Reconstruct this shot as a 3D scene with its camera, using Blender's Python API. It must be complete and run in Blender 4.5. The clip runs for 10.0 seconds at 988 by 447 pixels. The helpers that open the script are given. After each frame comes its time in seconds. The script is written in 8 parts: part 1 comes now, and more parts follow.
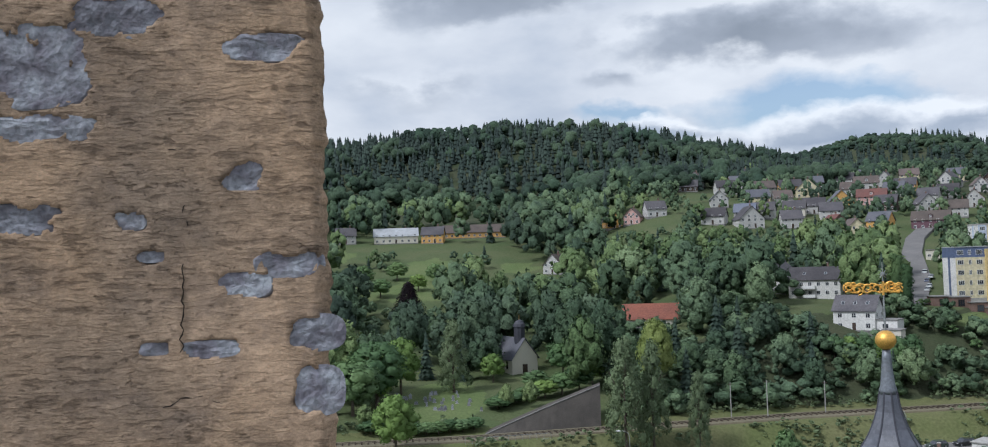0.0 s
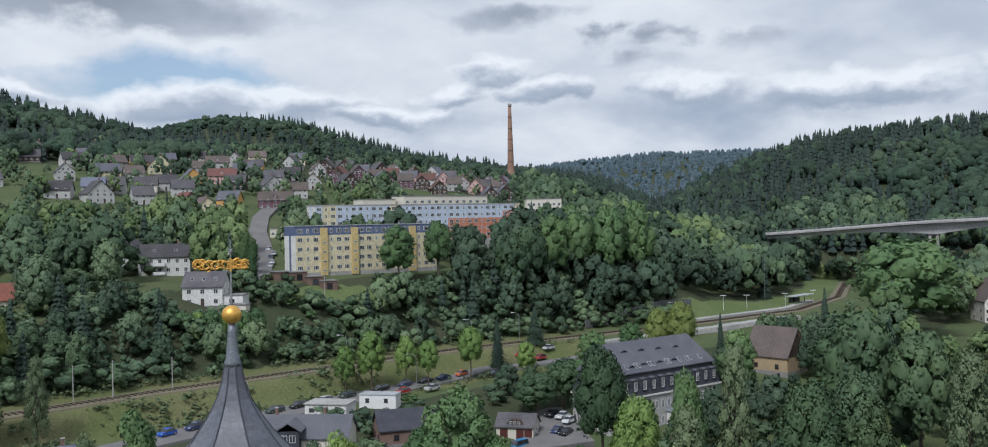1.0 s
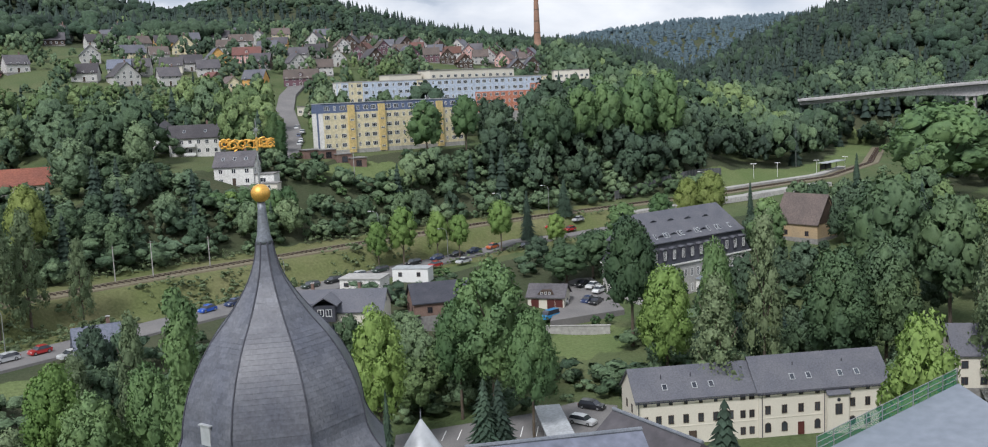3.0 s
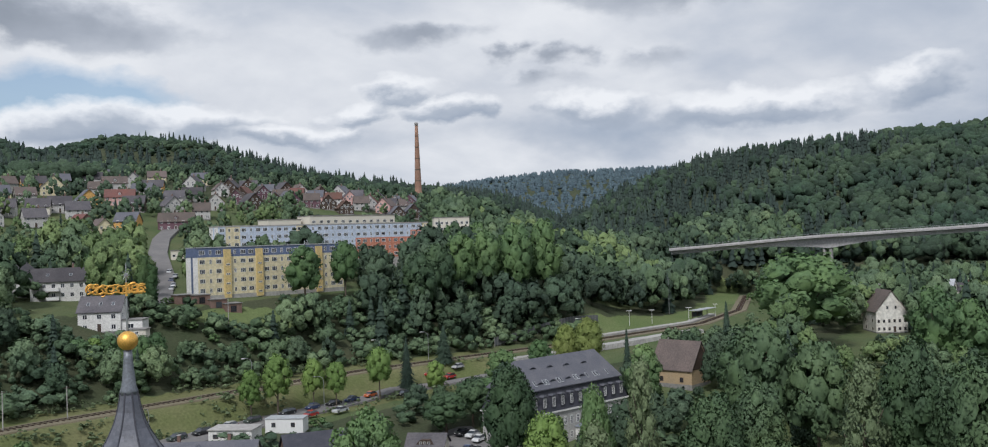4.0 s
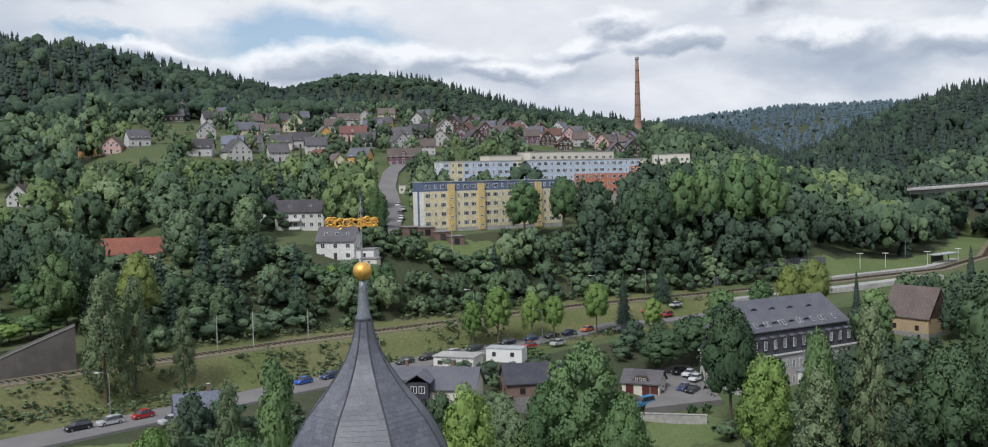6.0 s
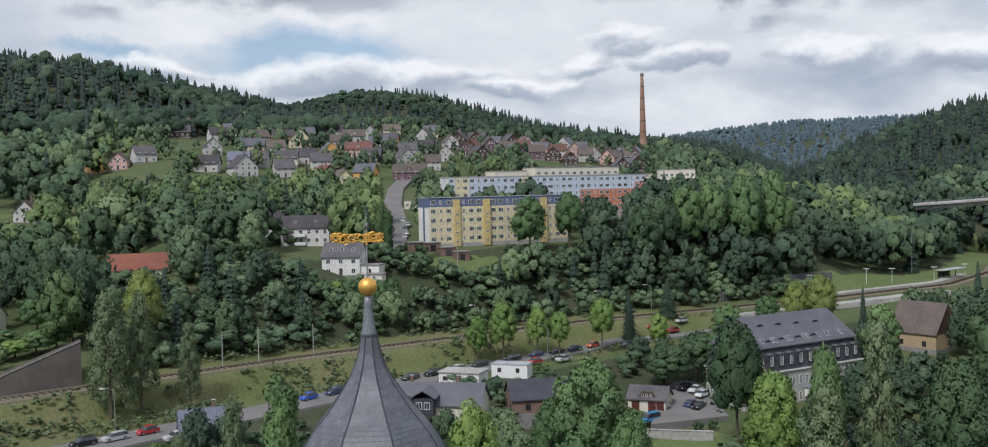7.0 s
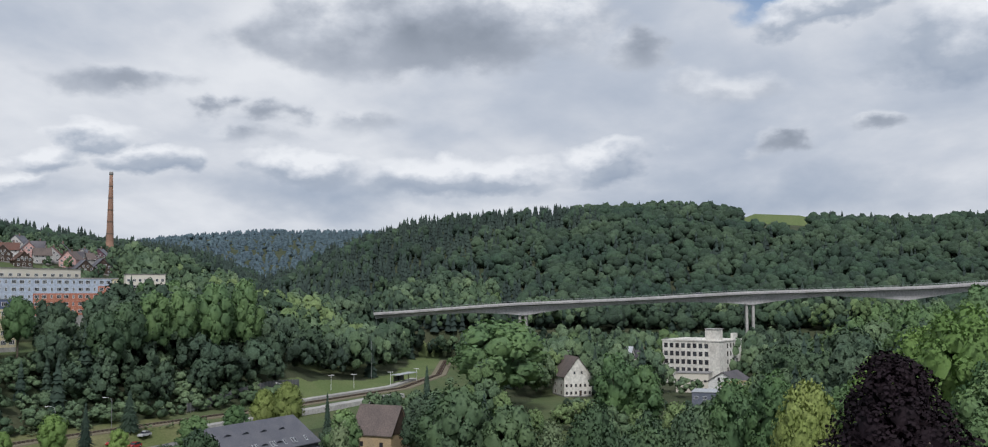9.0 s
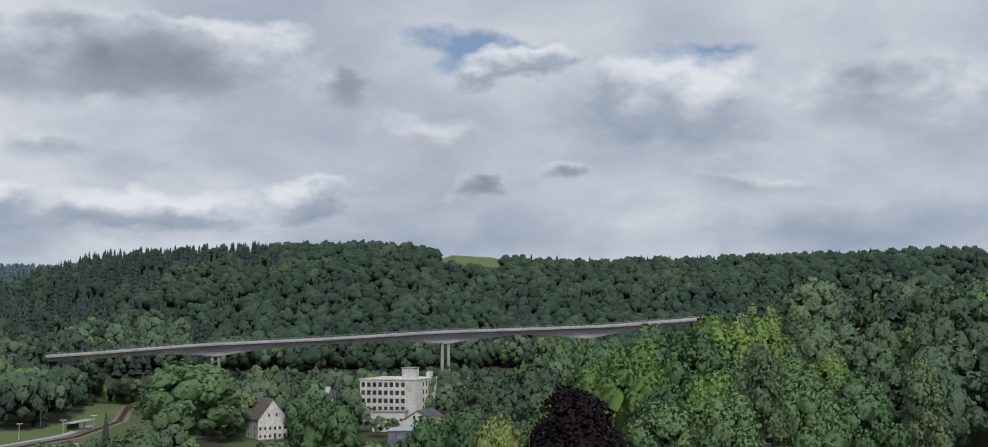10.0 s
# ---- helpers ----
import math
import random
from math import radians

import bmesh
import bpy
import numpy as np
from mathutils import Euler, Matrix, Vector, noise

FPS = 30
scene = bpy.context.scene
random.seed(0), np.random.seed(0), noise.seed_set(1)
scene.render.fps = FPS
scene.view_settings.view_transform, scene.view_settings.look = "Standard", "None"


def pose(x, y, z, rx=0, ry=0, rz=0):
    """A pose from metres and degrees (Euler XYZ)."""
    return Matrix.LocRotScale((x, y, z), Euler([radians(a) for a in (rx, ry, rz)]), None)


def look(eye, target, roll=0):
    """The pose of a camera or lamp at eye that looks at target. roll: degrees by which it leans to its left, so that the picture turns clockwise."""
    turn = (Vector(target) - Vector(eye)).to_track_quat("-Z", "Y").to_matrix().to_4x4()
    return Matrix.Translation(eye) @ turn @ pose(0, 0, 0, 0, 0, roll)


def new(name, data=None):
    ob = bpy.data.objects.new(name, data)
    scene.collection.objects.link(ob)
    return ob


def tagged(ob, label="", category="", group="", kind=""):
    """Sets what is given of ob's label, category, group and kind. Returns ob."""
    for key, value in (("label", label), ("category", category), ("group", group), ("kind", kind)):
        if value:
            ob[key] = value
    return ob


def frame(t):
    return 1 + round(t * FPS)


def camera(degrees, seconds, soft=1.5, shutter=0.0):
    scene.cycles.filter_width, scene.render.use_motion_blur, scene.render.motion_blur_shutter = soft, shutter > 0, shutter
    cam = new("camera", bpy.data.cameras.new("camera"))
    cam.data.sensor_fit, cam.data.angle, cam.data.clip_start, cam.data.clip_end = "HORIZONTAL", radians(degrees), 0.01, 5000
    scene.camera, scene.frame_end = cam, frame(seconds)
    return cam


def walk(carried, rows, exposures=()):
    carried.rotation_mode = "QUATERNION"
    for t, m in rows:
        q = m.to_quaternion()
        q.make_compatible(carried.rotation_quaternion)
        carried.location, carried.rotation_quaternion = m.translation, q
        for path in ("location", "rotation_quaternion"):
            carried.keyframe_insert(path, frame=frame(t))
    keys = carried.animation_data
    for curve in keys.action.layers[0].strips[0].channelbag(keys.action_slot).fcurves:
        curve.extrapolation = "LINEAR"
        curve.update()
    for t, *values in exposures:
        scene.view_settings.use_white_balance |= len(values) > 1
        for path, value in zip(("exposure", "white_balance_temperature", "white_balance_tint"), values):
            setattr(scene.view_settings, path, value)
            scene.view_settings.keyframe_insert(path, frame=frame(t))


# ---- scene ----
cam = camera(53.77, 10.0, soft=1.1)
ROWS = [  # seconds, place, yaw, pitch, roll
    (0.0, -0.102, -0.134, 42.011, 1.82, 2.2, -1.92),
    (0.1, -0.091, -0.081, 42.005, -2.59, 2.06, -1.15),
    (0.2, -0.067, -0.033, 42.0, -7.4, 1.68, -1.62),
    (0.3, -0.048, 0.017, 41.99, -12.69, 1.24, -1.73),
    (0.5, -0.031, 0.011, 41.981, -22.97, -0.19, -1.95),
    (0.7, -0.037, 0.013, 41.991, -32.12, -0.6, -1.23),
    (1.0, -0.045, 0.016, 42.006, -34.95, -0.17, -1.17),
    (1.5, -0.021, 0.007, 41.993, -31.92, -0.47, -1.42),
    (2.0, 0.009, -0.003, 41.974, -32.15, -3.94, -1.91),
    (2.5, 0.024, -0.009, 41.987, -32.05, -7.71, -1.65),
    (3.0, 0.048, -0.017, 41.989, -33.01, -7.53, -2.59),
    (3.1, 0.038, -0.014, 41.98, -34.6, -5.9, -2.88),
    (3.2, 0.034, -0.012, 41.969, -36.78, -4.36, -4.08),
    (3.4, 0.03, -0.01, 41.99, -40.4, -2.4, -4.2),
    (3.75, 0.03, -0.01, 42.01, -42.8, -0.2, -2.8),
    (4.3, 0.036, -0.013, 42.043, -35.8, 0.63, -0.3),
    (4.5, 0.017, -0.006, 42.058, -34.13, -1.99, -0.24),
    (5.0, -0.016, 0.006, 42.102, -29.27, -3.44, -0.62),
    (5.5, -0.017, 0.006, 42.095, -27.9, -3.12, -1.12),
    (7.0, -0.018, 0.006, 42.091, -27.21, -1.7, -1.36),
    (7.5, -0.018, 0.006, 42.09, -32.58, -0.68, -1.62),
    (8.0, -0.046, 0.017, 42.127, -45.51, 1.31, -2.1),
    (8.5, -0.046, 0.017, 42.127, -51.65, 2.21, -0.88),
    (9.0, -0.046, 0.017, 42.127, -57.56, 4.17, -0.28),
    (9.5, -0.046, 0.017, 42.127, -65.05, 4.6, -0.02),
    (9.7, -0.046, 0.017, 42.127, -68.51, 5.08, -0.1),
    (10.0, -0.046, 0.017, 42.127, -75.1, 6.35, -0.5),
]


def heading(x, y, z, yaw, pitch, roll):
    a, p = radians(yaw), radians(pitch)
    return look((x, y, z), (x - math.sin(a) * math.cos(p), y + math.cos(a) * math.cos(p), z + math.sin(p)), roll)


# seconds, stops, white balance
EXPOSURES = [(t, e, k, 10 if t < 1.2 else 11) for t, e, k in ((0, -0.1, 5850), (0.5, -0.28, 5700), (1.0, -0.17, 5900), (1.5, -0.1, 6100), (2.0, -0.2, 6150), (2.5, 0.15, 6150), (3.2, 0.16, 6150), (4.3, -0.24, 6150), (4.6, -0.24, 6150), (5.0, -0.06, 6150), (5.7, -0.04, 6150), (7.5, -0.12, 6150), (8.5, -0.12, 6150), (9.0, -0.2, 6150), (9.5, -0.38, 6100), (10, -0.38, 6100))]
walk(cam, [(row[0], heading(*row[1:])) for row in ROWS], EXPOSURES)

# ---- light: a bright, broken overcast ----
SUN_EL, SUN_AZ = 50.0, 238.0  # elevation; bearing clockwise from +y
world = bpy.data.worlds.new("world")
scene.world = world
world.use_nodes = True
wn = world.node_tree.nodes
wl = world.node_tree.links
wn.clear()


def wmath(op, a, b=None, clamp=False):
    n = wn.new("ShaderNodeMath")
    n.operation, n.use_clamp = op, clamp
    for i, v in enumerate((a, b)):
        if v is None:
            continue
        if isinstance(v, (int, float)):
            n.inputs[i].default_value = v
        else:
            wl.new(v, n.inputs[i])
    return n.outputs[0]


sky = wn.new("ShaderNodeTexSky")
sky.sky_type, sky.sun_disc = "NISHITA", False
sky.sun_elevation, sky.sun_rotation = radians(SUN_EL), radians(SUN_AZ)
sky_dim = wn.new("ShaderNodeMix")
sky_dim.data_type, sky_dim.blend_type = "RGBA", "MULTIPLY"
sky_dim.inputs[0].default_value = 1.0
wl.new(sky.outputs[0], sky_dim.inputs[6])
sky_dim.inputs[7].default_value = (0.12, 0.12, 0.12, 1)
coord = wn.new("ShaderNodeTexCoord")
sep = wn.new("ShaderNodeSeparateXYZ")
wl.new(coord.outputs["Generated"], sep.inputs[0])
DX, DY, DZ = sep.outputs[0], sep.outputs[1], sep.outputs[2]


def wvec(x, y, z):
    n = wn.new("ShaderNodeCombineXYZ")
    for i, v in enumerate((x, y, z)):
        if isinstance(v, (int, float)):
            n.inputs[i].default_value = v
        else:
            wl.new(v, n.inputs[i])
    return n.outputs[0]


def wnoise(vector, scale, detail, rough, shift=(0, 0, 0), warp=0.0):
    mp = wn.new("ShaderNodeMapping")
    mp.inputs[1].default_value = shift
    wl.new(vector, mp.inputs[0])
    n = wn.new("ShaderNodeTexNoise")
    n.inputs["Scale"].default_value = scale
    n.inputs["Detail"].default_value = detail
    n.inputs["Roughness"].default_value = rough
    n.inputs["Distortion"].default_value = warp
    wl.new(mp.outputs[0], n.inputs["Vector"])
    return n.outputs["Fac"]


def wramp(value, stops, ease="EASE"):
    n = wn.new("ShaderNodeValToRGB")
    n.color_ramp.interpolation = ease
    while len(n.color_ramp.elements) < len(stops):
        n.color_ramp.elements.new(0.5)
    for e, (p, c) in zip(n.color_ramp.elements, stops):
        e.position, e.color = p, (*c, 1)
    wl.new(value, n.inputs[0])
    return n.outputs[0]


def wmix(fac, a, b):
    n = wn.new("ShaderNodeMix")
    n.data_type = "RGBA"
    for i, v in ((0, fac), (6, a), (7, b)):
        if isinstance(v, tuple):
            n.inputs[i].default_value = (*v, 1)
        else:
            wl.new(v, n.inputs[i])
    return n.outputs[2]


def heaps(rise, detail):
    """Thickness of the cumulus layer in a direction lifted by `rise`."""
    z = wmath("ADD", DZ, rise)
    lift = wmath("ADD", wmath("MAXIMUM", z, 0.0), 0.22)
    sheet = wvec(wmath("DIVIDE", DX, lift), wmath("DIVIDE", DY, lift), 3.7)
    puff = wvec(DX, DY, wmath("MULTIPLY", z, 1.9))
    a = wnoise(sheet, 1.25, 3, 0.5, (2.3, 5.2, 0))
    b = wnoise(puff, 7.0, detail, 0.6, (1.3, 0.4, 7.7), 0.2)
    c = wn.new("ShaderNodeTexVoronoi")
    c.feature = "SMOOTH_F1"
    c.inputs["Scale"].default_value, c.inputs["Detail"].default_value, c.inputs["Roughness"].default_value, c.inputs["Smoothness"].default_value = 13.0, 3.0, 0.55, 0.35
    wl.new(puff, c.inputs["Vector"])
    lumps = wmath("SUBTRACT", 0.75, c.outputs["Distance"])
    return wmath("ADD", wmath("ADD", wmath("MULTIPLY", a, 0.5), wmath("MULTIPLY", b, 0.28)), wmath("MULTIPLY", lumps, 0.22))


lift = wmath("ADD", wmath("MAXIMUM", DZ, 0.0), 0.34)
sheet = wvec(wmath("DIVIDE", DX, lift), wmath("DIVIDE", DY, lift), 1.1)
streaks = wnoise(sheet, 2.1, 7, 0.52, (9.1, 3.3, 0), 0.15)
veil = wramp(streaks, [(0.30, (0.47, 0.525, 0.61)), (0.43, (0.60, 0.64, 0.70)), (0.53, (0.74, 0.76, 0.79)), (0.66, (0.90, 0.905, 0.905))], "LINEAR")

# bearing and elevation in degrees, drawn out of true by turbulence
AZ = wmath("MULTIPLY", wmath("ARCTAN2", DX, DY), 180 / math.pi)
EL = wmath("MULTIPLY", wmath("ARCSINE", DZ), 180 / math.pi)
puff = wvec(DX, DY, wmath("MULTIPLY", DZ, 1.7))
billow = wnoise(puff, 8.0, 6, 0.55, (1.3, 0.4, 7.7), 0.0)
curl = wnoise(puff, 13.0, 5, 0.52, (6.3, 2.4, 1.7), 0.0)
ragged = wnoise(puff, 26.0, 5, 0.55, (3.1, 5.4, 2.2), 0.0)
PLACE = wvec(wmath("ADD", AZ, wmath("MULTIPLY", wmath("SUBTRACT", curl, 0.5), 9.0)), wmath("ADD", EL, wmath("MULTIPLY", wmath("SUBTRACT", billow, 0.5), 4.6)), 0.0)


def cloud_at(az, el, w, h, hard):
    """How dense one cloud is in a direction, and how far up in it that is."""
    mp = wn.new("ShaderNodeMapping")
    mp.inputs[1].default_value, mp.inputs[3].default_value = (-az / w, -el / h, 0), (1 / w, 1 / h, 1)
    wl.new(PLACE, mp.inputs[0])
    n = wn.new("ShaderNodeVectorMath")
    n.operation = "LENGTH"
    wl.new(mp.outputs[0], n.inputs[0])
    sp = wn.new("ShaderNodeSeparateXYZ")
    wl.new(mp.outputs[0], sp.inputs[0])
    edge = wmath("ADD", wmath("SUBTRACT", 1.12, n.outputs["Value"]), wmath("MULTIPLY", wmath("SUBTRACT", ragged, 0.5), 0.75))
    return wmath("MULTIPLY", edge, hard, True), sp.outputs[1]


DECKS = (  # grey flat clouds: bearing, elevation, half width, half height, weight
    (-2, 15.3, 9, 1.9, 1.0), (14.7, 12.6, 11.5, 2.2, 1.1), (36.2, 11.8, 4.2, 1.0, 0.75), (41.8, 10.4, 1.6, 0.5, 0.6), (45, 10.1, 2.0, 0.7, 0.6),
    (50, 10.2, 2.8, 0.7, 0.5), (53, 15.1, 13, 2.7, 1.1), (65.8, 14.0, 3.6, 1.2, 0.9), (71.4, 12.1, 4.2, 1.3, 0.55), (43.7, 9.2, 4.0, 0.6, 0.5),
    (79, 9.3, 2.1, 0.6, 0.8), (74.4, 8.1, 1.7, 0.8, 0.75), (90.3, 8.6, 3.6, 0.8, 0.7), (-6.2, 10.3, 5.0, 1.6, 0.55), (5.7, 10.4, 3.2, 0.8, 0.5), (98, 13, 7, 2.4, 0.7),
)
BANKS = ((50, 6.1, 12, 1.5, 0.8), (74, 5.4, 12, 1.3, 0.7), (95, 5.8, 12, 1.5, 0.9), (31, 5.6, 9, 1.0, 0.5))  # low blue-grey rain cloud
HEAPS = (  # cumulus: bearing, elevation, half width, half height
    (18.5, 6.6, 8, 1.5), (23, 7.2, 5, 1.1), (35.2, 8.6, 2.8, 1.0), (33.0, 7.5, 2.6, 0.9), (38.6, 7.3, 2.0, 1.0), (55.6, 7.0, 6.5, 1.2), (63.9, 7.4, 3.2, 1.2),
    (85.6, 13.3, 5.8, 2.6), (59.5, 16.2, 3.8, 1.7), (47, 7.6, 3.2, 1.0), (29, 6.2, 3.5, 0.8), (76, 15.4, 3.0, 0.9), (8, 7.4, 3.5, 0.8),
)
# gaps of blue, low in the north-north-east and small ones in the east
gap = 0.0
for az, el, w, h in ((16.6, 8.3, 6.8, 1.7), (6, 8.1, 3.0, 0.8), (73.3, 16.2, 3.2, 1.0), (87, 15.6, 4.0, 0.7)):
    gap = wmath("MAXIMUM", gap, cloud_at(az, el, w, h, 1.5)[0])
backdrop_sky = wmix(wmath("MULTIPLY", gap, 0.85), veil, sky_dim.outputs[2])
bank = 0.0
for az, el, w, h, k in BANKS:
    bank = wmath("MAXIMUM", bank, wmath("MULTIPLY", cloud_at(az, el, w, h, 1.0)[0], k))
backdrop_sky = wmix(wmath("MULTIPLY", bank, 0.85), backdrop_sky, (0.36, 0.43, 0.53))
weight, rise, thick = 0.0, 0.0, 0.0
for az, el, w, h in HEAPS:
    d, up = cloud_at(az, el, w, h, 2.4)
    weight, rise, thick = wmath("ADD", weight, d), wmath("ADD", rise, wmath("MULTIPLY", d, up)), wmath("MAXIMUM", thick, d)
level = wmath("ADD", wmath("DIVIDE", rise, wmath("MAXIMUM", weight, 0.001)), wmath("MULTIPLY", wmath("SUBTRACT", billow, 0.5), 2.2))
lump = wramp(wmath("ADD", wmath("MULTIPLY", level, 0.4), 0.5), [(0.12, (0.36, 0.42, 0.51)), (0.4, (0.48, 0.53, 0.60)), (0.55, (0.74, 0.765, 0.80)), (0.7, (1.0, 1.0, 0.99))], "LINEAR")
backdrop_sky = wmix(wmath("MULTIPLY", thick, 0.9), backdrop_sky, lump)
grey, weight, rise = 0.0, 0.0, 0.0
for az, el, w, h, k in DECKS:
    d, up = cloud_at(az, el, w, h, 0.95)
    d = wmath("MULTIPLY", d, k)
    grey, weight, rise = wmath("MAXIMUM", grey, d), wmath("ADD", weight, d), wmath("ADD", rise, wmath("MULTIPLY", d, up))
level = wmath("ADD", wmath("MULTIPLY", wmath("DIVIDE", rise, wmath("MAXIMUM", weight, 0.001)), 0.22), wmath("MULTIPLY", wmath("SUBTRACT", billow, 0.5), 1.5))
level = wmath("ADD", wmath("ADD", level, wmath("MULTIPLY", wmath("SUBTRACT", ragged, 0.5), 0.5)), wmath("SUBTRACT", 0.86, wmath("MULTIPLY", grey, 0.55)))
deck = wramp(level, [(0.12, (0.29, 0.325, 0.375)), (0.45, (0.42, 0.455, 0.51)), (0.7, (0.60, 0.63, 0.675)), (0.95, (0.86, 0.87, 0.88))], "LINEAR")
seen = wmix(wramp(grey, [(0.0, (0, 0, 0)), (0.5, (0.95, 0.95, 0.95))]), backdrop_sky, deck)
# overhead, a looser cover of cumulus
heap = heaps(0.0, 9)
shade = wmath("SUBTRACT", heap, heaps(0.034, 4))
over = wramp(wmath("ADD", wmath("MULTIPLY", shade, 2.8), 0.5), [(0.2, (0.30, 0.35, 0.43)), (0.42, (0.42, 0.475, 0.555)), (0.56, (0.60, 0.64, 0.69)), (0.85, (0.87, 0.88, 0.895))], "LINEAR")
mask = wmath("MULTIPLY", wramp(heap, [(0.315, (0, 0, 0)), (0.37, (1, 1, 1))]), wramp(DZ, [(0.34, (0, 0, 0)), (0.5, (1, 1, 1))]))
cloudy = wmix(mask, seen, over)
back = wn.new("ShaderNodeBackground")
back.inputs[1].default_value = 1.0
wl.new(cloudy, back.inputs[0])
wl.new(back.outputs[0], wn.new("ShaderNodeOutputWorld").inputs[0])

sun = new("sun", bpy.data.lights.new("sun", "SUN"))
sun.data.energy, sun.data.angle, sun.data.color = 2.9, radians(14), (1.0, 0.96, 0.91)
sa, se = radians(SUN_AZ), radians(SUN_EL)
sun.matrix_world = look((math.sin(sa) * math.cos(se) * 100, math.cos(sa) * math.cos(se) * 100, math.sin(se) * 100), (0, 0, 0))

# ---- materials ----


def material(name, color, rough=0.8, spots=None, scale=1.0, amount=0.5, metal=0.0, bump=0.0, fine=8.0, random_tint=0.0, island=0.0, spec=0.3, grain=0.25, stretch=(1, 1, 1), bump_scale=None, translucent=0.0, tint=0.0):
    """A surface in one colour that drifts to the colour `spots` in large patches and is broken by a fine grain."""
    m = bpy.data.materials.new(name)
    m.use_nodes = True
    nodes, links = m.node_tree.nodes, m.node_tree.links
    b = nodes["Principled BSDF"]
    b.inputs["Roughness"].default_value = rough
    b.inputs["Metallic"].default_value = metal
    b.inputs["Specular IOR Level"].default_value = spec
    tc = nodes.new("ShaderNodeTexCoord")
    geo = nodes.new("ShaderNodeNewGeometry")
    mp = nodes.new("ShaderNodeMapping")
    mp.inputs[3].default_value = stretch
    links.new(geo.outputs["Position"], mp.inputs[0])

    def fbm(s, detail=5):
        n = nodes.new("ShaderNodeTexNoise")
        n.inputs["Scale"].default_value, n.inputs["Detail"].default_value = s, detail
        links.new(mp.outputs[0], n.inputs["Vector"])
        return n.outputs["Fac"]

    def mix(fac, a, b_, mode="MIX"):
        n = nodes.new("ShaderNodeMix")
        n.data_type, n.blend_type = "RGBA", mode
        for i, v in ((0, fac), (6, a), (7, b_)):
            if isinstance(v, (int, float)):
                n.inputs[i].default_value = v
            elif isinstance(v, tuple):
                n.inputs[i].default_value = (*v, 1)
            else:
                links.new(v, n.inputs[i])
        return n.outputs[2]

    def stretchmap(v, lo, hi, a=0.0, c=1.0):
        n = nodes.new("ShaderNodeMapRange")
        n.inputs[1].default_value, n.inputs[2].default_value, n.inputs[3].default_value, n.inputs[4].default_value = lo, hi, a, c
        links.new(v, n.inputs[0])
        return n.outputs[0]

    col = mix(stretchmap(fbm(1 / scale), 0.35, 0.65, 0, amount), color, spots or tuple(0.75 * c for c in color))
    g = nodes.new("ShaderNodeCombineColor")
    v = stretchmap(fbm(fine / scale, 4), 0.25, 0.75, 1 - grain, 1 + grain)
    for i in range(3):
        links.new(v, g.inputs[i])
    col = mix(1.0, col, g.outputs[0], "MULTIPLY")
    if random_tint or island:
        oi = nodes.new("ShaderNodeObjectInfo")
        src = oi.outputs["Random"] if random_tint else geo.outputs["Random Per Island"]
        amp = random_tint or island
        h = nodes.new("ShaderNodeHueSaturation")
        links.new(stretchmap(src, 0, 1, 1 - amp, 1 + amp), h.inputs["Value"])
        links.new(stretchmap(src, 0, 1, 0.5 + amp * 0.06, 0.5 - amp * 0.06), h.inputs["Hue"])
        links.new(col, h.inputs["Color"])
        col = h.outputs[0]
        if random_tint and island:
            h2 = nodes.new("ShaderNodeHueSaturation")
            links.new(stretchmap(geo.outputs["Random Per Island"], 0, 1, 1 - island, 1 + island), h2.inputs["Value"])
            links.new(col, h2.inputs["Color"])
            col = h2.outputs[0]
    if tint:
        at_ = nodes.new("ShaderNodeAttribute")
        at_.attribute_name = "tint"
        h3 = nodes.new("ShaderNodeHueSaturation")
        links.new(stretchmap(at_.outputs["Fac"], 0, 1, 1 - tint, 1 + tint), h3.inputs["Value"])
        links.new(stretchmap(at_.outputs["Fac"], 0, 1, 0.5 + tint * 0.05, 0.5 - tint * 0.05), h3.inputs["Hue"])
        links.new(col, h3.inputs["Color"])
        col = h3.outputs[0]
    links.new(col, b.inputs["Base Color"])
    if bump:
        n = nodes.new("ShaderNodeBump")
        n.inputs["Strength"].default_value, n.inputs["Distance"].default_value = 1.0, bump
        links.new(fbm(bump_scale or fine / scale, 6), n.inputs["Height"])
        links.new(n.outputs[0], b.inputs["Normal"])
    if translucent:
        t = nodes.new("ShaderNodeBsdfTranslucent")
        links.new(col, t.inputs[0])
        ms = nodes.new("ShaderNodeMixShader")
        ms.inputs[0].default_value = translucent
        links.new(b.outputs[0], ms.inputs[1])
        links.new(t.outputs[0], ms.inputs[2])
        links.new(ms.outputs[0], nodes["Material Output"].inputs[0])
    return m


M = {}

M["leaf"] = material("leaves", (0.098, 0.172, 0.078), 0.7, (0.150, 0.240, 0.092), 9, 0.9, fine=22, random_tint=0.28, island=0.1, translucent=0.22, grain=0.15)
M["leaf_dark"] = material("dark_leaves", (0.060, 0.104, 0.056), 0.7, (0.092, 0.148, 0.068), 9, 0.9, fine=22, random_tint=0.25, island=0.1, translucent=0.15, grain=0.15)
M["leaf_bright"] = material("bright_leaves", (0.165, 0.262, 0.074), 0.7, (0.225, 0.330, 0.096), 8, 0.8, fine=22, random_tint=0.2, island=0.1, translucent=0.25, grain=0.15)
M["leaf_pale"] = material("pale_leaves", (0.158, 0.212, 0.112), 0.75, (0.19, 0.245, 0.132), 8, 0.8, fine=22, random_tint=0.15, island=0.16, translucent=0.25)
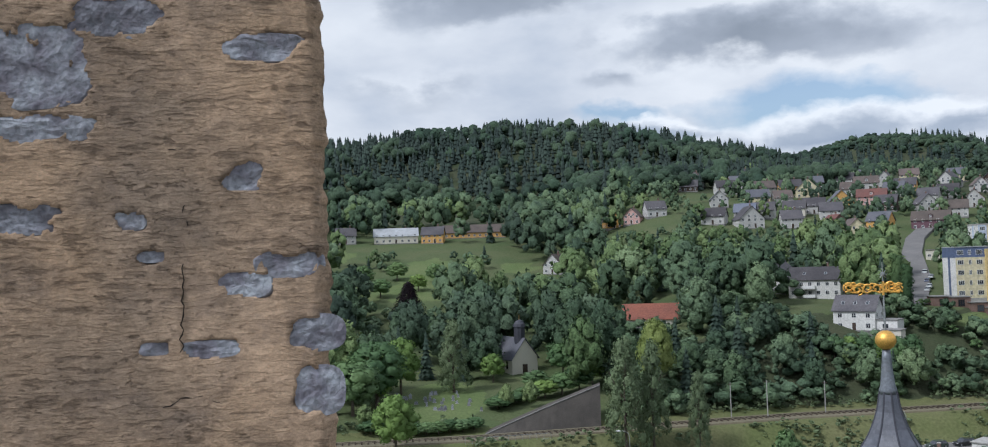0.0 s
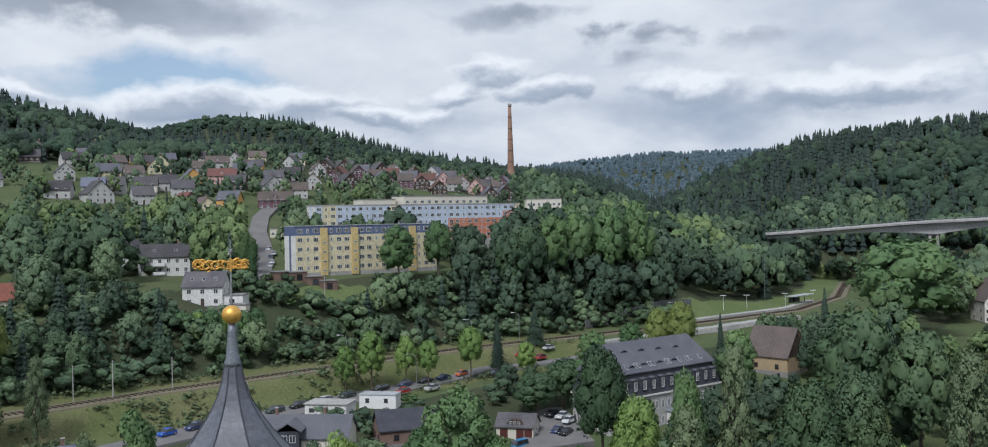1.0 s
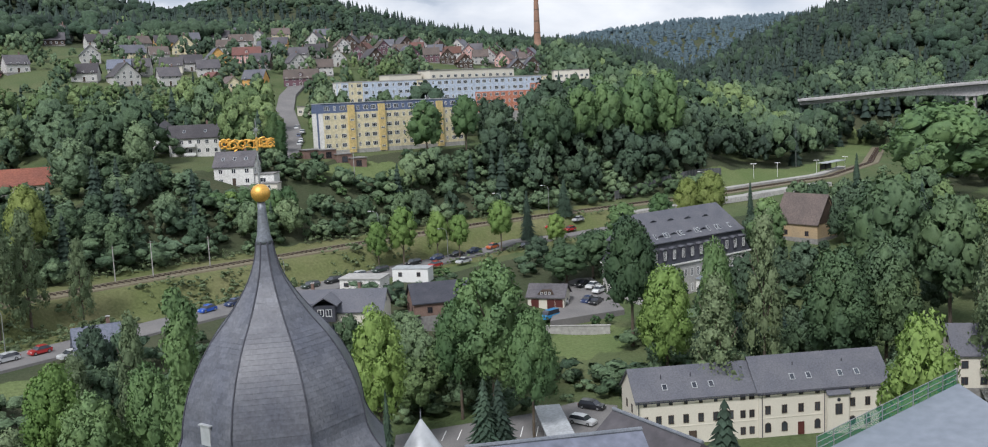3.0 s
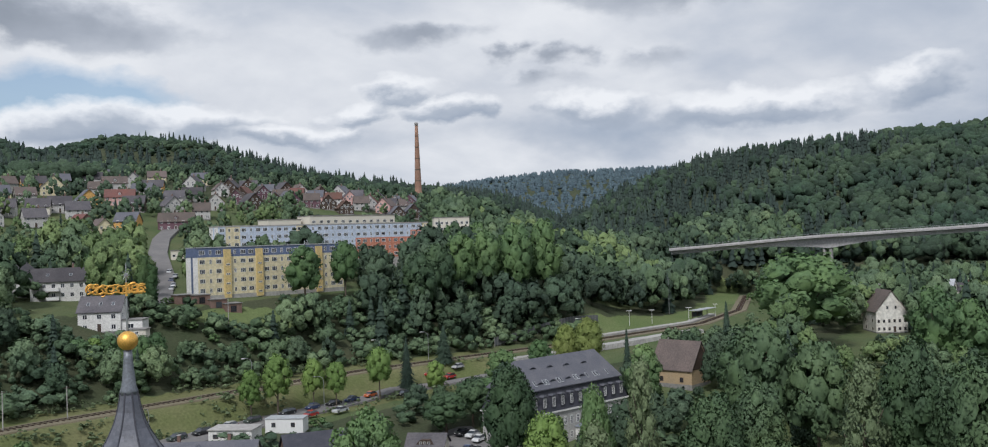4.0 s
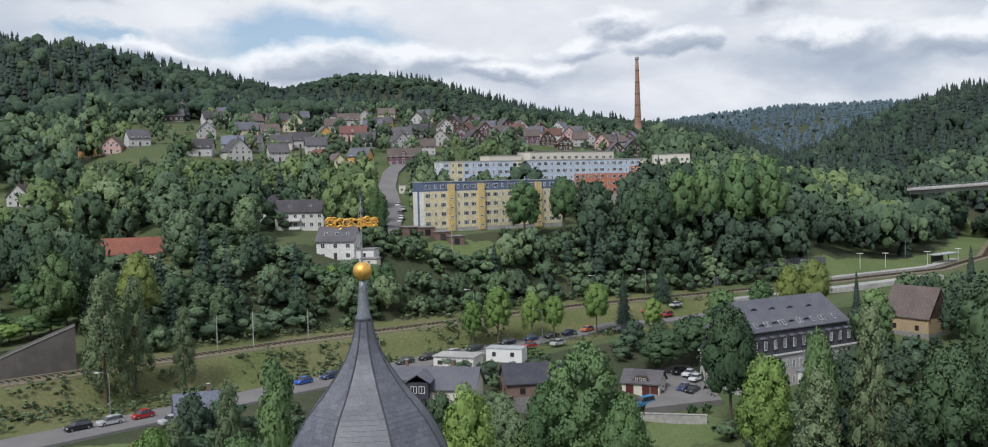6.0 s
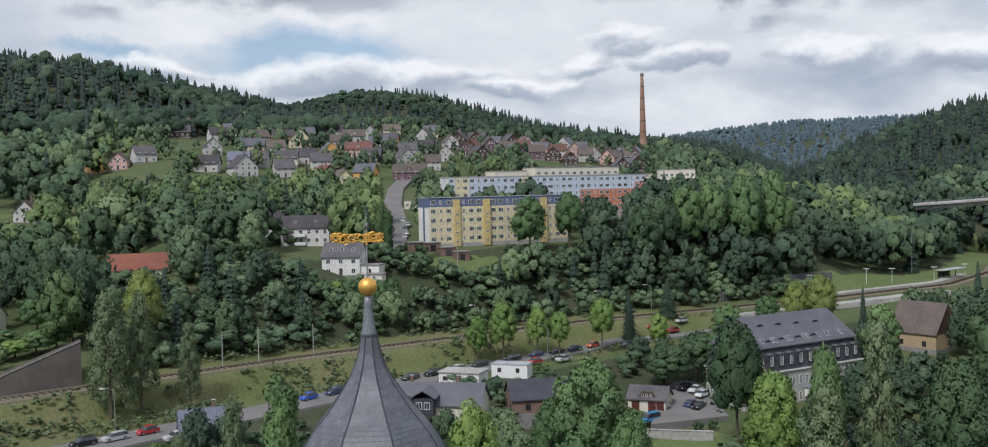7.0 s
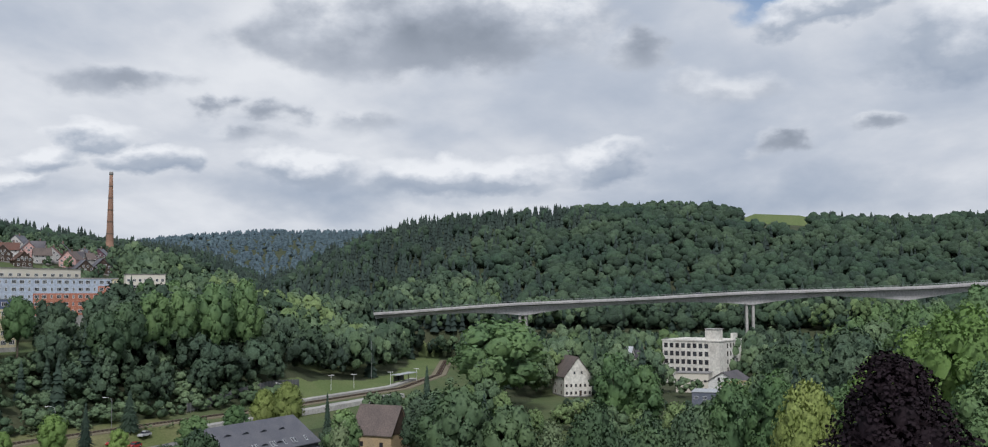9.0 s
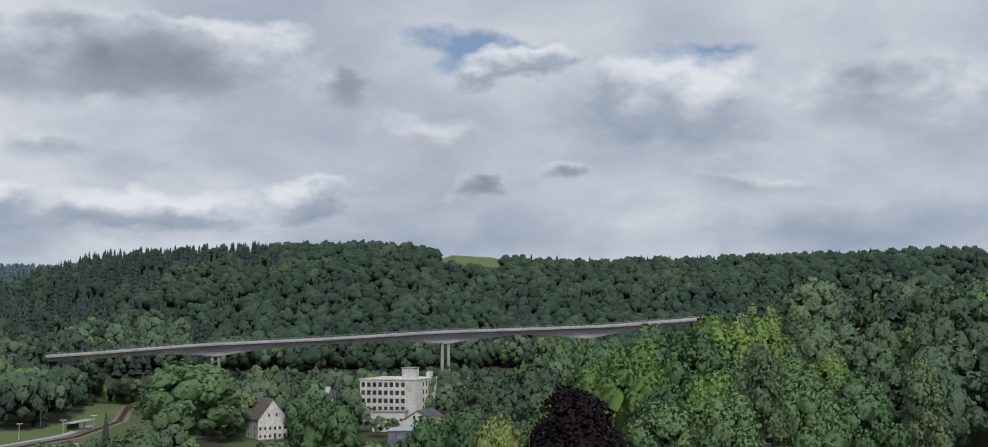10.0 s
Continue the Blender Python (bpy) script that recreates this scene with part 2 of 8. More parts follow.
M["leaf_yellow"] = material("yellow_green_leaves", (0.225, 0.285, 0.085), 0.75, (0.27, 0.315, 0.105), 6, 0.8, fine=22, random_tint=0.1, island=0.14, translucent=0.25)
M["leaf_copper"] = material("copper_leaves", (0.012, 0.008, 0.011), 0.75, (0.020, 0.012, 0.016), 5, 0.8, fine=22, island=0.2, translucent=0.06, spec=0.15)
M["needle"] = material("needles", (0.036, 0.062, 0.046), 0.85, (0.055, 0.086, 0.058), 9, 0.8, fine=25, random_tint=0.25, island=0.2, translucent=0.1)
M["wood_far"] = material("woodland_leaves", (0.077, 0.125, 0.075), 0.85, (0.124, 0.184, 0.093), 22, 1.0, fine=45, island=0.1, translucent=0.12, tint=0.38, grain=0.45, bump=0.75, bump_scale=1.3)
# deep green leaves, which also carry the cloud shade on the ridge woods
M["wood_dark"] = material("dark_woodland_leaves", (0.052, 0.086, 0.057), 0.85, (0.077, 0.118, 0.068), 22, 1.0, fine=45, island=0.1, translucent=0.1, tint=0.3, grain=0.45, bump=0.75, bump_scale=1.3)
M["wood_light"] = material("light_woodland_leaves", (0.130, 0.196, 0.080), 0.85, (0.170, 0.236, 0.098), 22, 1.0, fine=45, island=0.1, translucent=0.15, tint=0.25, grain=0.45, bump=0.75, bump_scale=1.3)
M["hill_leaf"] = material("hill_forest_leaves", (0.029, 0.054, 0.037), 0.9, (0.050, 0.080, 0.046), 60, 1.0, fine=40, island=0.1, tint=0.3, grain=0.4, bump=0.7, bump_scale=0.9)
M["hill_needle"] = material("hill_forest_needles", (0.026, 0.042, 0.036), 0.9, (0.040, 0.060, 0.048), 60, 0.9, fine=40, island=0.14, tint=0.25)
# far hill's leaves, with the blue of aerial haze mixed into their colour
M["far_leaf"] = material("haze_blue_far_woods", (0.078, 0.116, 0.140), 0.95, (0.092, 0.134, 0.154), 160, 1.0, fine=40, island=0.06, tint=0.1)

M["bark"] = material("bark", (0.09, 0.07, 0.05), 0.95, (0.14, 0.12, 0.1), 0.8, 0.8, bump=0.03)
M["dark_bank"] = material("dark_gravel_slope", (0.075, 0.068, 0.062), 1.0, (0.1, 0.09, 0.08), 2.5, 0.8, fine=20, bump=0.05)
M["asphalt"] = material("asphalt", (0.15, 0.145, 0.145), 0.9, (0.2, 0.19, 0.185), 6, 0.8, fine=60)
M["gravel"] = material("ballast", (0.15, 0.132, 0.088), 0.95, (0.19, 0.165, 0.115), 3, 0.8, fine=12, bump=0.05)
M["rail_steel"] = material("rail_steel", (0.10, 0.082, 0.066), 0.5, metal=0.5)
M["slate"] = material("slate", (0.085, 0.090, 0.115), 0.40, (0.125, 0.128, 0.146), 1.2, 0.8, fine=14, random_tint=0.08, island=0.16, spec=0.5, bump=0.003, grain=0.25)
M["slate_roof"] = material("slate_roof", (0.095, 0.098, 0.118), 0.55, (0.125, 0.125, 0.142), 3, 0.8, fine=12, spec=0.4, bump=0.02)
M["slate_dark"] = material("dark_slate_cladding", (0.045, 0.047, 0.06), 0.5, (0.07, 0.07, 0.085), 2, 0.8, fine=12, bump=0.02)
M["roof_grey"] = material("grey_roof_tiles", (0.068, 0.064, 0.072), 0.8, (0.105, 0.098, 0.104), 5, 0.8, fine=10, random_tint=0.3, bump=0.03)
M["roof_red"] = material("red_roof_tiles", (0.27, 0.100, 0.070), 0.85, (0.21, 0.085, 0.065), 5, 0.9, fine=10, random_tint=0.3, bump=0.03)
M["roof_rust"] = material("rust_brown_roof_tiles", (0.15, 0.072, 0.056), 0.85, (0.12, 0.07, 0.06), 5, 0.9, fine=10, random_tint=0.3, bump=0.03)
M["roof_brown"] = material("brown_roof_tiles", (0.10, 0.083, 0.076), 0.85, (0.135, 0.108, 0.096), 4, 0.8, fine=10, random_tint=0.25, bump=0.03)
M["roof_lilac"] = material("bluish_sheet_roof", (0.13, 0.145, 0.19), 0.55, (0.17, 0.18, 0.225), 3, 0.7)
M["metal_pale"] = material("pale_sheet_metal", (0.44, 0.46, 0.48), 0.5, (0.36, 0.37, 0.385), 2, 0.8, metal=0.2, fine=5)
M["metal_grey"] = material("grey_sheet_metal", (0.2, 0.225, 0.265), 0.5, (0.225, 0.25, 0.29), 3.5, 0.6, metal=0.1, fine=4, grain=0.12)
M["lead"] = material("lead_sheet", (0.16, 0.175, 0.2), 0.45, (0.22, 0.235, 0.26), 0.5, 0.8, metal=0.3)
M["gold"] = material("gilding", (0.80, 0.47, 0.12), 0.5, (0.70, 0.40, 0.10), 0.3, 0.6, metal=0.75)
M["wall_white"] = material("white_render", (0.68, 0.67, 0.65), 0.9, (0.58, 0.57, 0.55), 3, 0.7, fine=8, random_tint=0.06)
# white render dimmed for cloud cover over the town; also the mansion's greyish wall
M["wall_pale"] = material("dimmed_pale_render", (0.48, 0.47, 0.455), 0.9, (0.40, 0.39, 0.38), 3, 0.7, fine=8, random_tint=0.18)
M["wall_cream"] = material("cream_render", (0.64, 0.60, 0.52), 0.9, (0.60, 0.56, 0.485), 7, 0.5, fine=30, grain=0.06)
M["wall_yellow"] = material("yellow_render", (0.66, 0.59, 0.40), 0.9, (0.62, 0.55, 0.37), 6, 0.6, fine=8)
M["wall_deep_yellow"] = material("deep_yellow_render", (0.60, 0.46, 0.21), 0.9, (0.56, 0.43, 0.2), 4, 0.6)
M["wall_blue"] = material("pale_blue_render", (0.50, 0.56, 0.66), 0.9, (0.46, 0.52, 0.62), 6, 0.6)
M["wall_navy"] = material("slate_blue_cladding", (0.10, 0.13, 0.22), 0.7, (0.12, 0.15, 0.24), 4, 0.7)
M["wall_coral"] = material("coral_render", (0.52, 0.20, 0.13), 0.9, (0.48, 0.22, 0.15), 5, 0.7)
M["wall_orange"] = material("orange_render", (0.62, 0.36, 0.12), 0.9, (0.58, 0.34, 0.14), 5, 0.7)
M["wall_pink"] = material("pink_render", (0.58, 0.36, 0.33), 0.9, (0.54, 0.35, 0.32), 5, 0.7)
M["wall_purple"] = material("purple_brown_cladding", (0.13, 0.07, 0.09), 0.85, (0.17, 0.1, 0.12), 4, 0.7)
M["wall_factory"] = material("weathered_factory_render", (0.72, 0.70, 0.65), 0.92, (0.56, 0.53, 0.48), 6, 0.9, fine=6)
M["brick"] = material("brickwork", (0.18, 0.115, 0.095), 0.9, (0.22, 0.15, 0.125), 2, 0.8, fine=10)
M["brick_chimney"] = material("chimney_brick", (0.32, 0.19, 0.135), 0.9, (0.25, 0.155, 0.115), 8, 0.9, fine=8)
M["sandstone"] = material("ochre_masonry", (0.42, 0.31, 0.19), 0.92, (0.35, 0.27, 0.18), 2, 0.8)
M["concrete"] = material("concrete", (0.40, 0.39, 0.37), 0.9, (0.31, 0.30, 0.29), 8, 0.9, fine=10)
M["concrete_bridge"] = material("bridge_concrete", (0.50, 0.485, 0.485), 0.9, (0.40, 0.385, 0.39), 9, 0.9, fine=10)
M["concrete_dark"] = material("dark_concrete", (0.2, 0.195, 0.19), 0.9, (0.26, 0.25, 0.24), 6, 0.8)
M["timber"] = material("dark_timber", (0.06, 0.042, 0.035), 0.85, (0.09, 0.065, 0.05), 1.5, 0.8)
M["paint_white"] = material("white_paint", (0.74, 0.74, 0.73), 0.6, (0.66, 0.66, 0.65), 0.5, 0.5, grain=0.08)
M["paint_door"] = material("oxblood_paint", (0.10, 0.032, 0.028), 0.6, grain=0.1)
M["stone"] = material("grey_stone", (0.30, 0.315, 0.35), 0.85, (0.15, 0.142, 0.168), 0.03, 1.0, fine=4, bump=0.004, random_tint=0.3, grain=0.5)
M["water"] = material("river_water", (0.035, 0.04, 0.035), 0.12, (0.25, 0.26, 0.26), 2.2, 0.55, fine=9, bump=0.08, spec=0.5)
M["net"] = material("green_netting", (0.03, 0.19, 0.11), 0.9, (0.05, 0.24, 0.15), 0.6, 0.8)
M["steel"] = material("galvanised_steel", (0.42, 0.43, 0.44), 0.4, metal=0.7)
M["tyre"] = material("tyre_rubber", (0.02, 0.02, 0.02), 0.8)
M["lamp_red"] = material("red_lamp_lens", (0.35, 0.02, 0.02), 0.2)
M["lamp_clear"] = material("clear_lamp_lens", (0.6, 0.6, 0.6), 0.15)
M["glass"] = material("window_glass", (0.035, 0.04, 0.05), 0.06, (0.06, 0.065, 0.08), 1.5, 0.8, spec=0.6, random_tint=0.5, grain=0.1)


def car_paint(name, c):
    m = material(name, c, 0.28, tuple(0.9 * v for v in c), 1, 0.5, spec=0.55, grain=0.04)
    m.node_tree.nodes["Principled BSDF"].inputs["Coat Weight"].default_value = 0.6
    return m


for key, c in (("blue", (0.02, 0.10, 0.50)), ("black", (0.015, 0.016, 0.02)), ("silver", (0.48, 0.49, 0.50)), ("red", (0.42, 0.03, 0.03)), ("white", (0.7, 0.71, 0.72)), ("navy", (0.03, 0.05, 0.13)), ("skyblue", (0.04, 0.27, 0.55)), ("green", (0.04, 0.06, 0.05)), ("orange", (0.5, 0.12, 0.04))):
    M["car_" + key] = car_paint("car_paint_" + key, c)

# ---- helpers for building ----


def mesh_of(name, bm, mats):
    me = bpy.data.meshes.new(name)
    bm.to_mesh(me)
    bm.free()
    for m in mats if isinstance(mats, (list, tuple)) else [mats]:
        me.materials.append(m)
    return me


def part(name, bm, mat, parent, label="", at=None):
    """One mesh object, under a thing or a part. bm: a bmesh, or a mesh to share."""
    me = mesh_of(name, bm, mat) if isinstance(bm, bmesh.types.BMesh) else bm
    ob = new(name, me)
    ob.parent = parent
    if at is not None:
        ob.matrix_basis = at
    return tagged(ob, label)


def thing(name, m, label, category, group="", kind=""):
    ob = new(name)
    ob.empty_display_size = 0.3
    ob.matrix_basis = m
    return tagged(ob, label, category, group, kind)


def box(bm, x0, x1, y0, y1, z0, z1, mi=0):
    v = [bm.verts.new((x, y, z)) for z in (z0, z1) for y in (y0, y1) for x in (x0, x1)]
    for f in ((0, 2, 3, 1), (4, 5, 7, 6), (0, 1, 5, 4), (1, 3, 7, 5), (3, 2, 6, 7), (2, 0, 4, 6)):
        bm.faces.new([v[i] for i in f]).material_index = mi
    return v


def boxes(*args):
    bm = bmesh.new()
    for a in args:
        box(bm, *a)
    return bm


def poly(bm, pts, mi=0):
    f = bm.faces.new([bm.verts.new(p) for p in pts])
    f.material_index = mi
    return f


def prism(bm, ring, lo, hi, axis=2, mi=0):
    """The outline `ring` of 2D points pushed from lo to hi along an axis (0: x, 1: y, 2: z)."""
    def p3(p, h):
        return (h, p[0], p[1]) if axis == 0 else (p[0], h, p[1]) if axis == 1 else (p[0], p[1], h)
    a = [bm.verts.new(p3(p, lo)) for p in ring]
    b = [bm.verts.new(p3(p, hi)) for p in ring]
    n = len(ring)
    fs = [bm.faces.new(a), bm.faces.new(b)]
    for i in range(n):
        fs.append(bm.faces.new((a[i], a[(i + 1) % n], b[(i + 1) % n], b[i])))
    for f in fs:
        f.material_index = mi
    bmesh.ops.recalc_face_normals(bm, faces=fs)
    return fs


def lathe(bm, profile, sides=16, mi=0, turn=0.0, smooth=False):
    rings = []
    for rad, z in profile:
        rings.append([bm.verts.new((rad * math.cos(turn + 2 * math.pi * i / sides), rad * math.sin(turn + 2 * math.pi * i / sides), z)) for i in range(sides)])
    for a, b in zip(rings, rings[1:]):
        for i in range(sides):
            f = bm.faces.new((a[i], a[(i + 1) % sides], b[(i + 1) % sides], b[i]))
            f.material_index, f.smooth = mi, smooth
    bm.faces.new(rings[0][::-1]).material_index = mi
    bm.faces.new(rings[-1]).material_index = mi
    return rings


def tube(bm, pts, rad, sides=6, mi=0):
    """A round bar along points."""
    pts = [Vector(p) for p in pts]
    rings = []
    for i, p in enumerate(pts):
        d = (pts[min(i + 1, len(pts) - 1)] - pts[max(i - 1, 0)]).normalized()
        u = d.orthogonal().normalized()
        w = d.cross(u)
        rr = rad[i] if isinstance(rad, (list, tuple)) else rad
        rings.append([bm.verts.new(p + rr * (math.cos(2 * math.pi * k / sides) * u + math.sin(2 * math.pi * k / sides) * w)) for k in range(sides)])
    for a, b in zip(rings, rings[1:]):
        for k in range(sides):
            bm.faces.new((a[k], a[(k + 1) % sides], b[(k + 1) % sides], b[k])).material_index = mi
    bm.faces.new(rings[0][::-1]).material_index = mi
    bm.faces.new(rings[-1]).material_index = mi


def joined(name, verts, quads, mats, indices=None, smooth=False, normals=None):
    """One mesh object from arrays of points and of faces of one size."""
    me = bpy.data.meshes.new(name)
    quads = np.asarray(quads, np.int32)
    n, k = quads.shape
    me.vertices.add(len(verts))
    me.vertices.foreach_set("co", np.asarray(verts, np.float32).ravel())
    me.loops.add(n * k)
    me.loops.foreach_set("vertex_index", quads.ravel())
    me.polygons.add(n)
    me.polygons.foreach_set("loop_start", np.arange(0, n * k, k, dtype=np.int32))
    if indices is not None:
        me.polygons.foreach_set("material_index", np.asarray(indices, np.int32))
    me.polygons.foreach_set("use_smooth", np.full(n, bool(smooth)))
    for m in mats:
        me.materials.append(m)
    me.update(calc_edges=True)
    if normals is not None:
        me.normals_split_custom_set_from_vertices(np.asarray(normals, np.float32))
    return new(name, me)


# ---- the lie of the land ----
def sstep(a, b, v):
    u = np.clip((v - a) / (b - a), 0, 1)
    return u * u * (3 - 2 * u)


def rail_y(x):
    """Where the railway runs."""
    return np.interp(x, [-400, -10, 60, 150, 250, 310, 370, 460, 600, 900], [150, 205, 222, 236, 236, 241, 266, 325, 415, 600])


def road_y(x):
    """Where the valley road runs."""
    return np.interp(x, [-300, 0, 60, 150, 200, 300], [90, 176, 197, 225, 222, 215])


RIDGES = (  # bearing, elevation seen from the tower; then foot and crest distance and the trees' height
    ([-60, -20, -14, -8, 0, 6, 10, 14, 18, 24, 34], [5, 6, 6.8, 7.6, 8.2, 7.7, 6.8, 5.8, 4.7, 2.5, 0], 500, 850, 11),
    ([8, 14, 16, 19, 23, 28, 32, 35, 40, 48], [3.5, 5, 5.6, 6.3, 6.2, 4.8, 3.6, 2.9, 1.5, 0], 720, 1300, 9),
    ([26, 34, 38, 44, 52, 60, 75], [1, 2.4, 3.5, 4, 4, 3.5, 2], 1300, 2400, 18),
    ([71.0, 72.2, 75.4, 76.4, 78.2, 79.2, 81.6, 82.6], [3.2, 4.55, 4.35, 3.7, 3.7, 3.85, 3.7, 3], 1010, 1120, 0),
    ([42, 46, 48, 51, 53, 58, 62, 69, 73, 80, 92, 130, 160], [0.6, 1.6, 2.8, 3.8, 4.5, 4.9, 5.15, 5.3, 4.6, 4.1, 4.25, 4.3, 4], 590, 980, 11),
)
EYE_Z = 42.0


def height(x, y):
    """The ground's height in metres; the valley road lies at about 0."""
    x, y = np.asarray(x, float), np.asarray(y, float)
    r, az = np.hypot(x, y), np.degrees(np.arctan2(x, y))
    s = y - rail_y(x)
    low = np.interp(x, [0, 60, 100, 130, 170, 240, 320], [-8, -11, -11, -8, -4, 2, 3])
    low = np.where(y < 135, np.minimum(low, np.interp(x, [0, 60, 150, 220, 300], [-9, -11, -11, -6, 2])), low)
    cut = sstep(-80, -34, s)
    south = low + (np.interp(x, [150, 260], [0.0, 3.0]) - low) * cut
    south = south + (5 - south) * sstep(-13, -6, s)
    west = np.interp(s, [6, 18, 60, 130, 250, 420], [5, 8, 11, 22, 45, 75])
    mid = np.interp(s, [6, 12, 33, 44, 60, 90, 177, 280, 420], [5, 6, 19.5, 25, 26, 27.5, 46, 69, 92])
    east = np.interp(s, [6, 50, 95, 180, 300], [5, 8, 22, 34, 52])
    w1, w2 = sstep(5, 75, x), sstep(240, 330, x) * (1 - sstep(110, 230, s))
    north = west + (mid - west) * w1
    north = north + (east - north) * w2
    z = np.where(s < 0, south, np.where(s < 6, 5.0, north))
    # the castle hill
    hill = 15 * (1 - sstep(45, 115, r)) - 11 * sstep(45, 115, r)
    right = (24 * sstep(67, 82, az) + 14 * sstep(84, 92, az) * sstep(140, 215, r)) * (1 - sstep(240, 380, r)) * (1 - sstep(150, 170, az))
    z = np.where(r < 115, np.maximum(hill, np.minimum(z, -9)), z)
    z = np.maximum(z, np.where(az > 60, np.minimum(z, 2) + right * sstep(40, 90, r), -50))
    flat = sstep(420, 620, r)
    z = z + (np.minimum(z, 22 + 0.0 * r) - z) * flat * sstep(40, 50, az)
    z = np.where(az < 45, np.minimum(z, 95), z)
    for bear, el, foot, crest, tree in RIDGES:
        top = EYE_Z + crest * np.tan(np.radians(np.interp(az, bear, el))) - tree
        inside = (az > bear[0]) & (az < bear[-1])
        f = sstep(foot, crest, r) * 0.55 + 0.45 * np.clip((r - foot) / (crest - foot), 0, 1)
        up = 20 + (top - 20) * f - np.maximum(r - crest, 0) * 0.12
        z = np.maximum(z, np.where(inside & (r > foot), np.minimum(up, top), -50))
    return z


def at(az, r):
    """The place on the plan at a bearing from the tower (clockwise, in degrees) and a distance."""
    return r * math.sin(radians(az)), r * math.cos(radians(az))


def ground_z(x, y):
    return float(height(x, y))


def facing(az, r, turn=0.0, z=None, sink=0.0):
    """A pose on the ground at a bearing and distance, its y axis leading away from the tower."""
    x, y = at(az, r)
    return pose(x, y, (ground_z(x, y) if z is None else z) - sink, 0, 0, turn - az)


MEADOWS = (  # x, y, half width along x, half width along y, turn
    (-66, 378, 24, 16, 0), (-30, 375, 30, 14, 0), (-22, 234, 12, 22, 0), (13, 167, 10, 4.5, 18), (122, 152, 11, 8, 0),
    (131, 268, 16, 6, 0), (-110, 450, 30, 30, 0), (1045, 300, 75, 70, 0), (1085, 195, 60, 34, 0), (-43, 410, 12, 34, 0), (-3, 424, 10, 10, 0),
)


def in_meadow(x, y, grow=0.0):
    hit = np.zeros(np.shape(x), bool)
    for mx, my, a, b, turn in MEADOWS:
        c, s = math.cos(radians(turn)), math.sin(radians(turn))
        u, v = (x - mx) * c + (y - my) * s, -(x - mx) * s + (y - my) * c
        hit |= (u / (a + grow)) ** 2 + (v / (b + grow)) ** 2 < 1
    return hit


def ground_material():
    """Grass, with rough bank, forest floor and meadow where the cover's attributes say so, in ragged borders."""
    m = bpy.data.materials.new("ground_cover")
    m.use_nodes = True
    nodes, links = m.node_tree.nodes, m.node_tree.links
    b = nodes["Principled BSDF"]
    b.inputs["Roughness"].default_value, b.inputs["Specular IOR Level"].default_value = 0.95, 0.15
    geo = nodes.new("ShaderNodeNewGeometry")

    def fbm(s, detail=6):
        n = nodes.new("ShaderNodeTexNoise")
        n.inputs["Scale"].default_value, n.inputs["Detail"].default_value = s, detail
        links.new(geo.outputs["Position"], n.inputs["Vector"])
        return n.outputs["Fac"]

    def maths(op, a, c, clamp=False):
        n = nodes.new("ShaderNodeMath")
        n.operation, n.use_clamp = op, clamp
        for i, v in enumerate((a, c)):
            if isinstance(v, float):
                n.inputs[i].default_value = v
            else:
                links.new(v, n.inputs[i])
        return n.outputs[0]

    def mix(fac, a, c, mode="MIX"):
        n = nodes.new("ShaderNodeMix")
        n.data_type, n.blend_type = "RGBA", mode
        for i, v in ((0, fac), (6, a), (7, c)):
            if isinstance(v, float):
                n.inputs[i].default_value = v
            elif isinstance(v, tuple):
                n.inputs[i].default_value = (*v, 1)
            else:
                links.new(v, n.inputs[i])
        return n.outputs[2]

    def cover(name):
        a = nodes.new("ShaderNodeAttribute")
        a.attribute_name = name
        t = maths("ADD", a.outputs["Fac"], maths("MULTIPLY", maths("SUBTRACT", fbm(0.35), 0.5), 1.1))
        return maths("MULTIPLY", maths("SUBTRACT", t, 0.42), 6.0, True)
    big, small = maths("MULTIPLY", maths("SUBTRACT", fbm(0.07), 0.35), 3.0, True), fbm(1.6)
    col = mix(big, (0.075, 0.105, 0.045), (0.105, 0.12, 0.058))
    col = mix(cover("bank"), col, mix(big, (0.108, 0.128, 0.050), (0.152, 0.150, 0.074)))
    col = mix(cover("soil"), col, mix(big, (0.045, 0.06, 0.03), (0.07, 0.075, 0.045)))
    col = mix(cover("meadow"), col, mix(big, (0.105, 0.145, 0.055), (0.135, 0.165, 0.07)))
    g = nodes.new("ShaderNodeCombineColor")
    v = maths("ADD", maths("MULTIPLY", small, 0.9), 0.55)
    for i in range(3):
        links.new(v, g.inputs[i])
    links.new(mix(1.0, col, g.outputs[0], "MULTIPLY"), b.inputs["Base Color"])
    n = nodes.new("ShaderNodeBump")
    n.inputs["Distance"].default_value = 0.25
    links.new(small, n.inputs["Height"])
    links.new(n.outputs[0], b.inputs["Normal"])
    return m


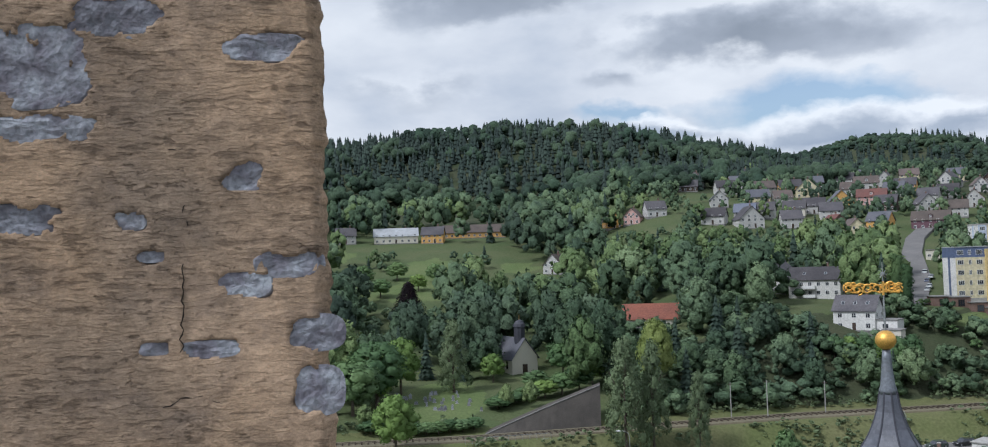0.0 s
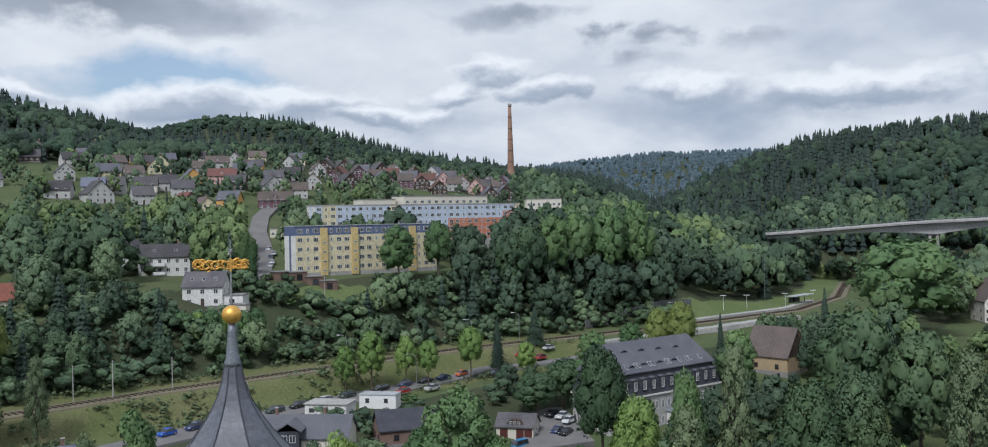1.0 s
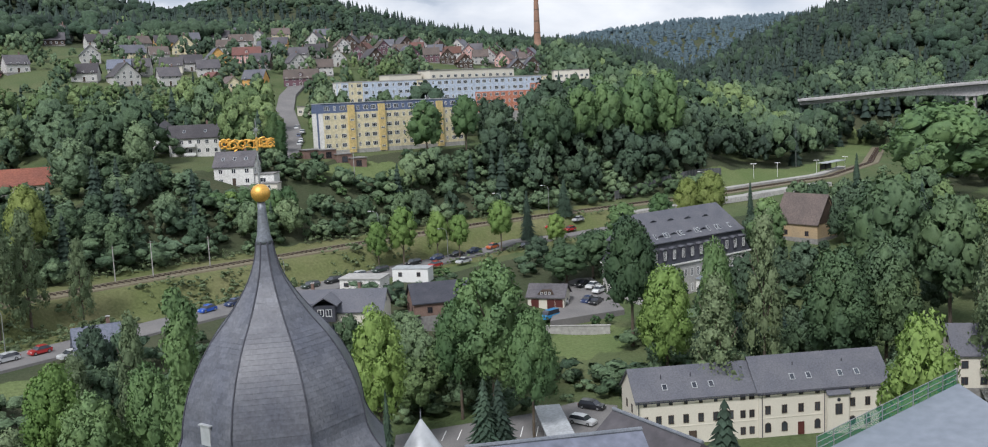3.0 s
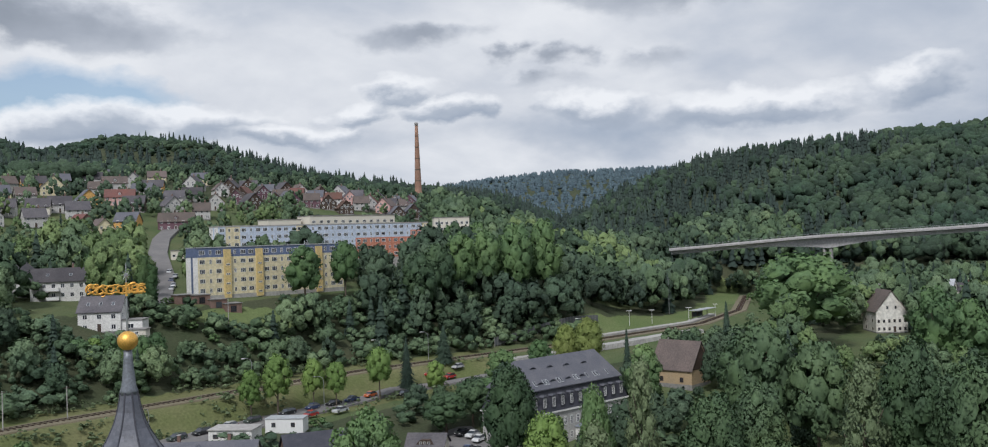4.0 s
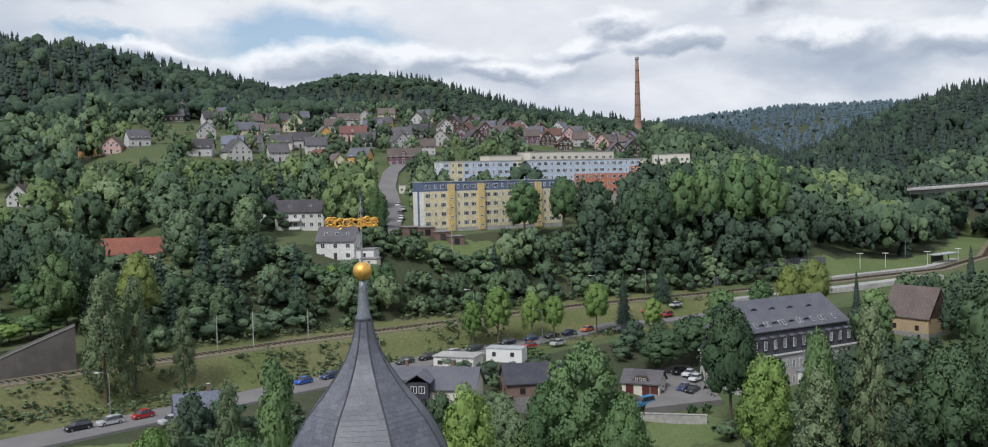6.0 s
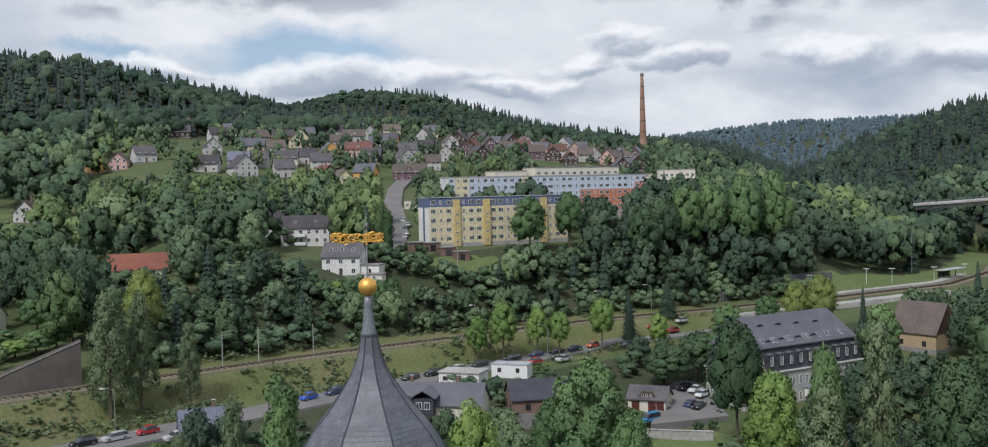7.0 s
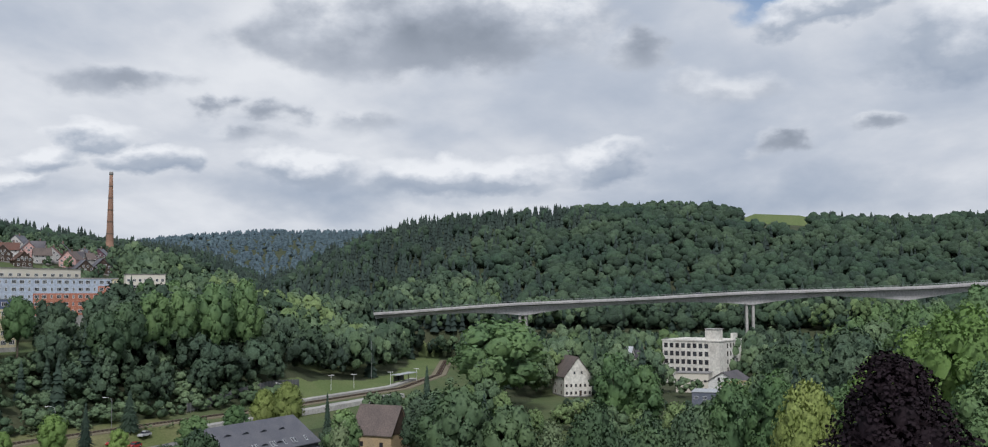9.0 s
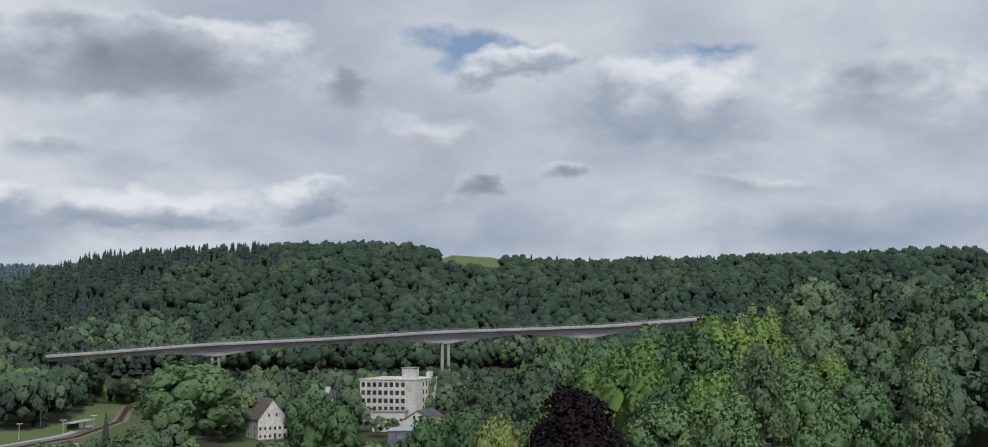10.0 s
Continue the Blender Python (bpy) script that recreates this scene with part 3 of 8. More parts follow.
def build_ground():
    rs = np.concatenate([np.linspace(0, 40, 5), np.arange(46, 120, 5), np.arange(120, 340, 3.0), np.arange(340, 620, 7), np.geomspace(625, 4700, 70)])
    az = np.concatenate([np.arange(-24, 100, 0.6), np.arange(100, 336, 6)])
    r2, a2 = np.meshgrid(rs, np.radians(az), indexing="ij")
    x, y = r2 * np.sin(a2), r2 * np.cos(a2)
    z = height(x, y) - 0.05
    n, k = x.shape
    idx = np.arange(n * k).reshape(n, k)
    right = np.roll(idx, -1, 1)
    quads = np.stack([idx[:-1], idx[1:], right[1:], right[:-1]], -1).reshape(-1, 4)
    px, py = x.ravel(), y.ravel()
    rr, aa, s = np.hypot(px, py), np.degrees(np.arctan2(px, py)), py - rail_y(px)
    soil = ((rr > 560) | ((aa > 38) & (s > 60)) | ((s > 10) & (s < 44) & (px > 20)) | (aa > 62) | ((s > -60) & (s < -30))).astype(float)
    bank = ((s > -24) & (s < 10) & (px < 200)).astype(float)
    field = (s > 5) & (s < 23) & (px > 262) & (px < 475)
    mead = (in_meadow(px, py) | field).astype(float)
    ob = joined("ground", np.stack([x, y, z], -1).reshape(-1, 3), quads, [ground_material()], None, True)
    for nm, val in (("soil", soil), ("bank", bank), ("meadow", mead)):
        ob.data.attributes.new(nm, "FLOAT", "POINT").data.foreach_set("value", val.astype(np.float32))
    tagged(ob, "hilly grass and woodland ground of a river valley", "ground", kind="structure")


build_ground()


def ribbon(name, xs, line, half, lift, mat, label, category, skirt=0.6):
    """A flat strip that follows a line on the plan, with sides that go into the ground."""
    pts = [Vector((x, float(line(x)), 0)) for x in xs]
    verts, quads = [], []
    for i, p in enumerate(pts):
        d = (pts[min(i + 1, len(pts) - 1)] - pts[max(i - 1, 0)]).normalized()
        nrm = Vector((-d.y, d.x, 0))
        z = ground_z(p.x, p.y) + lift
        for off, dz in ((-half - 0.3, -skirt), (-half, 0), (half, 0), (half + 0.3, -skirt)):
            q = p + nrm * off
            verts.append((q.x, q.y, z + dz))
    for i in range(len(pts) - 1):
        for j in range(3):
            a = i * 4 + j
            quads.append((a, a + 1, a + 5, a + 4))
    ob = joined(name, verts, quads, [mat])
    return tagged(ob, label, category, kind="structure")


ribbon("road", np.arange(-60, 196, 4.0), road_y, 5.0, 0.4, M["asphalt"], "grey asphalt valley road with a parking strip", "road", 1.6)
ribbon("station_road", np.arange(196, 300, 4.0), lambda x: rail_y(x) - 8.5, 2.4, 0.45, M["concrete"], "pale concrete station road beside the line", "road", 1.6)
ribbon("railway_bed", np.arange(-140, 460, 5.0), rail_y, 3.4, 0.25, M["gravel"], "brown ballast bed of the railway", "railway bed")

# ---- trees ----
rng = np.random.default_rng(7)


def ico(sub):
    bm = bmesh.new()
    bmesh.ops.create_icosphere(bm, subdivisions=sub, radius=1.0)
    bm.verts.ensure_lookup_table()
    v = np.array([p.co[:] for p in bm.verts])
    f = np.array([[q.index for q in t.verts] for t in bm.faces])
    bm.free()
    return v, f


ICO1, ICO2 = ico(1), ico(2)


def ico0():
    t = (1 + 5 ** 0.5) / 2
    v = np.array([(-1, t, 0), (1, t, 0), (-1, -t, 0), (1, -t, 0), (0, -1, t), (0, 1, t), (0, -1, -t), (0, 1, -t), (t, 0, -1), (t, 0, 1), (-t, 0, -1), (-t, 0, 1)]) / math.sqrt(1 + t * t)
    f = np.array([(0, 11, 5), (0, 5, 1), (0, 1, 7), (0, 7, 10), (0, 10, 11), (1, 5, 9), (5, 11, 4), (11, 10, 2), (10, 7, 6), (7, 1, 8), (3, 9, 4), (3, 4, 2), (3, 2, 6), (3, 6, 8), (3, 8, 9), (4, 9, 5), (2, 4, 11), (6, 2, 10), (8, 6, 7), (9, 8, 1)])
    return v, f


ICO0 = ico0()


def cards(centres, normals, size, squash=1.0):
    """Small leaf sprays: one bent four-cornered card at each centre."""
    n = len(centres)
    nrm = normals / np.linalg.norm(normals, axis=1)[:, None]
    u = np.cross(nrm, rng.normal(size=(n, 3)))
    u /= np.linalg.norm(u, axis=1)[:, None]
    v = np.cross(nrm, u)
    s = np.asarray(size)[:, None] * rng.uniform(0.7, 1.3, (n, 1))
    k = rng.uniform(0.55, 1.0, (n, 1))
    bend = nrm * s * 0.22
    verts = np.stack([centres - u * s - bend, centres - v * s * k + bend * 0.3, centres + u * s - bend, centres + v * s * k + bend], 1).reshape(-1, 3)
    mid = np.repeat(centres, 4, 0)
    verts[:, 2] = mid[:, 2] + (verts[:, 2] - mid[:, 2]) * squash
    b = np.arange(n)[:, None] * 4
    return verts, np.concatenate([b + [0, 1, 2], b + [0, 2, 3]])


def unit(v):
    return v / np.maximum(np.linalg.norm(v, axis=1), 1e-6)[:, None]


def crown_arrays(lobes, per, size, shape, core=0.8, subdiv=1, droop=0.0, squash=0.66, heart=0.0, whole=0.4):
    """A crown of leaf sprays on the outside of overlapping lobes; shape gives each lobe's centre and radius.
    The sprays turn with the lobe that they grow on. heart: the width of the dark mass inside."""
    vs, fs, ns, base = [], [], [], 0

    def add(v, f, n):
        nonlocal base
        vs.append(v)
        fs.append(f + base)
        ns.append(n)
        base += len(v)
    if heart:
        iv, jf = ICO1
        add(iv * (heart, heart, heart * 0.95) * rng.uniform(0.85, 1.1, (len(iv), 1)) + (0, 0, 0.52), jf, iv)
    for c, rad in shape(lobes):
        c = np.asarray(c)
        if core:
            iv, jf = (ICO0, ICO1, ICO2)[subdiv]
            v = iv * rad * core * rng.uniform(0.8, 1.15, (len(iv), 1)) * (1, 1, squash) + c
            add(v, jf, unit(iv * (1 - whole) + unit(v - (0, 0, 0.4)) * whole + rng.normal(size=iv.shape) * 0.2))
        out = unit((c - (0, 0, 0.45))[None] + 1e-4)[0]
        d = rng.normal(size=(per, 3)) + out * 0.7
        d[:, 2] += 0.3
        d = unit(d)
        pos = c + d * (1, 1, squash) * rad * rng.uniform(0.74, 1.12, (per, 1))
        pos[:, 2] -= droop * rad * rng.uniform(0, 1, per)
        own = unit(d + rng.normal(size=(per, 3)) * 0.55)
        v, f = cards(pos, own, np.full(per, size), squash)
        add(v, f, np.repeat(unit(d * (1 - whole) + unit(pos - (0, 0, 0.4)) * whole + own * 0.35), 4, 0))
    return np.concatenate(vs), np.concatenate(fs), np.concatenate(ns)


def round_shape(low=0.12, girth=0.37, lump=0.15):
    """Lobes spread evenly over an egg-shaped head, each pushed in or out a little."""
    def make(n):
        out = []
        for i in range(n):
            h = 1 - 1.75 * (i + 0.5) / n
            a = i * 2.39996 + rng.uniform(-0.35, 0.35)
            reach = girth * math.sqrt(max(0.0, 1 - h * h)) * (1.0 if h < 0 else 1 - 0.22 * h) * rng.uniform(0.74, 1.08)
            mid, half = (1 + low) / 2, (1 - low) / 2 - lump * 0.55
            out.append(((reach * math.cos(a), reach * math.sin(a), mid + half * h * rng.uniform(0.9, 1.03)), lump * rng.uniform(0.72, 1.3)))
        return out
    return make


def column_shape(n):
    return [((rng.uniform(-0.12, 0.12), rng.uniform(-0.12, 0.12), 0.16 + 0.74 * i / (n - 1)), 0.42 * (0.35 + math.sin(math.pi * (0.18 + 0.72 * i / (n - 1))) * 0.45)) for i in range(n)]


def cone_shape(n):
    out = []
    for i in range(n):
        a, h = i * 2.4, 0.1 + 0.84 * (i + 0.5) / n
        reach = 0.46 * (1.0 - h) ** 0.8 * rng.uniform(0.75, 1.1)
        out.append(((reach * math.cos(a), reach * math.sin(a), h), 0.08 + 0.17 * (1 - h)))
    return out


def feather_shape(n):
    out = []
    for i in range(n):
        a, h = i * 2.4, 0.1 + 0.84 * (i + 0.5) / n
        reach = 0.36 * (1.05 - h) ** 0.7 * rng.uniform(0.5, 1.1)
        out.append(((reach * math.cos(a), reach * math.sin(a), h), rng.uniform(0.10, 0.16)))
    return out


def conifer_arrays(tiers, per, jag=0.25):
    """A spruce of drooping sprays in tiers, around a slim dark cone. Height and width are 1."""
    vs, fs, ns, base = [], [], [], 0
    n = 7
    for k in range(3):
        z0, z1, rad = 0.06 + 0.28 * k, 0.5 + 0.25 * k, 0.34 * (1 - k / 3.4)
        ring = [(rad * math.cos(2 * math.pi * i / n + k), rad * math.sin(2 * math.pi * i / n + k), z0) for i in range(n)]
        vs.append(np.array(ring + [(0, 0, min(1, z1))]))
        ns.append(unit(np.array([(px, py, 0.12) for px, py, _ in ring] + [(0, 0, 1)])))
        fs.append(np.array([(i, (i + 1) % n, n) for i in range(n)]) + base)
        base += n + 1
    for t in range(tiers):
        h = 0.06 + 0.92 * t / tiers
        reach = 0.52 * (1 - h) ** 0.85 + 0.015
        m = max(5, int(per * (1 - h) + 4))
        a = np.linspace(0, 2 * math.pi, m, endpoint=False) + rng.uniform(0, 1)
        out = reach * rng.uniform(1 - jag, 1.1, m)
        tip = np.stack([out * np.cos(a), out * np.sin(a), np.full(m, h) - 0.05 * (1 - h) - 0.01], -1)
        root = np.stack([0.1 * out * np.cos(a), 0.1 * out * np.sin(a), np.full(m, h) + 0.055], -1)
        w = reach * 2.4 / m
        side = np.stack([-np.sin(a), np.cos(a), 0 * a], -1) * w
        mid = (tip + root) / 2 - [0, 0, 0.012]
        v = np.stack([root, mid - side, tip, mid + side], 1).reshape(-1, 3)
        ns.append(np.repeat(unit(np.stack([np.cos(a), np.sin(a), np.full(m, 0.75)], -1) + rng.normal(size=(m, 3)) * 0.3), 4, 0))
        b = np.arange(m)[:, None] * 4 + base
        vs.append(v)
        fs.append(np.concatenate([b + [0, 1, 2], b + [0, 2, 3]]))
        base += 4 * m
    return np.concatenate(vs), np.concatenate(fs), np.concatenate(ns)


def tri_mesh(name, arrays, mat):
    v, f, n = arrays
    ob = joined(name, v, f, [mat], smooth=True, normals=n)
    me = ob.data
    bpy.data.objects.remove(ob)
    return me


def trunk_mesh(name, branchy=True):
    bm = bmesh.new()
    tube(bm, [(0, 0, -0.03), (0.01, 0, 0.15), (-0.01, 0.01, 0.4), (0, 0, 0.7)], [0.035, 0.028, 0.022, 0.008], 7)
    if branchy:
        for i in range(5):
            a, h = i * 1.3, 0.28 + 0.07 * i
            tube(bm, [(0, 0, h), (0.16 * math.cos(a), 0.16 * math.sin(a), h + 0.14), (0.27 * math.cos(a), 0.27 * math.sin(a), h + 0.24)], [0.014, 0.009, 0.004], 5)
    return mesh_of(name, bm, M["bark"])


TRUNK, TRUNK_STRAIGHT = trunk_mesh("trunk"), trunk_mesh("straight_trunk", False)
TREE_KINDS = {}


def tree_kind(key, name, crowns, trunk, label, category):
    TREE_KINDS[key] = (name, crowns, trunk, label, category)


def crowns(count, mat, *args, **kw):
    return [tri_mesh("crown", crown_arrays(*args, **kw), mat) for _ in range(count)]


BROAD = [crown_arrays(36, 115, 0.0215, round_shape(lump=(0.13, 0.15, 0.17, 0.14)[k]), core=0.74, subdiv=0, heart=0.28, whole=0.55) for k in range(4)]


BROAD_FAR = [crown_arrays(26, 48, 0.03, round_shape(lump=(0.15, 0.17)[k]), core=0.82, subdiv=0, heart=0.28, whole=0.5) for k in range(2)]


def recolour(arrays, mat):
    return [tri_mesh("crown", a, mat) for a in arrays]


tree_kind("broad", "deciduous_tree", recolour(BROAD, M["leaf"]) + recolour(BROAD_FAR, M["leaf"]), TRUNK, "broad deciduous tree with a dense mid-green crown", "tree")
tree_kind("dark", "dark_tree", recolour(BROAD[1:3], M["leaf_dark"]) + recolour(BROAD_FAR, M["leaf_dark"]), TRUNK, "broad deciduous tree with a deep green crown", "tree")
tree_kind("bright", "bright_tree", recolour(BROAD[:2], M["leaf_bright"]) + recolour(BROAD_FAR, M["leaf_bright"]), TRUNK, "deciduous tree with a fresh light-green crown", "tree")
tree_kind("yellow", "yellowish_tree", recolour(BROAD[2:3], M["leaf_yellow"]), TRUNK, "deciduous tree with a yellow-green spring crown", "tree")
tree_kind("copper", "copper_beech", crowns(1, M["leaf_copper"], 46, 240, 0.012, cone_shape, squash=0.8, core=0.58, subdiv=0, heart=0.2, whole=0.6), TRUNK, "copper beech with a nearly black-purple crown", "tree")
tree_kind("pale", "birch_tree", crowns(2, M["leaf_pale"], 30, 130, 0.018, feather_shape, core=0.6, subdiv=0, droop=0.5, squash=0.7), TRUNK, "feathery pale-green birch with drooping twigs", "tree")
tree_kind("column", "columnar_tree", crowns(2, M["leaf"], 16, 230, 0.036, column_shape, squash=0.32, subdiv=0), TRUNK_STRAIGHT, "tall columnar dark-green tree", "tree")
tree_kind("spruce", "spruce_tree", [tri_mesh("crown", conifer_arrays(20, 17), M["needle"]) for _ in range(2)], TRUNK_STRAIGHT, "dark green spruce with drooping branches", "conifer")


def tree(key, az, r, top=None, width=None, tall=None):
    """A tree at a bearing and distance, by the height of its top over the road, or its own height."""
    name, meshes, trunk, label, category = TREE_KINDS[key]
    x, y = at(az, r)
    z = ground_z(x, y)
    h = tall if tall else max(3.0, top - z)
    w = width or h * 0.62
    m = pose(x, y, z - 0.1, 0, 0, (az * 47 + r * 13) % 360) @ Matrix.Diagonal((w, w, h, 1))
    ob = thing(name, m, label, category, group=category + "s of the valley")
    part("trunk", trunk, None, ob)
    slim = 1.0 if key in ("column", "spruce") else max(0.88, min(0.98, 1.75 * w / h))
    if key in ("broad", "bright", "dark"):
        meshes = meshes[-2:] if r > 195 else meshes[:-2]
    part("crown", meshes[int(az * 7 + r) % len(meshes)], None, ob, at=Matrix.Translation((0, 0, 1 - slim)) @ Matrix.Diagonal((1, 1, slim, 1)))
    return ob


# trees that stand out: kind, bearing, distance, height of the top over the road, crown width
for row in (
    ("column", 14.4, 118, 22.4, 6.6), ("pale", 11.9, 140, 15.2, 7.5), ("pale", 5.4, 200, 26.0, 12), ("pale", 7.0, 204, 25, 9), ("yellow", 7.3, 232, 27.7, 8.5),
    ("pale", 9.6, 206, 18.0, 7), ("bright", 25.7, 140, 12.4, 8.8), ("broad", 32.6, 152, 16.2, 14.5), ("broad", 34.9, 142, 10.7, 8), ("broad", 30.6, 156, 10, 9),
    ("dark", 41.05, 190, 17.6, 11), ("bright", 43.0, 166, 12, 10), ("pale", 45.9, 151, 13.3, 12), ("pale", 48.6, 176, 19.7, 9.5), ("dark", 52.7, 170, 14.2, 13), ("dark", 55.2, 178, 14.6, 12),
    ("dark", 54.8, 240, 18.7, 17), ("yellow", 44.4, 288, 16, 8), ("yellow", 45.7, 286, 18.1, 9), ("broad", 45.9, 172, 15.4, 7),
):
    tree(*row)
for row in (
    ("bright", 27.6, 243, 15.6, 7.8), ("bright", 29.6, 250, 13.4, 5.8), ("bright", 30.9, 251, 12, 5.8), ("bright", 33.4, 258, 14.6, 7.2), ("bright", 26.1, 240, 12.4, 6.2),
    ("spruce", 35.0, 270, 15.6, 6.4), ("spruce", 37.2, 290, 16.5, 7.5), ("bright", 36.7, 262, 9.6, 6), ("broad", 29.3, 315, 41.5, 13), ("broad", 31.6, 322, 43.0, 10),
    ("broad", 18.5, 300, 43.5, 11), ("column", 20.5, 296, 41, 5.8), ("column", 21.0, 290, 38, 5), ("broad", 57.9, 330, 34.8, 32), ("broad", 64.6, 290, 25.2, 15), ("broad", 66.2, 292, 22, 12),
    ("copper", 79.7, 105, 36.2, 21), ("yellow", 75.1, 130, 31.7, 9.6), ("bright", 83.1, 140, 40.2, 16), ("broad", 86.6, 150, 41.9, 17),
):
    tree(*row)
for row in (
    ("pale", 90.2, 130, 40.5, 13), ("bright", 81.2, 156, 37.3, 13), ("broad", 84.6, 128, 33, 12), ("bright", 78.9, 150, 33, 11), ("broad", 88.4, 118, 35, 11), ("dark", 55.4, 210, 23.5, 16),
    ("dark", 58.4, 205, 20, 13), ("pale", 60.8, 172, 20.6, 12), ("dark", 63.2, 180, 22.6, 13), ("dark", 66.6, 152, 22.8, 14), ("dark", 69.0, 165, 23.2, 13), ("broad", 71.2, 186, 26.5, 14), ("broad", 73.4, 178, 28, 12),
    ("broad", 36.9, 440, 47.2, 9), ("broad", 37.8, 446, 48.2, 9), ("bright", 38.7, 450, 47, 9), ("broad", 39.4, 452, 50, 9),
    ("broad", 17.1, 262, 20.4, 6), ("bright", 17.9, 264, 20.2, 5), ("broad", 18.7, 262, 20.6, 6), ("bright", 19.5, 263, 20.3, 5), ("broad", 20.3, 261, 20.6, 6), ("broad", 21.1, 264, 20.8, 6),
    ("spruce", 31.9, 131, 3.4, 8.0), ("spruce", 32.8, 132, 2.9, 8.4), ("spruce", 26.0, 126, 4.2, 3.6), ("spruce", 46.3, 106, 8.1, 11), ("bright", 57.0, 111, 17.1, 9.5),
    ("pale", -4.5, 245, 28, 11), ("copper", -7.0, 330, 36, 11), ("broad", -9.0, 232, 24.5, 15), ("broad", -11.3, 240, 25.5, 15), ("bright", -7.6, 244, 24, 11),
):
    tree(*row)
for row in (
    ("bright", -8.0, 196, 16.3, 10), ("broad", 1.9, 262, 20, 9), ("bright", -2.2, 256, 18, 7), ("broad", 2.2, 275, 22, 12), ("broad", 4.0, 290, 25, 12), ("broad", -3.2, 285, 26, 13), ("broad", -13.5, 250, 24, 14),
    ("pale", 5.2, 119, 7.5, 10), ("bright", 7.6, 136, 10, 9), ("broad", 9.4, 126, 8, 9), ("broad", 12.6, 129, 10, 8), ("pale", 3.0, 131, 6, 9), ("broad", 16.6, 131, 8, 8), ("broad", 1.3, 124, 3, 9), ("pale", 8.9, 150, 8, 8),
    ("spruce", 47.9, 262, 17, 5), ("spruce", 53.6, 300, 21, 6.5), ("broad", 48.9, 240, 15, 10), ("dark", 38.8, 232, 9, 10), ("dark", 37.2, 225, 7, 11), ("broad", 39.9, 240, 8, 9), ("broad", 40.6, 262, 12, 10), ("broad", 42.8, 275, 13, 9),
    ("copper", 93.6, 240, 47, 9), ("bright", 87.5, 215, 46, 12), ("broad", 92.0, 170, 38, 12), ("broad", 80.9, 215, 40, 12), ("broad", 84, 230, 44, 13),
):
    tree(*row)

for row in (  # the bright park trees on the castle's east side, and the trees before the viaduct
    ("bright", 84.0, 158, 37.6, 14), ("broad", 86.2, 168, 40.6, 15), ("bright", 88.6, 172, 43.6, 16), ("bright", 90.4, 182, 44.6, 13), ("bright", 93.8, 172, 37.8, 13), ("broad", 84.8, 132, 34.6, 13),
    ("bright", 87.2, 136, 36.4, 13), ("broad", 89.8, 140, 37.2, 13), ("broad", 92.6, 134, 36.6, 13), ("broad", 95.4, 136, 35.8, 13), ("broad", 80.3, 172, 33.0, 12), ("broad", 77.4, 160, 28.4, 12), ("pale", 98.4, 140, 38.2, 12),
    ("broad", 79.2, 318, 39.0, 14), ("broad", 80.6, 312, 40.2, 14), ("broad", 82.0, 306, 39.6, 13), ("broad", 83.4, 300, 38.6, 13), ("broad", 77.9, 325, 35.0, 12), ("broad", 101.2, 210, 49.0, 15), ("bright", 95.6, 240, 45.2, 14),
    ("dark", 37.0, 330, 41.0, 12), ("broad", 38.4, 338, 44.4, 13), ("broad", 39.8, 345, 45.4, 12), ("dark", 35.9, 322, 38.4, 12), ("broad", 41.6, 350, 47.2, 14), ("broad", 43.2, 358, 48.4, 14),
):
    tree(*row)

for row in (  # bushes and trees round the churchyard, and lone trees on the western meadow
    ("broad", -1.2, 230, 11.0, 8), ("broad", -0.2, 234, 12.0, 8), ("bright", 0.8, 236, 13.2, 7), ("broad", 1.8, 239, 14.6, 8), ("broad", 2.8, 242, 16.0, 8), ("bright", 3.6, 248, 17.5, 8), ("broad", -2.0, 225, 9.6, 7), ("broad", 0.3, 246, 14.4, 8),
    ("broad", -9.4, 213, 8.6, 6), ("broad", -8.6, 215, 8.8, 6), ("broad", -6.9, 211, 8.0, 5), ("broad", -6.2, 211, 8.0, 5), ("broad", -5.5, 211, 8.2, 5), ("broad", -4.8, 212, 8.2, 5), ("broad", -4.1, 212, 8.0, 5), ("broad", -3.4, 213, 8.2, 5),
    ("broad", -10.4, 224, 21.0, 13), ("bright", -9.0, 234, 19.5, 10), ("broad", -8.6, 372, 37, 9), ("bright", -6.4, 381, 38, 8), ("broad", -7.6, 402, 43, 10), ("broad", -5.4, 396, 42, 9), ("broad", -4.4, 368, 37, 10), ("broad", -9.6, 394, 42, 10),
):
    tree(*row)

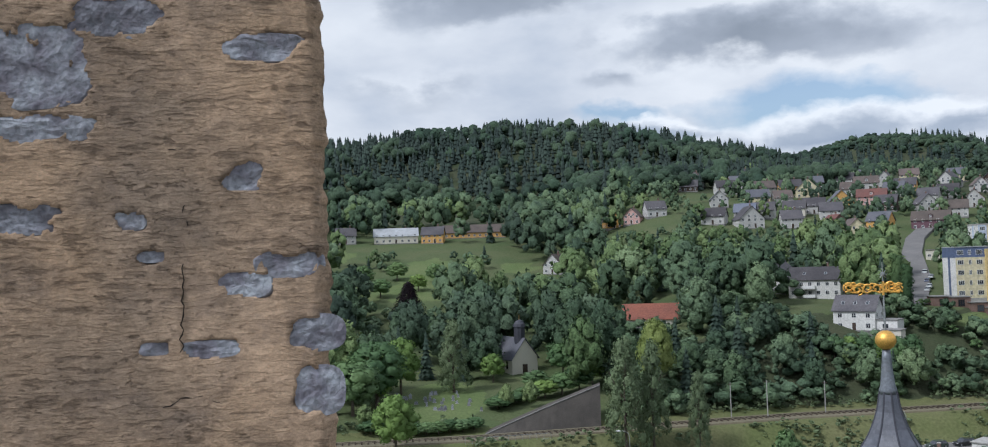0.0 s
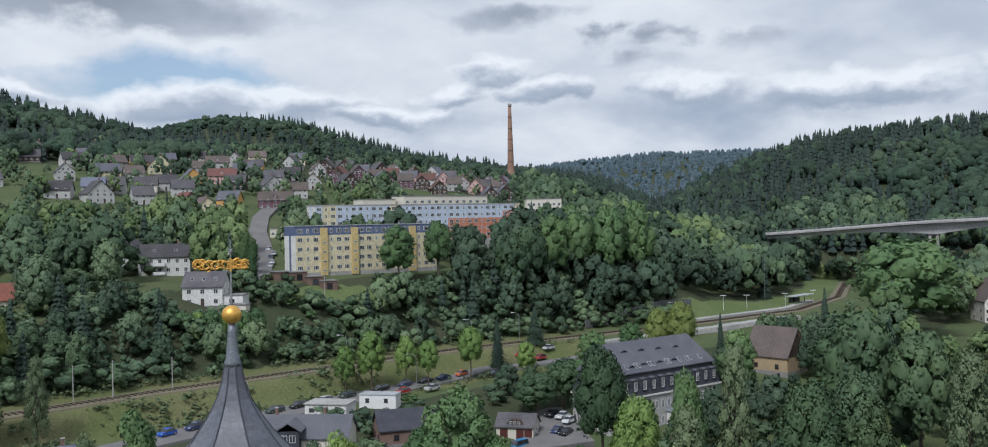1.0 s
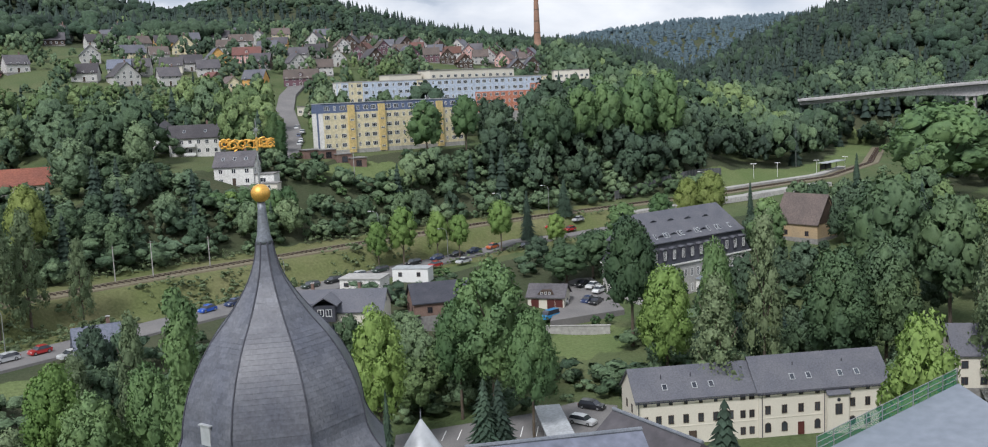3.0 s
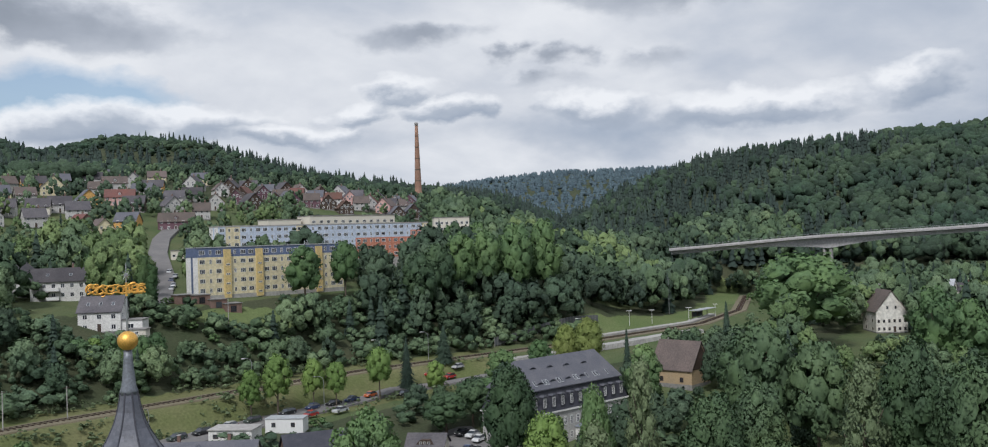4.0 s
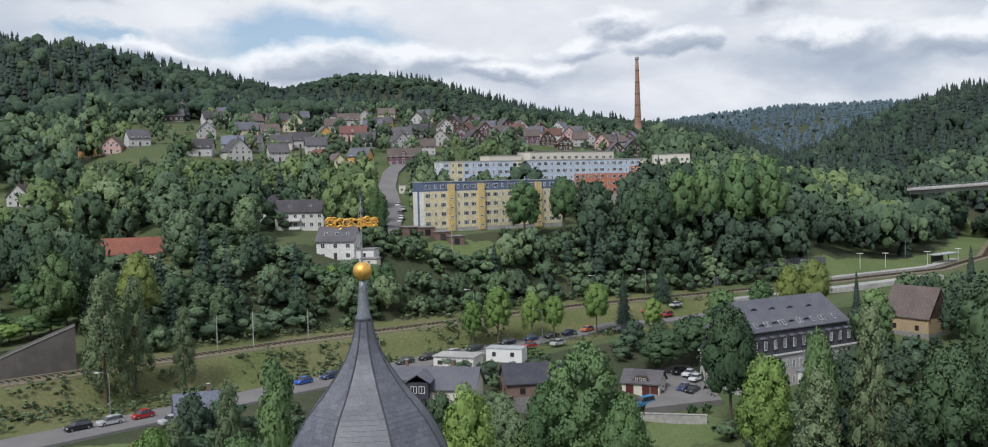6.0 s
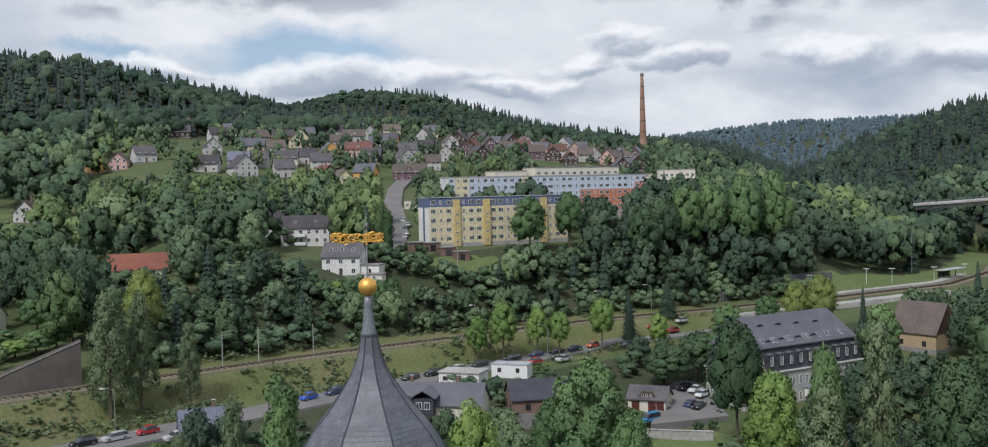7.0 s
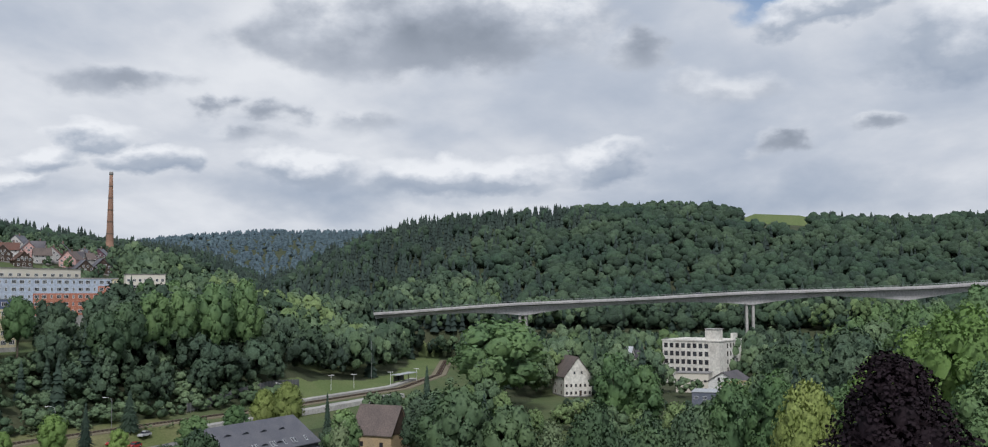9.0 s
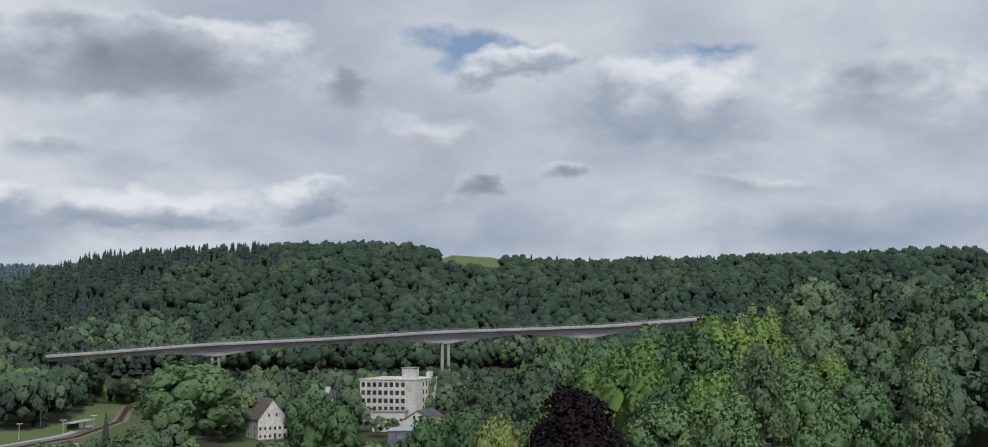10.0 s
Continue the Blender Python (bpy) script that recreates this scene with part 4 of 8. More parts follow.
PROTECT = [  # bearing from, to, distance, elevation of the foot seen from the tower: nothing tall in front
    (35.8, 41.6, 189, -15.3), (-9.2, -5.2, 362, -2.2), (-1.6, 0.7, 415, -0.7),
    (22.2, 31.6, 332, -2.95), (58.4, 70.2, 372, -6.1), (70.0, 72.4, 430, -4.9), (20.6, 25.6, 282, -5.3), (47.0, 56, 400, -5.6), (50.5, 52.5, 455, -3.9), (52.5, 56, 520, -3.5), (39.8, 46.6, 318, -3.5), (14.5, 19, 212, -12.0), (19, 23.5, 225, -11.2), (23.5, 28, 243, -10.5), (28, 34.5, 262, -9.8), (3, 9.5, 186, -13.7), (35, 39.6, 226, -13.2), (31.2, 34.6, 390, -0.2), (14.0, 17.8, 318, -3.0), (16.8, 20.8, 276, -4.5), (5.3, 9.0, 296, -3.6), (21.2, 22.3, 420, -1.5),
    (50, 84, 520, -1.3), (54.4, 56.5, 520, -4.6), (47, 53, 395, -5.6), (68, 72.5, 430, -4.4), (61.2, 63.6, 375, -5.8), (-10.4, -1.2, 488, 0.8), (0.6, 2.2, 405, -0.9), (4.4, 8.2, 468, 1.5), (9.2, 10.6, 585, 3.3), (22, 30, 420, 0.9), (30, 36, 560, 1.5), (10.5, 22, 455, 1.7), (-1.6, 0.8, 268, -6.6), (49.6, 53.4, 263, -9.0),
]


def clear_view(x, y, top):
    r, az = np.hypot(x, y), np.degrees(np.arctan2(x, y))
    el = np.degrees(np.arctan2(top - EYE_Z, r))
    ok = np.ones(len(x), bool)
    for a0, a1, rb, eb in PROTECT:
        ok &= ~((az > a0 - 0.4) & (az < a1 + 0.4) & (r < rb) & (el > eb + 0.25))
    return ok


KEEP_OFF = []  # x, y, radius of what is built


def scatter(step, test, seed):
    g = np.random.default_rng(seed)
    x, y = np.meshgrid(np.arange(-420, 1700, step), np.arange(-190, 1500, step))
    x = (x + g.uniform(-0.48, 0.48, x.shape) * step).ravel()
    y = (y + g.uniform(-0.48, 0.48, y.shape) * step).ravel()
    r, az, s = np.hypot(x, y), np.degrees(np.arctan2(x, y)), y - rail_y(x)
    k = test(x, y, r, az, s, g) & (az > -22) & (az < 104)
    return x[k], y[k], g


def off_limits(x, y, pad=0.0):
    bad = np.zeros(len(x), bool)
    for kx, ky, kr in KEEP_OFF:
        bad |= (x - kx) ** 2 + (y - ky) ** 2 < (kr + pad) ** 2
    return bad


def plant(name, variants, x, y, z, w, h, mats, which, label, category, leaf=None):
    """Many trees as one mesh: each a turned and stretched copy of one of the variants."""
    vs, fs, ms, ts, ns, base = [], [], [], [], [], 0
    hue = rng.uniform(0, 1, len(x))
    turn = rng.uniform(0, 2 * math.pi, len(x))
    for k, (v, f, n, mi) in enumerate(variants):
        sel = np.flatnonzero(which == k)
        if not len(sel):
            continue
        c, s = np.cos(turn[sel])[:, None], np.sin(turn[sel])[:, None]
        px = (v[None, :, 0] * c - v[None, :, 1] * s) * w[sel][:, None] + x[sel][:, None]
        py = (v[None, :, 0] * s + v[None, :, 1] * c) * w[sel][:, None] + y[sel][:, None]
        pz = v[None, :, 2] * h[sel][:, None] + z[sel][:, None]
        vs.append(np.stack([px, py, pz], -1).reshape(-1, 3))
        ns.append(np.stack([n[None, :, 0] * c - n[None, :, 1] * s, n[None, :, 0] * s + n[None, :, 1] * c, np.repeat(n[None, :, 2], len(sel), 0)], -1).reshape(-1, 3))
        fs.append((f[None] + (np.arange(len(sel)) * len(v))[:, None, None]).reshape(-1, 3) + base)
        ms.append(np.full(len(sel) * len(f), mi) if mi or leaf is None else np.repeat(leaf[sel], len(f)))
        ts.append(np.repeat(hue[sel], len(v)))
        base += len(sel) * len(v)
    ob = joined(name, np.concatenate(vs), np.concatenate(fs), mats, np.concatenate(ms), True, np.concatenate(ns))
    ob.data.attributes.new("tint", "FLOAT", "POINT").data.foreach_set("value", np.concatenate(ts).astype(np.float32))
    return tagged(ob, label, category, kind="stuff")


def blob(seed):
    """A far tree: an uneven head of several lobes."""
    g = np.random.default_rng(seed)
    q, h = ICO0
    vs, fs, ns = [], [], []
    for i in range(5):
        up = (0.72, 0.54, 0.5, 0.58, 0.34)[i]
        a, reach, rr = i * 2.4 + g.uniform(-0.5, 0.5), (0.05, 0.22, 0.24, 0.22, 0.2)[i] * g.uniform(0.8, 1.2), g.uniform(0.2, 0.3)
        c = np.array((reach * math.cos(a), reach * math.sin(a), up))
        vs.append(q * rr * g.uniform(0.75, 1.25, (len(q), 1)) * (1, 1, 0.85) + c)
        fs.append(h + i * len(q))
        ns.append(unit(q + unit((c - (0, 0, 0.4))[None]) * 0.35 + g.normal(size=q.shape) * 0.22))
    return np.concatenate(vs), np.concatenate(fs), np.concatenate(ns), 0


def spire_tree(seed):
    """A far conifer: four ragged skirts."""
    g = np.random.default_rng(seed)
    vs, fs, ns, base, n = [], [], [], 0, 6
    for k in range(4):
        z0, z1, rad = 0.06 + 0.22 * k, (0.45, 0.66, 0.85, 1.0)[k], 0.37 * (1 - k / 4.8)
        ring = [(rad * g.uniform(0.65, 1.2) * math.cos(2 * math.pi * i / n + k), rad * g.uniform(0.65, 1.2) * math.sin(2 * math.pi * i / n + k), z0 + g.uniform(-0.05, 0.04)) for i in range(n)]
        v = np.array(ring + [(0, 0, z1)])
        vs.append(v)
        fs.append(np.array([(i, (i + 1) % n, n) for i in range(n)]) + base)
        ns.append(unit(unit(v * (1, 1, 0)) + (0, 0, 0.55) + g.normal(size=v.shape) * 0.25))
        base += n + 1
    return np.concatenate(vs), np.concatenate(fs), np.concatenate(ns), 1


FAR = [blob(i) for i in range(7)] + [spire_tree(i) for i in range(5)]
NEAR = [(*crown_arrays(17, 24, 0.034, round_shape(lump=0.165), core=0.8, subdiv=0, squash=0.8, heart=0.3, whole=0.6), 0) for _ in range(6)] + [(*conifer_arrays(11, 9), 1) for _ in range(3)]
MID = [(*crown_arrays(12, 9, 0.054, round_shape(lump=0.175), core=0.86, subdiv=0, squash=0.82, whole=0.62), 0) for _ in range(8)] + [(*conifer_arrays(7, 7), 1) for _ in range(3)]
LOW = [(*crown_arrays(9, 5, 0.06, round_shape(lump=0.19), core=0.9, subdiv=0, squash=0.82, whole=0.6), 0) for _ in range(6)] + [(*conifer_arrays(6, 6), 1) for _ in range(3)]
SMALL = [(*crown_arrays(4, 14, 0.075, round_shape(low=0.05, lump=0.26), core=0.9, subdiv=0, squash=0.9, whole=0.5), 0) for _ in range(4)]


def woodland():
    # the hills
    def hill(x, y, r, az, s, g):
        h = height(x, y)
        near_hill = (r > 530) & (r < 1010) & (az < 20) & (h > 78)
        right_hill = (r > np.where(az > 56, 550, 590)) & (r < 1040) & (az > 42)
        clearing = (r > 885) & (((az > 71.7) & (az < 75.7)) )
        k = (near_hill | right_hill) & ~in_meadow(x, y) & ~clearing
        return k & (g.uniform(size=x.shape) < 0.95)
    x, y, g = scatter(7.6, hill, 11)
    z = height(x, y)
    az, r = np.degrees(np.arctan2(x, y)), np.hypot(x, y)
    patch = np.array([noise.noise((a * 0.007, b * 0.007, 3.1)) for a, b in zip(x, y)])
    con = np.where(az < 30, patch + (r - 650) / 450 > 0.0, patch + (60 - az) / 16 > 0.1)
    con ^= g.uniform(size=len(x)) < 0.16
    h = np.where(con, g.uniform(10, 17, len(x)), g.uniform(7, 17, len(x)))
    w = np.where(con, h * g.uniform(0.5, 0.7, len(x)), h * g.uniform(0.7, 1.15, len(x)))
    which = np.where(con, 7 + g.integers(0, 5, len(x)), g.integers(0, 7, len(x)))
    plant("hill_forest", FAR, x, y, z - 0.8, w, h, [M["hill_leaf"], M["hill_needle"]], which, "mixed forest of dark conifers and green deciduous trees on the hills", "forest")

    def far(x, y, r, az, s, g):
        h = height(x, y)
        return (r > 700) & (r < 1420) & (az > 9) & (az < 44) & (h > 60)
    x, y, g = scatter(12.0, far, 12)
    z = height(x, y)
    patch = np.array([noise.noise((a * 0.006, b * 0.006, 8.1)) for a, b in zip(x, y)])
    con = patch + g.uniform(-0.25, 0.25, len(x)) > -0.02
    h = np.where(con, g.uniform(10, 17, len(x)), g.uniform(7, 13, len(x)))
    w = np.where(con, h * 0.55, g.uniform(10, 15, len(x)))
    which = np.where(con, 7 + g.integers(0, 5, len(x)), g.integers(0, 7, len(x)))
    plant("far_forest", FAR, x, y, z - 0.8, w, h, [M["hill_leaf"], M["hill_needle"]], which, "dark conifer forest on the second hill", "forest")

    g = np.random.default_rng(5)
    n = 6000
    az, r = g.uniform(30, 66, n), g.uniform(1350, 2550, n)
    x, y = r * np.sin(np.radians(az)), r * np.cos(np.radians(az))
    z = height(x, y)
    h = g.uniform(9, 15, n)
    # the haze over this forest is carried by its leaf colour
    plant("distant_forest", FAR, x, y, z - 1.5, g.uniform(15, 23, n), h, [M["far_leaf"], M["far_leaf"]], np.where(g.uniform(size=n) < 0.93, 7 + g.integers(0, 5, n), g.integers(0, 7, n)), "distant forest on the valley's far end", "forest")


    # slopes, gardens and valley floor
    def middle(x, y, r, az, s, g):
        u = g.uniform(size=x.shape)
        town = (az > 6) & (az < 37) & (r > 390) & (r < 720) & (s > 60)
        bank = (s > 12) & (s < 46) & (x > 22) & (x < 300)
        ridge = (az > 30) & (az < 52) & (s > 40) & (r < 640) & (r > 300)
        west = (az < 10) & (s > 24) & (r < 560)
        verge = (az < 9) & (s > 9) & (s <= 24) & (u < np.where(s < 17, 0.95, 0.7))
        terrace = (s > 46) & (az > 8) & (az < 34) & (r < 400)
        east = (az > 50) & (r > 235) & (r < 610) & (s < -14)
        river = (s < -36) & (r > 152) & (az > 8) & (az < 62) & (r < 260)
        park = (az > 72) & (r > 165) & (r < 600)
        row = (s > 23) & (s < 62) & (x > 240) & (x < 560)
        fringe = (az > 40) & (s > 56) & (r > 420) & (r < 660)
        k = verge | (town & (u < 0.66)) | (bank & (u < 0.95)) | (ridge & (u < 0.99)) | (west & (u < 0.68)) | (terrace & (u < 0.75)) | (east & (u < 0.8)) | (river & (u < 0.9)) | (park & (u < 0.9)) | (fringe & (u < 0.95)) | (row & (u < 0.97))
        k &= (np.abs(y - road_y(x)) > 11) | (x > 200)
        tail = (x > 468) & (x < 580) & (s > -34) & (s < 34)
        k |= tail & (u < 0.95)
        k &= ((s < 0) | (s > 23) | (x < 255) | tail)
        k &= ((np.abs(s) > 9) | tail) & ~in_meadow(x, y, 4)
        return k
    x, y, g = scatter(8.3, middle, 13)
    r, az, s = np.hypot(x, y), np.degrees(np.arctan2(x, y)), y - rail_y(x)
    z = height(x, y)
    bank = (s > 12) & (s < 46) & (x > 22) & (x < 300)
    town = (az > 6) & (az < 37) & (r > 390) & (s > 60)
    tall = np.where(bank, np.where(az > 31, g.uniform(11, 19, len(x)), g.uniform(8, 15, len(x))), np.where(town, g.uniform(5, 11, len(x)), g.uniform(11, 22, len(x))))
    tall = np.where((az < 9) & (s < 26), g.uniform(4, 8, len(x)), tall)
    tall = np.where((s < -36) & (r < 260) & (az < 62), g.uniform(6, 12, len(x)), tall)
    con = (g.uniform(size=len(x)) < np.where(bank & (x < 110), 0.3, 0.09))
    w = np.where(con, tall * 0.5, tall * g.uniform(0.56, 0.86, len(x)))
    ok = clear_view(x, y, z + tall) & ~off_limits(x, y, 3.0)
    ok |= (s > 23) & (s < 62) & (x > 262) & (x < 560) & ~off_limits(x, y, 3.0)
    short = ~ok & clear_view(x, y, z + tall * 0.4) & ~off_limits(x, y, 3.0) & (g.uniform(size=len(x)) < 0.7)
    tall, w = np.where(short, tall * 0.4, tall), np.where(short, w * 0.55, w)
    ok |= short
    # past bearing 30 the mix leans dark: cloud shade put into leaf colour
    stand = np.array([noise.noise((a * 0.014, b * 0.014, 5.5)) for a, b in zip(x, y)]) + np.where((az > 30) & (s > 12) & (r < 470), np.where(az > 36, 0.5, 0.32), 0.0) + g.uniform(-0.3, 0.3, len(x))
    leaf = np.where(stand > 0.22, 2, np.where(stand < -0.38, 3, 0))
    kind6, kind8 = g.integers(0, 6, len(x)), g.integers(0, 8, len(x))
    fir = g.integers(0, 3, len(x))
    for name, kinds, k, which in (("slope_trees", NEAR, ok & (r < 285), np.where(con, 6 + fir, kind6)), ("valley_trees", MID, ok & (r >= 285) & (r < 400), np.where(con, 8 + fir, kind8)), ("upper_trees", LOW, ok & (r >= 400), np.where(con, 6 + fir, kind6))):
        plant(name, kinds, x[k], y[k], z[k] - 0.3, w[k], tall[k], [M["wood_far"], M["needle"], M["wood_dark"], M["wood_light"]], which[k], "dense green trees and bushes on the valley slopes and in the gardens", "trees", leaf[k])

    # bushes that close the bank
    def low(x, y, r, az, s, g):
        return (s > 9) & (s < np.where(az < 21, 92, 44)) & (x > 24) & (x < 250) & (g.uniform(size=x.shape) < np.where(s > 44, 0.6, 0.85)) & ~in_meadow(x, y, 1)
    x, y, g = scatter(3.9, low, 17)
    z, h = height(x, y), g.uniform(2.5, 6.5, len(x))
    k = clear_view(x, y, z + h) & ~off_limits(x, y, 1.0)
    plant("bank_bushes", SMALL, x[k], y[k], z[k] - 0.3, h[k] * g.uniform(0.95, 1.5, k.sum()), h[k], [M["wood_far"]], g.integers(0, 4, k.sum()), "dense bushes that cover the steep bank above the railway", "bushes")

    def floor(x, y, r, az, s, g):
        return (s < -26) & (az > 4) & (az < 60) & (r > np.where(az > 42, 174, np.where(az > 23, 156, 122))) & (r < np.where((az > 28.5) & (az < 35.4), 246, 215)) & (np.abs(y - road_y(x)) > 8) & (g.uniform(size=x.shape) < 0.7) & ~in_meadow(x, y, 2)
    x, y, g = scatter(5.0, floor, 19)
    z, h = height(x, y), g.uniform(1.5, 5.0, len(x))
    k = clear_view(x, y, z + h) & ~off_limits(x, y, 1.5)
    plant("river_bushes", SMALL, x[k], y[k], z[k] - 0.3, h[k] * g.uniform(1.3, 2.2, k.sum()), h[k], [M["wood_far"]], g.integers(0, 4, k.sum()), "green bushes and undergrowth along the river", "bushes")

# ---- the tower wall beside the camera ----


def plaster():
    """Lime plaster dragged level by the float: fine ridges, pits, darker weathered patches and painted ledge shadows.
    """
    m = bpy.data.materials.new("weathered_ochre_plaster")
    m.use_nodes = True
    nodes, links = m.node_tree.nodes, m.node_tree.links
    b = nodes["Principled BSDF"]
    b.inputs["Roughness"].default_value, b.inputs["Specular IOR Level"].default_value = 0.95, 0.12
    geo = nodes.new("ShaderNodeNewGeometry")

    def fbm(stretch, scale, detail=5, rough=0.55):
        mp = nodes.new("ShaderNodeMapping")
        mp.inputs[3].default_value = stretch
        links.new(geo.outputs["Position"], mp.inputs[0])
        n = nodes.new("ShaderNodeTexNoise")
        n.inputs["Scale"].default_value, n.inputs["Detail"].default_value, n.inputs["Roughness"].default_value = scale, detail, rough
        links.new(mp.outputs[0], n.inputs["Vector"])
        return n.outputs["Fac"]

    def span(v, lo, hi, a=0.0, c=1.0):
        n = nodes.new("ShaderNodeMapRange")
        for k, w in zip((1, 2, 3, 4), (lo, hi, a, c)):
            n.inputs[k].default_value = w
        links.new(v, n.inputs[0])
        return n.outputs[0]

    def maths(op, a, c):
        n = nodes.new("ShaderNodeMath")
        n.operation = op
        for k, w in enumerate((a, c)):
            if isinstance(w, float):
                n.inputs[k].default_value = w
            else:
                links.new(w, n.inputs[k])
        return n.outputs[0]

    def mix(fac, a, c, mode="MIX"):
        n = nodes.new("ShaderNodeMix")
        n.data_type, n.blend_type = "RGBA", mode
        for k, w in ((0, fac), (6, a), (7, c)):
            if isinstance(w, float):
                n.inputs[k].default_value = w
            elif isinstance(w, tuple):
                n.inputs[k].default_value = (*w, 1)
            else:
                links.new(w, n.inputs[k])
        return n.outputs[2]
    drag = fbm((20, 20, 95), 1.0, 6, 0.62)
    tear = fbm((16, 16, 62), 1.0, 6, 0.68)
    grit = fbm((1, 1, 1.6), 210.0, 3, 0.7)
    rough = fbm((1, 1, 1.35), 48.0, 9, 0.78)
    patch = fbm((1, 1, 1), 4.2, 6, 0.55)
    calm = span(fbm((1, 1, 0.7), 3.1, 3), 0.52, 0.66)
    ledge = span(drag, 0.53, 0.6)
    pits = maths("MULTIPLY", span(fbm((1, 1, 1.5), 75.0, 3), 0.6, 0.68), span(patch, 0.40, 0.58, 1.0, 0.25))
    dirt = span(fbm((1, 1, 1.3), 9.0, 7, 0.7), 0.5, 0.68)
    col = mix(span(patch, 0.36, 0.62), (0.40, 0.305, 0.225), (0.60, 0.425, 0.285))
    col = mix(maths("MULTIPLY", calm, 0.6), col, (0.56, 0.40, 0.275))
    col = mix(maths("MULTIPLY", dirt, 0.55), col, (0.20, 0.162, 0.138))
    g = nodes.new("ShaderNodeCombineColor")
    v = span(maths("ADD", maths("MULTIPLY", drag, 0.3), maths("ADD", maths("MULTIPLY", rough, 0.4), maths("MULTIPLY", grit, 0.3))), 0.38, 0.62, 0.55, 1.4)
    for k in range(3):
        links.new(v, g.inputs[k])
    col = mix(0.85, col, g.outputs[0], "MULTIPLY")
    # torn ledges: sunk in the relief, their shadow lines put into the colour
    shaded_tears = maths("MULTIPLY", maths("MAXIMUM", span(tear, 0.36, 0.41, 1.0, 0.0), maths("MULTIPLY", span(drag, 0.36, 0.42, 1.0, 0.0), 0.8)), span(calm, 0.0, 1.0, 1.0, 0.15))
    col = mix(maths("MULTIPLY", shaded_tears, 0.4), col, (0.13, 0.098, 0.075))
    col = mix(maths("MULTIPLY", pits, 0.45), col, (0.05, 0.038, 0.03))
    links.new(col, b.inputs["Base Color"])
    bump = nodes.new("ShaderNodeBump")
    bump.inputs["Strength"].default_value, bump.inputs["Distance"].default_value = 1.0, 0.011
    relief = maths("SUBTRACT", maths("ADD", maths("ADD", maths("MULTIPLY", ledge, 0.3), maths("MULTIPLY", grit, 0.25)), maths("MULTIPLY", rough, 0.9)), maths("ADD", maths("MULTIPLY", pits, 0.4), maths("MULTIPLY", shaded_tears, 0.6)))
    links.new(maths("MULTIPLY", relief, span(calm, 0.0, 1.0, 1.0, 0.3)), bump.inputs["Height"])
    links.new(bump.outputs[0], b.inputs["Normal"])
    return m


M["plaster"] = plaster()
STONES = (  # x, z, width, height of the stones that look out of the plaster
    (-0.300, 1.763, 0.117, 0.052), (-0.41, 1.696, 0.135, 0.105), (-0.400, 1.610, 0.118, 0.036), (-0.102, 1.723, 0.105, 0.036), (-0.137, 1.541, 0.052, 0.044), (-0.289, 1.482, 0.041, 0.024),
    (-0.43, 1.487, 0.1, 0.038), (-0.261, 1.432, 0.035, 0.014), (-0.080, 1.416, 0.078, 0.034), (-0.14, 1.39, 0.07, 0.036), (-0.189, 1.302, 0.078, 0.022), (-0.259, 1.306, 0.037, 0.017),
    (-0.045, 1.319, 0.084, 0.05), (-0.038, 1.238, 0.066, 0.066), (-0.6, 1.6, 0.13, 0.07), (-0.7, 1.3, 0.16, 0.06), (-0.25, 0.95, 0.15, 0.07), (-0.3, 2.0, 0.13, 0.06),
)


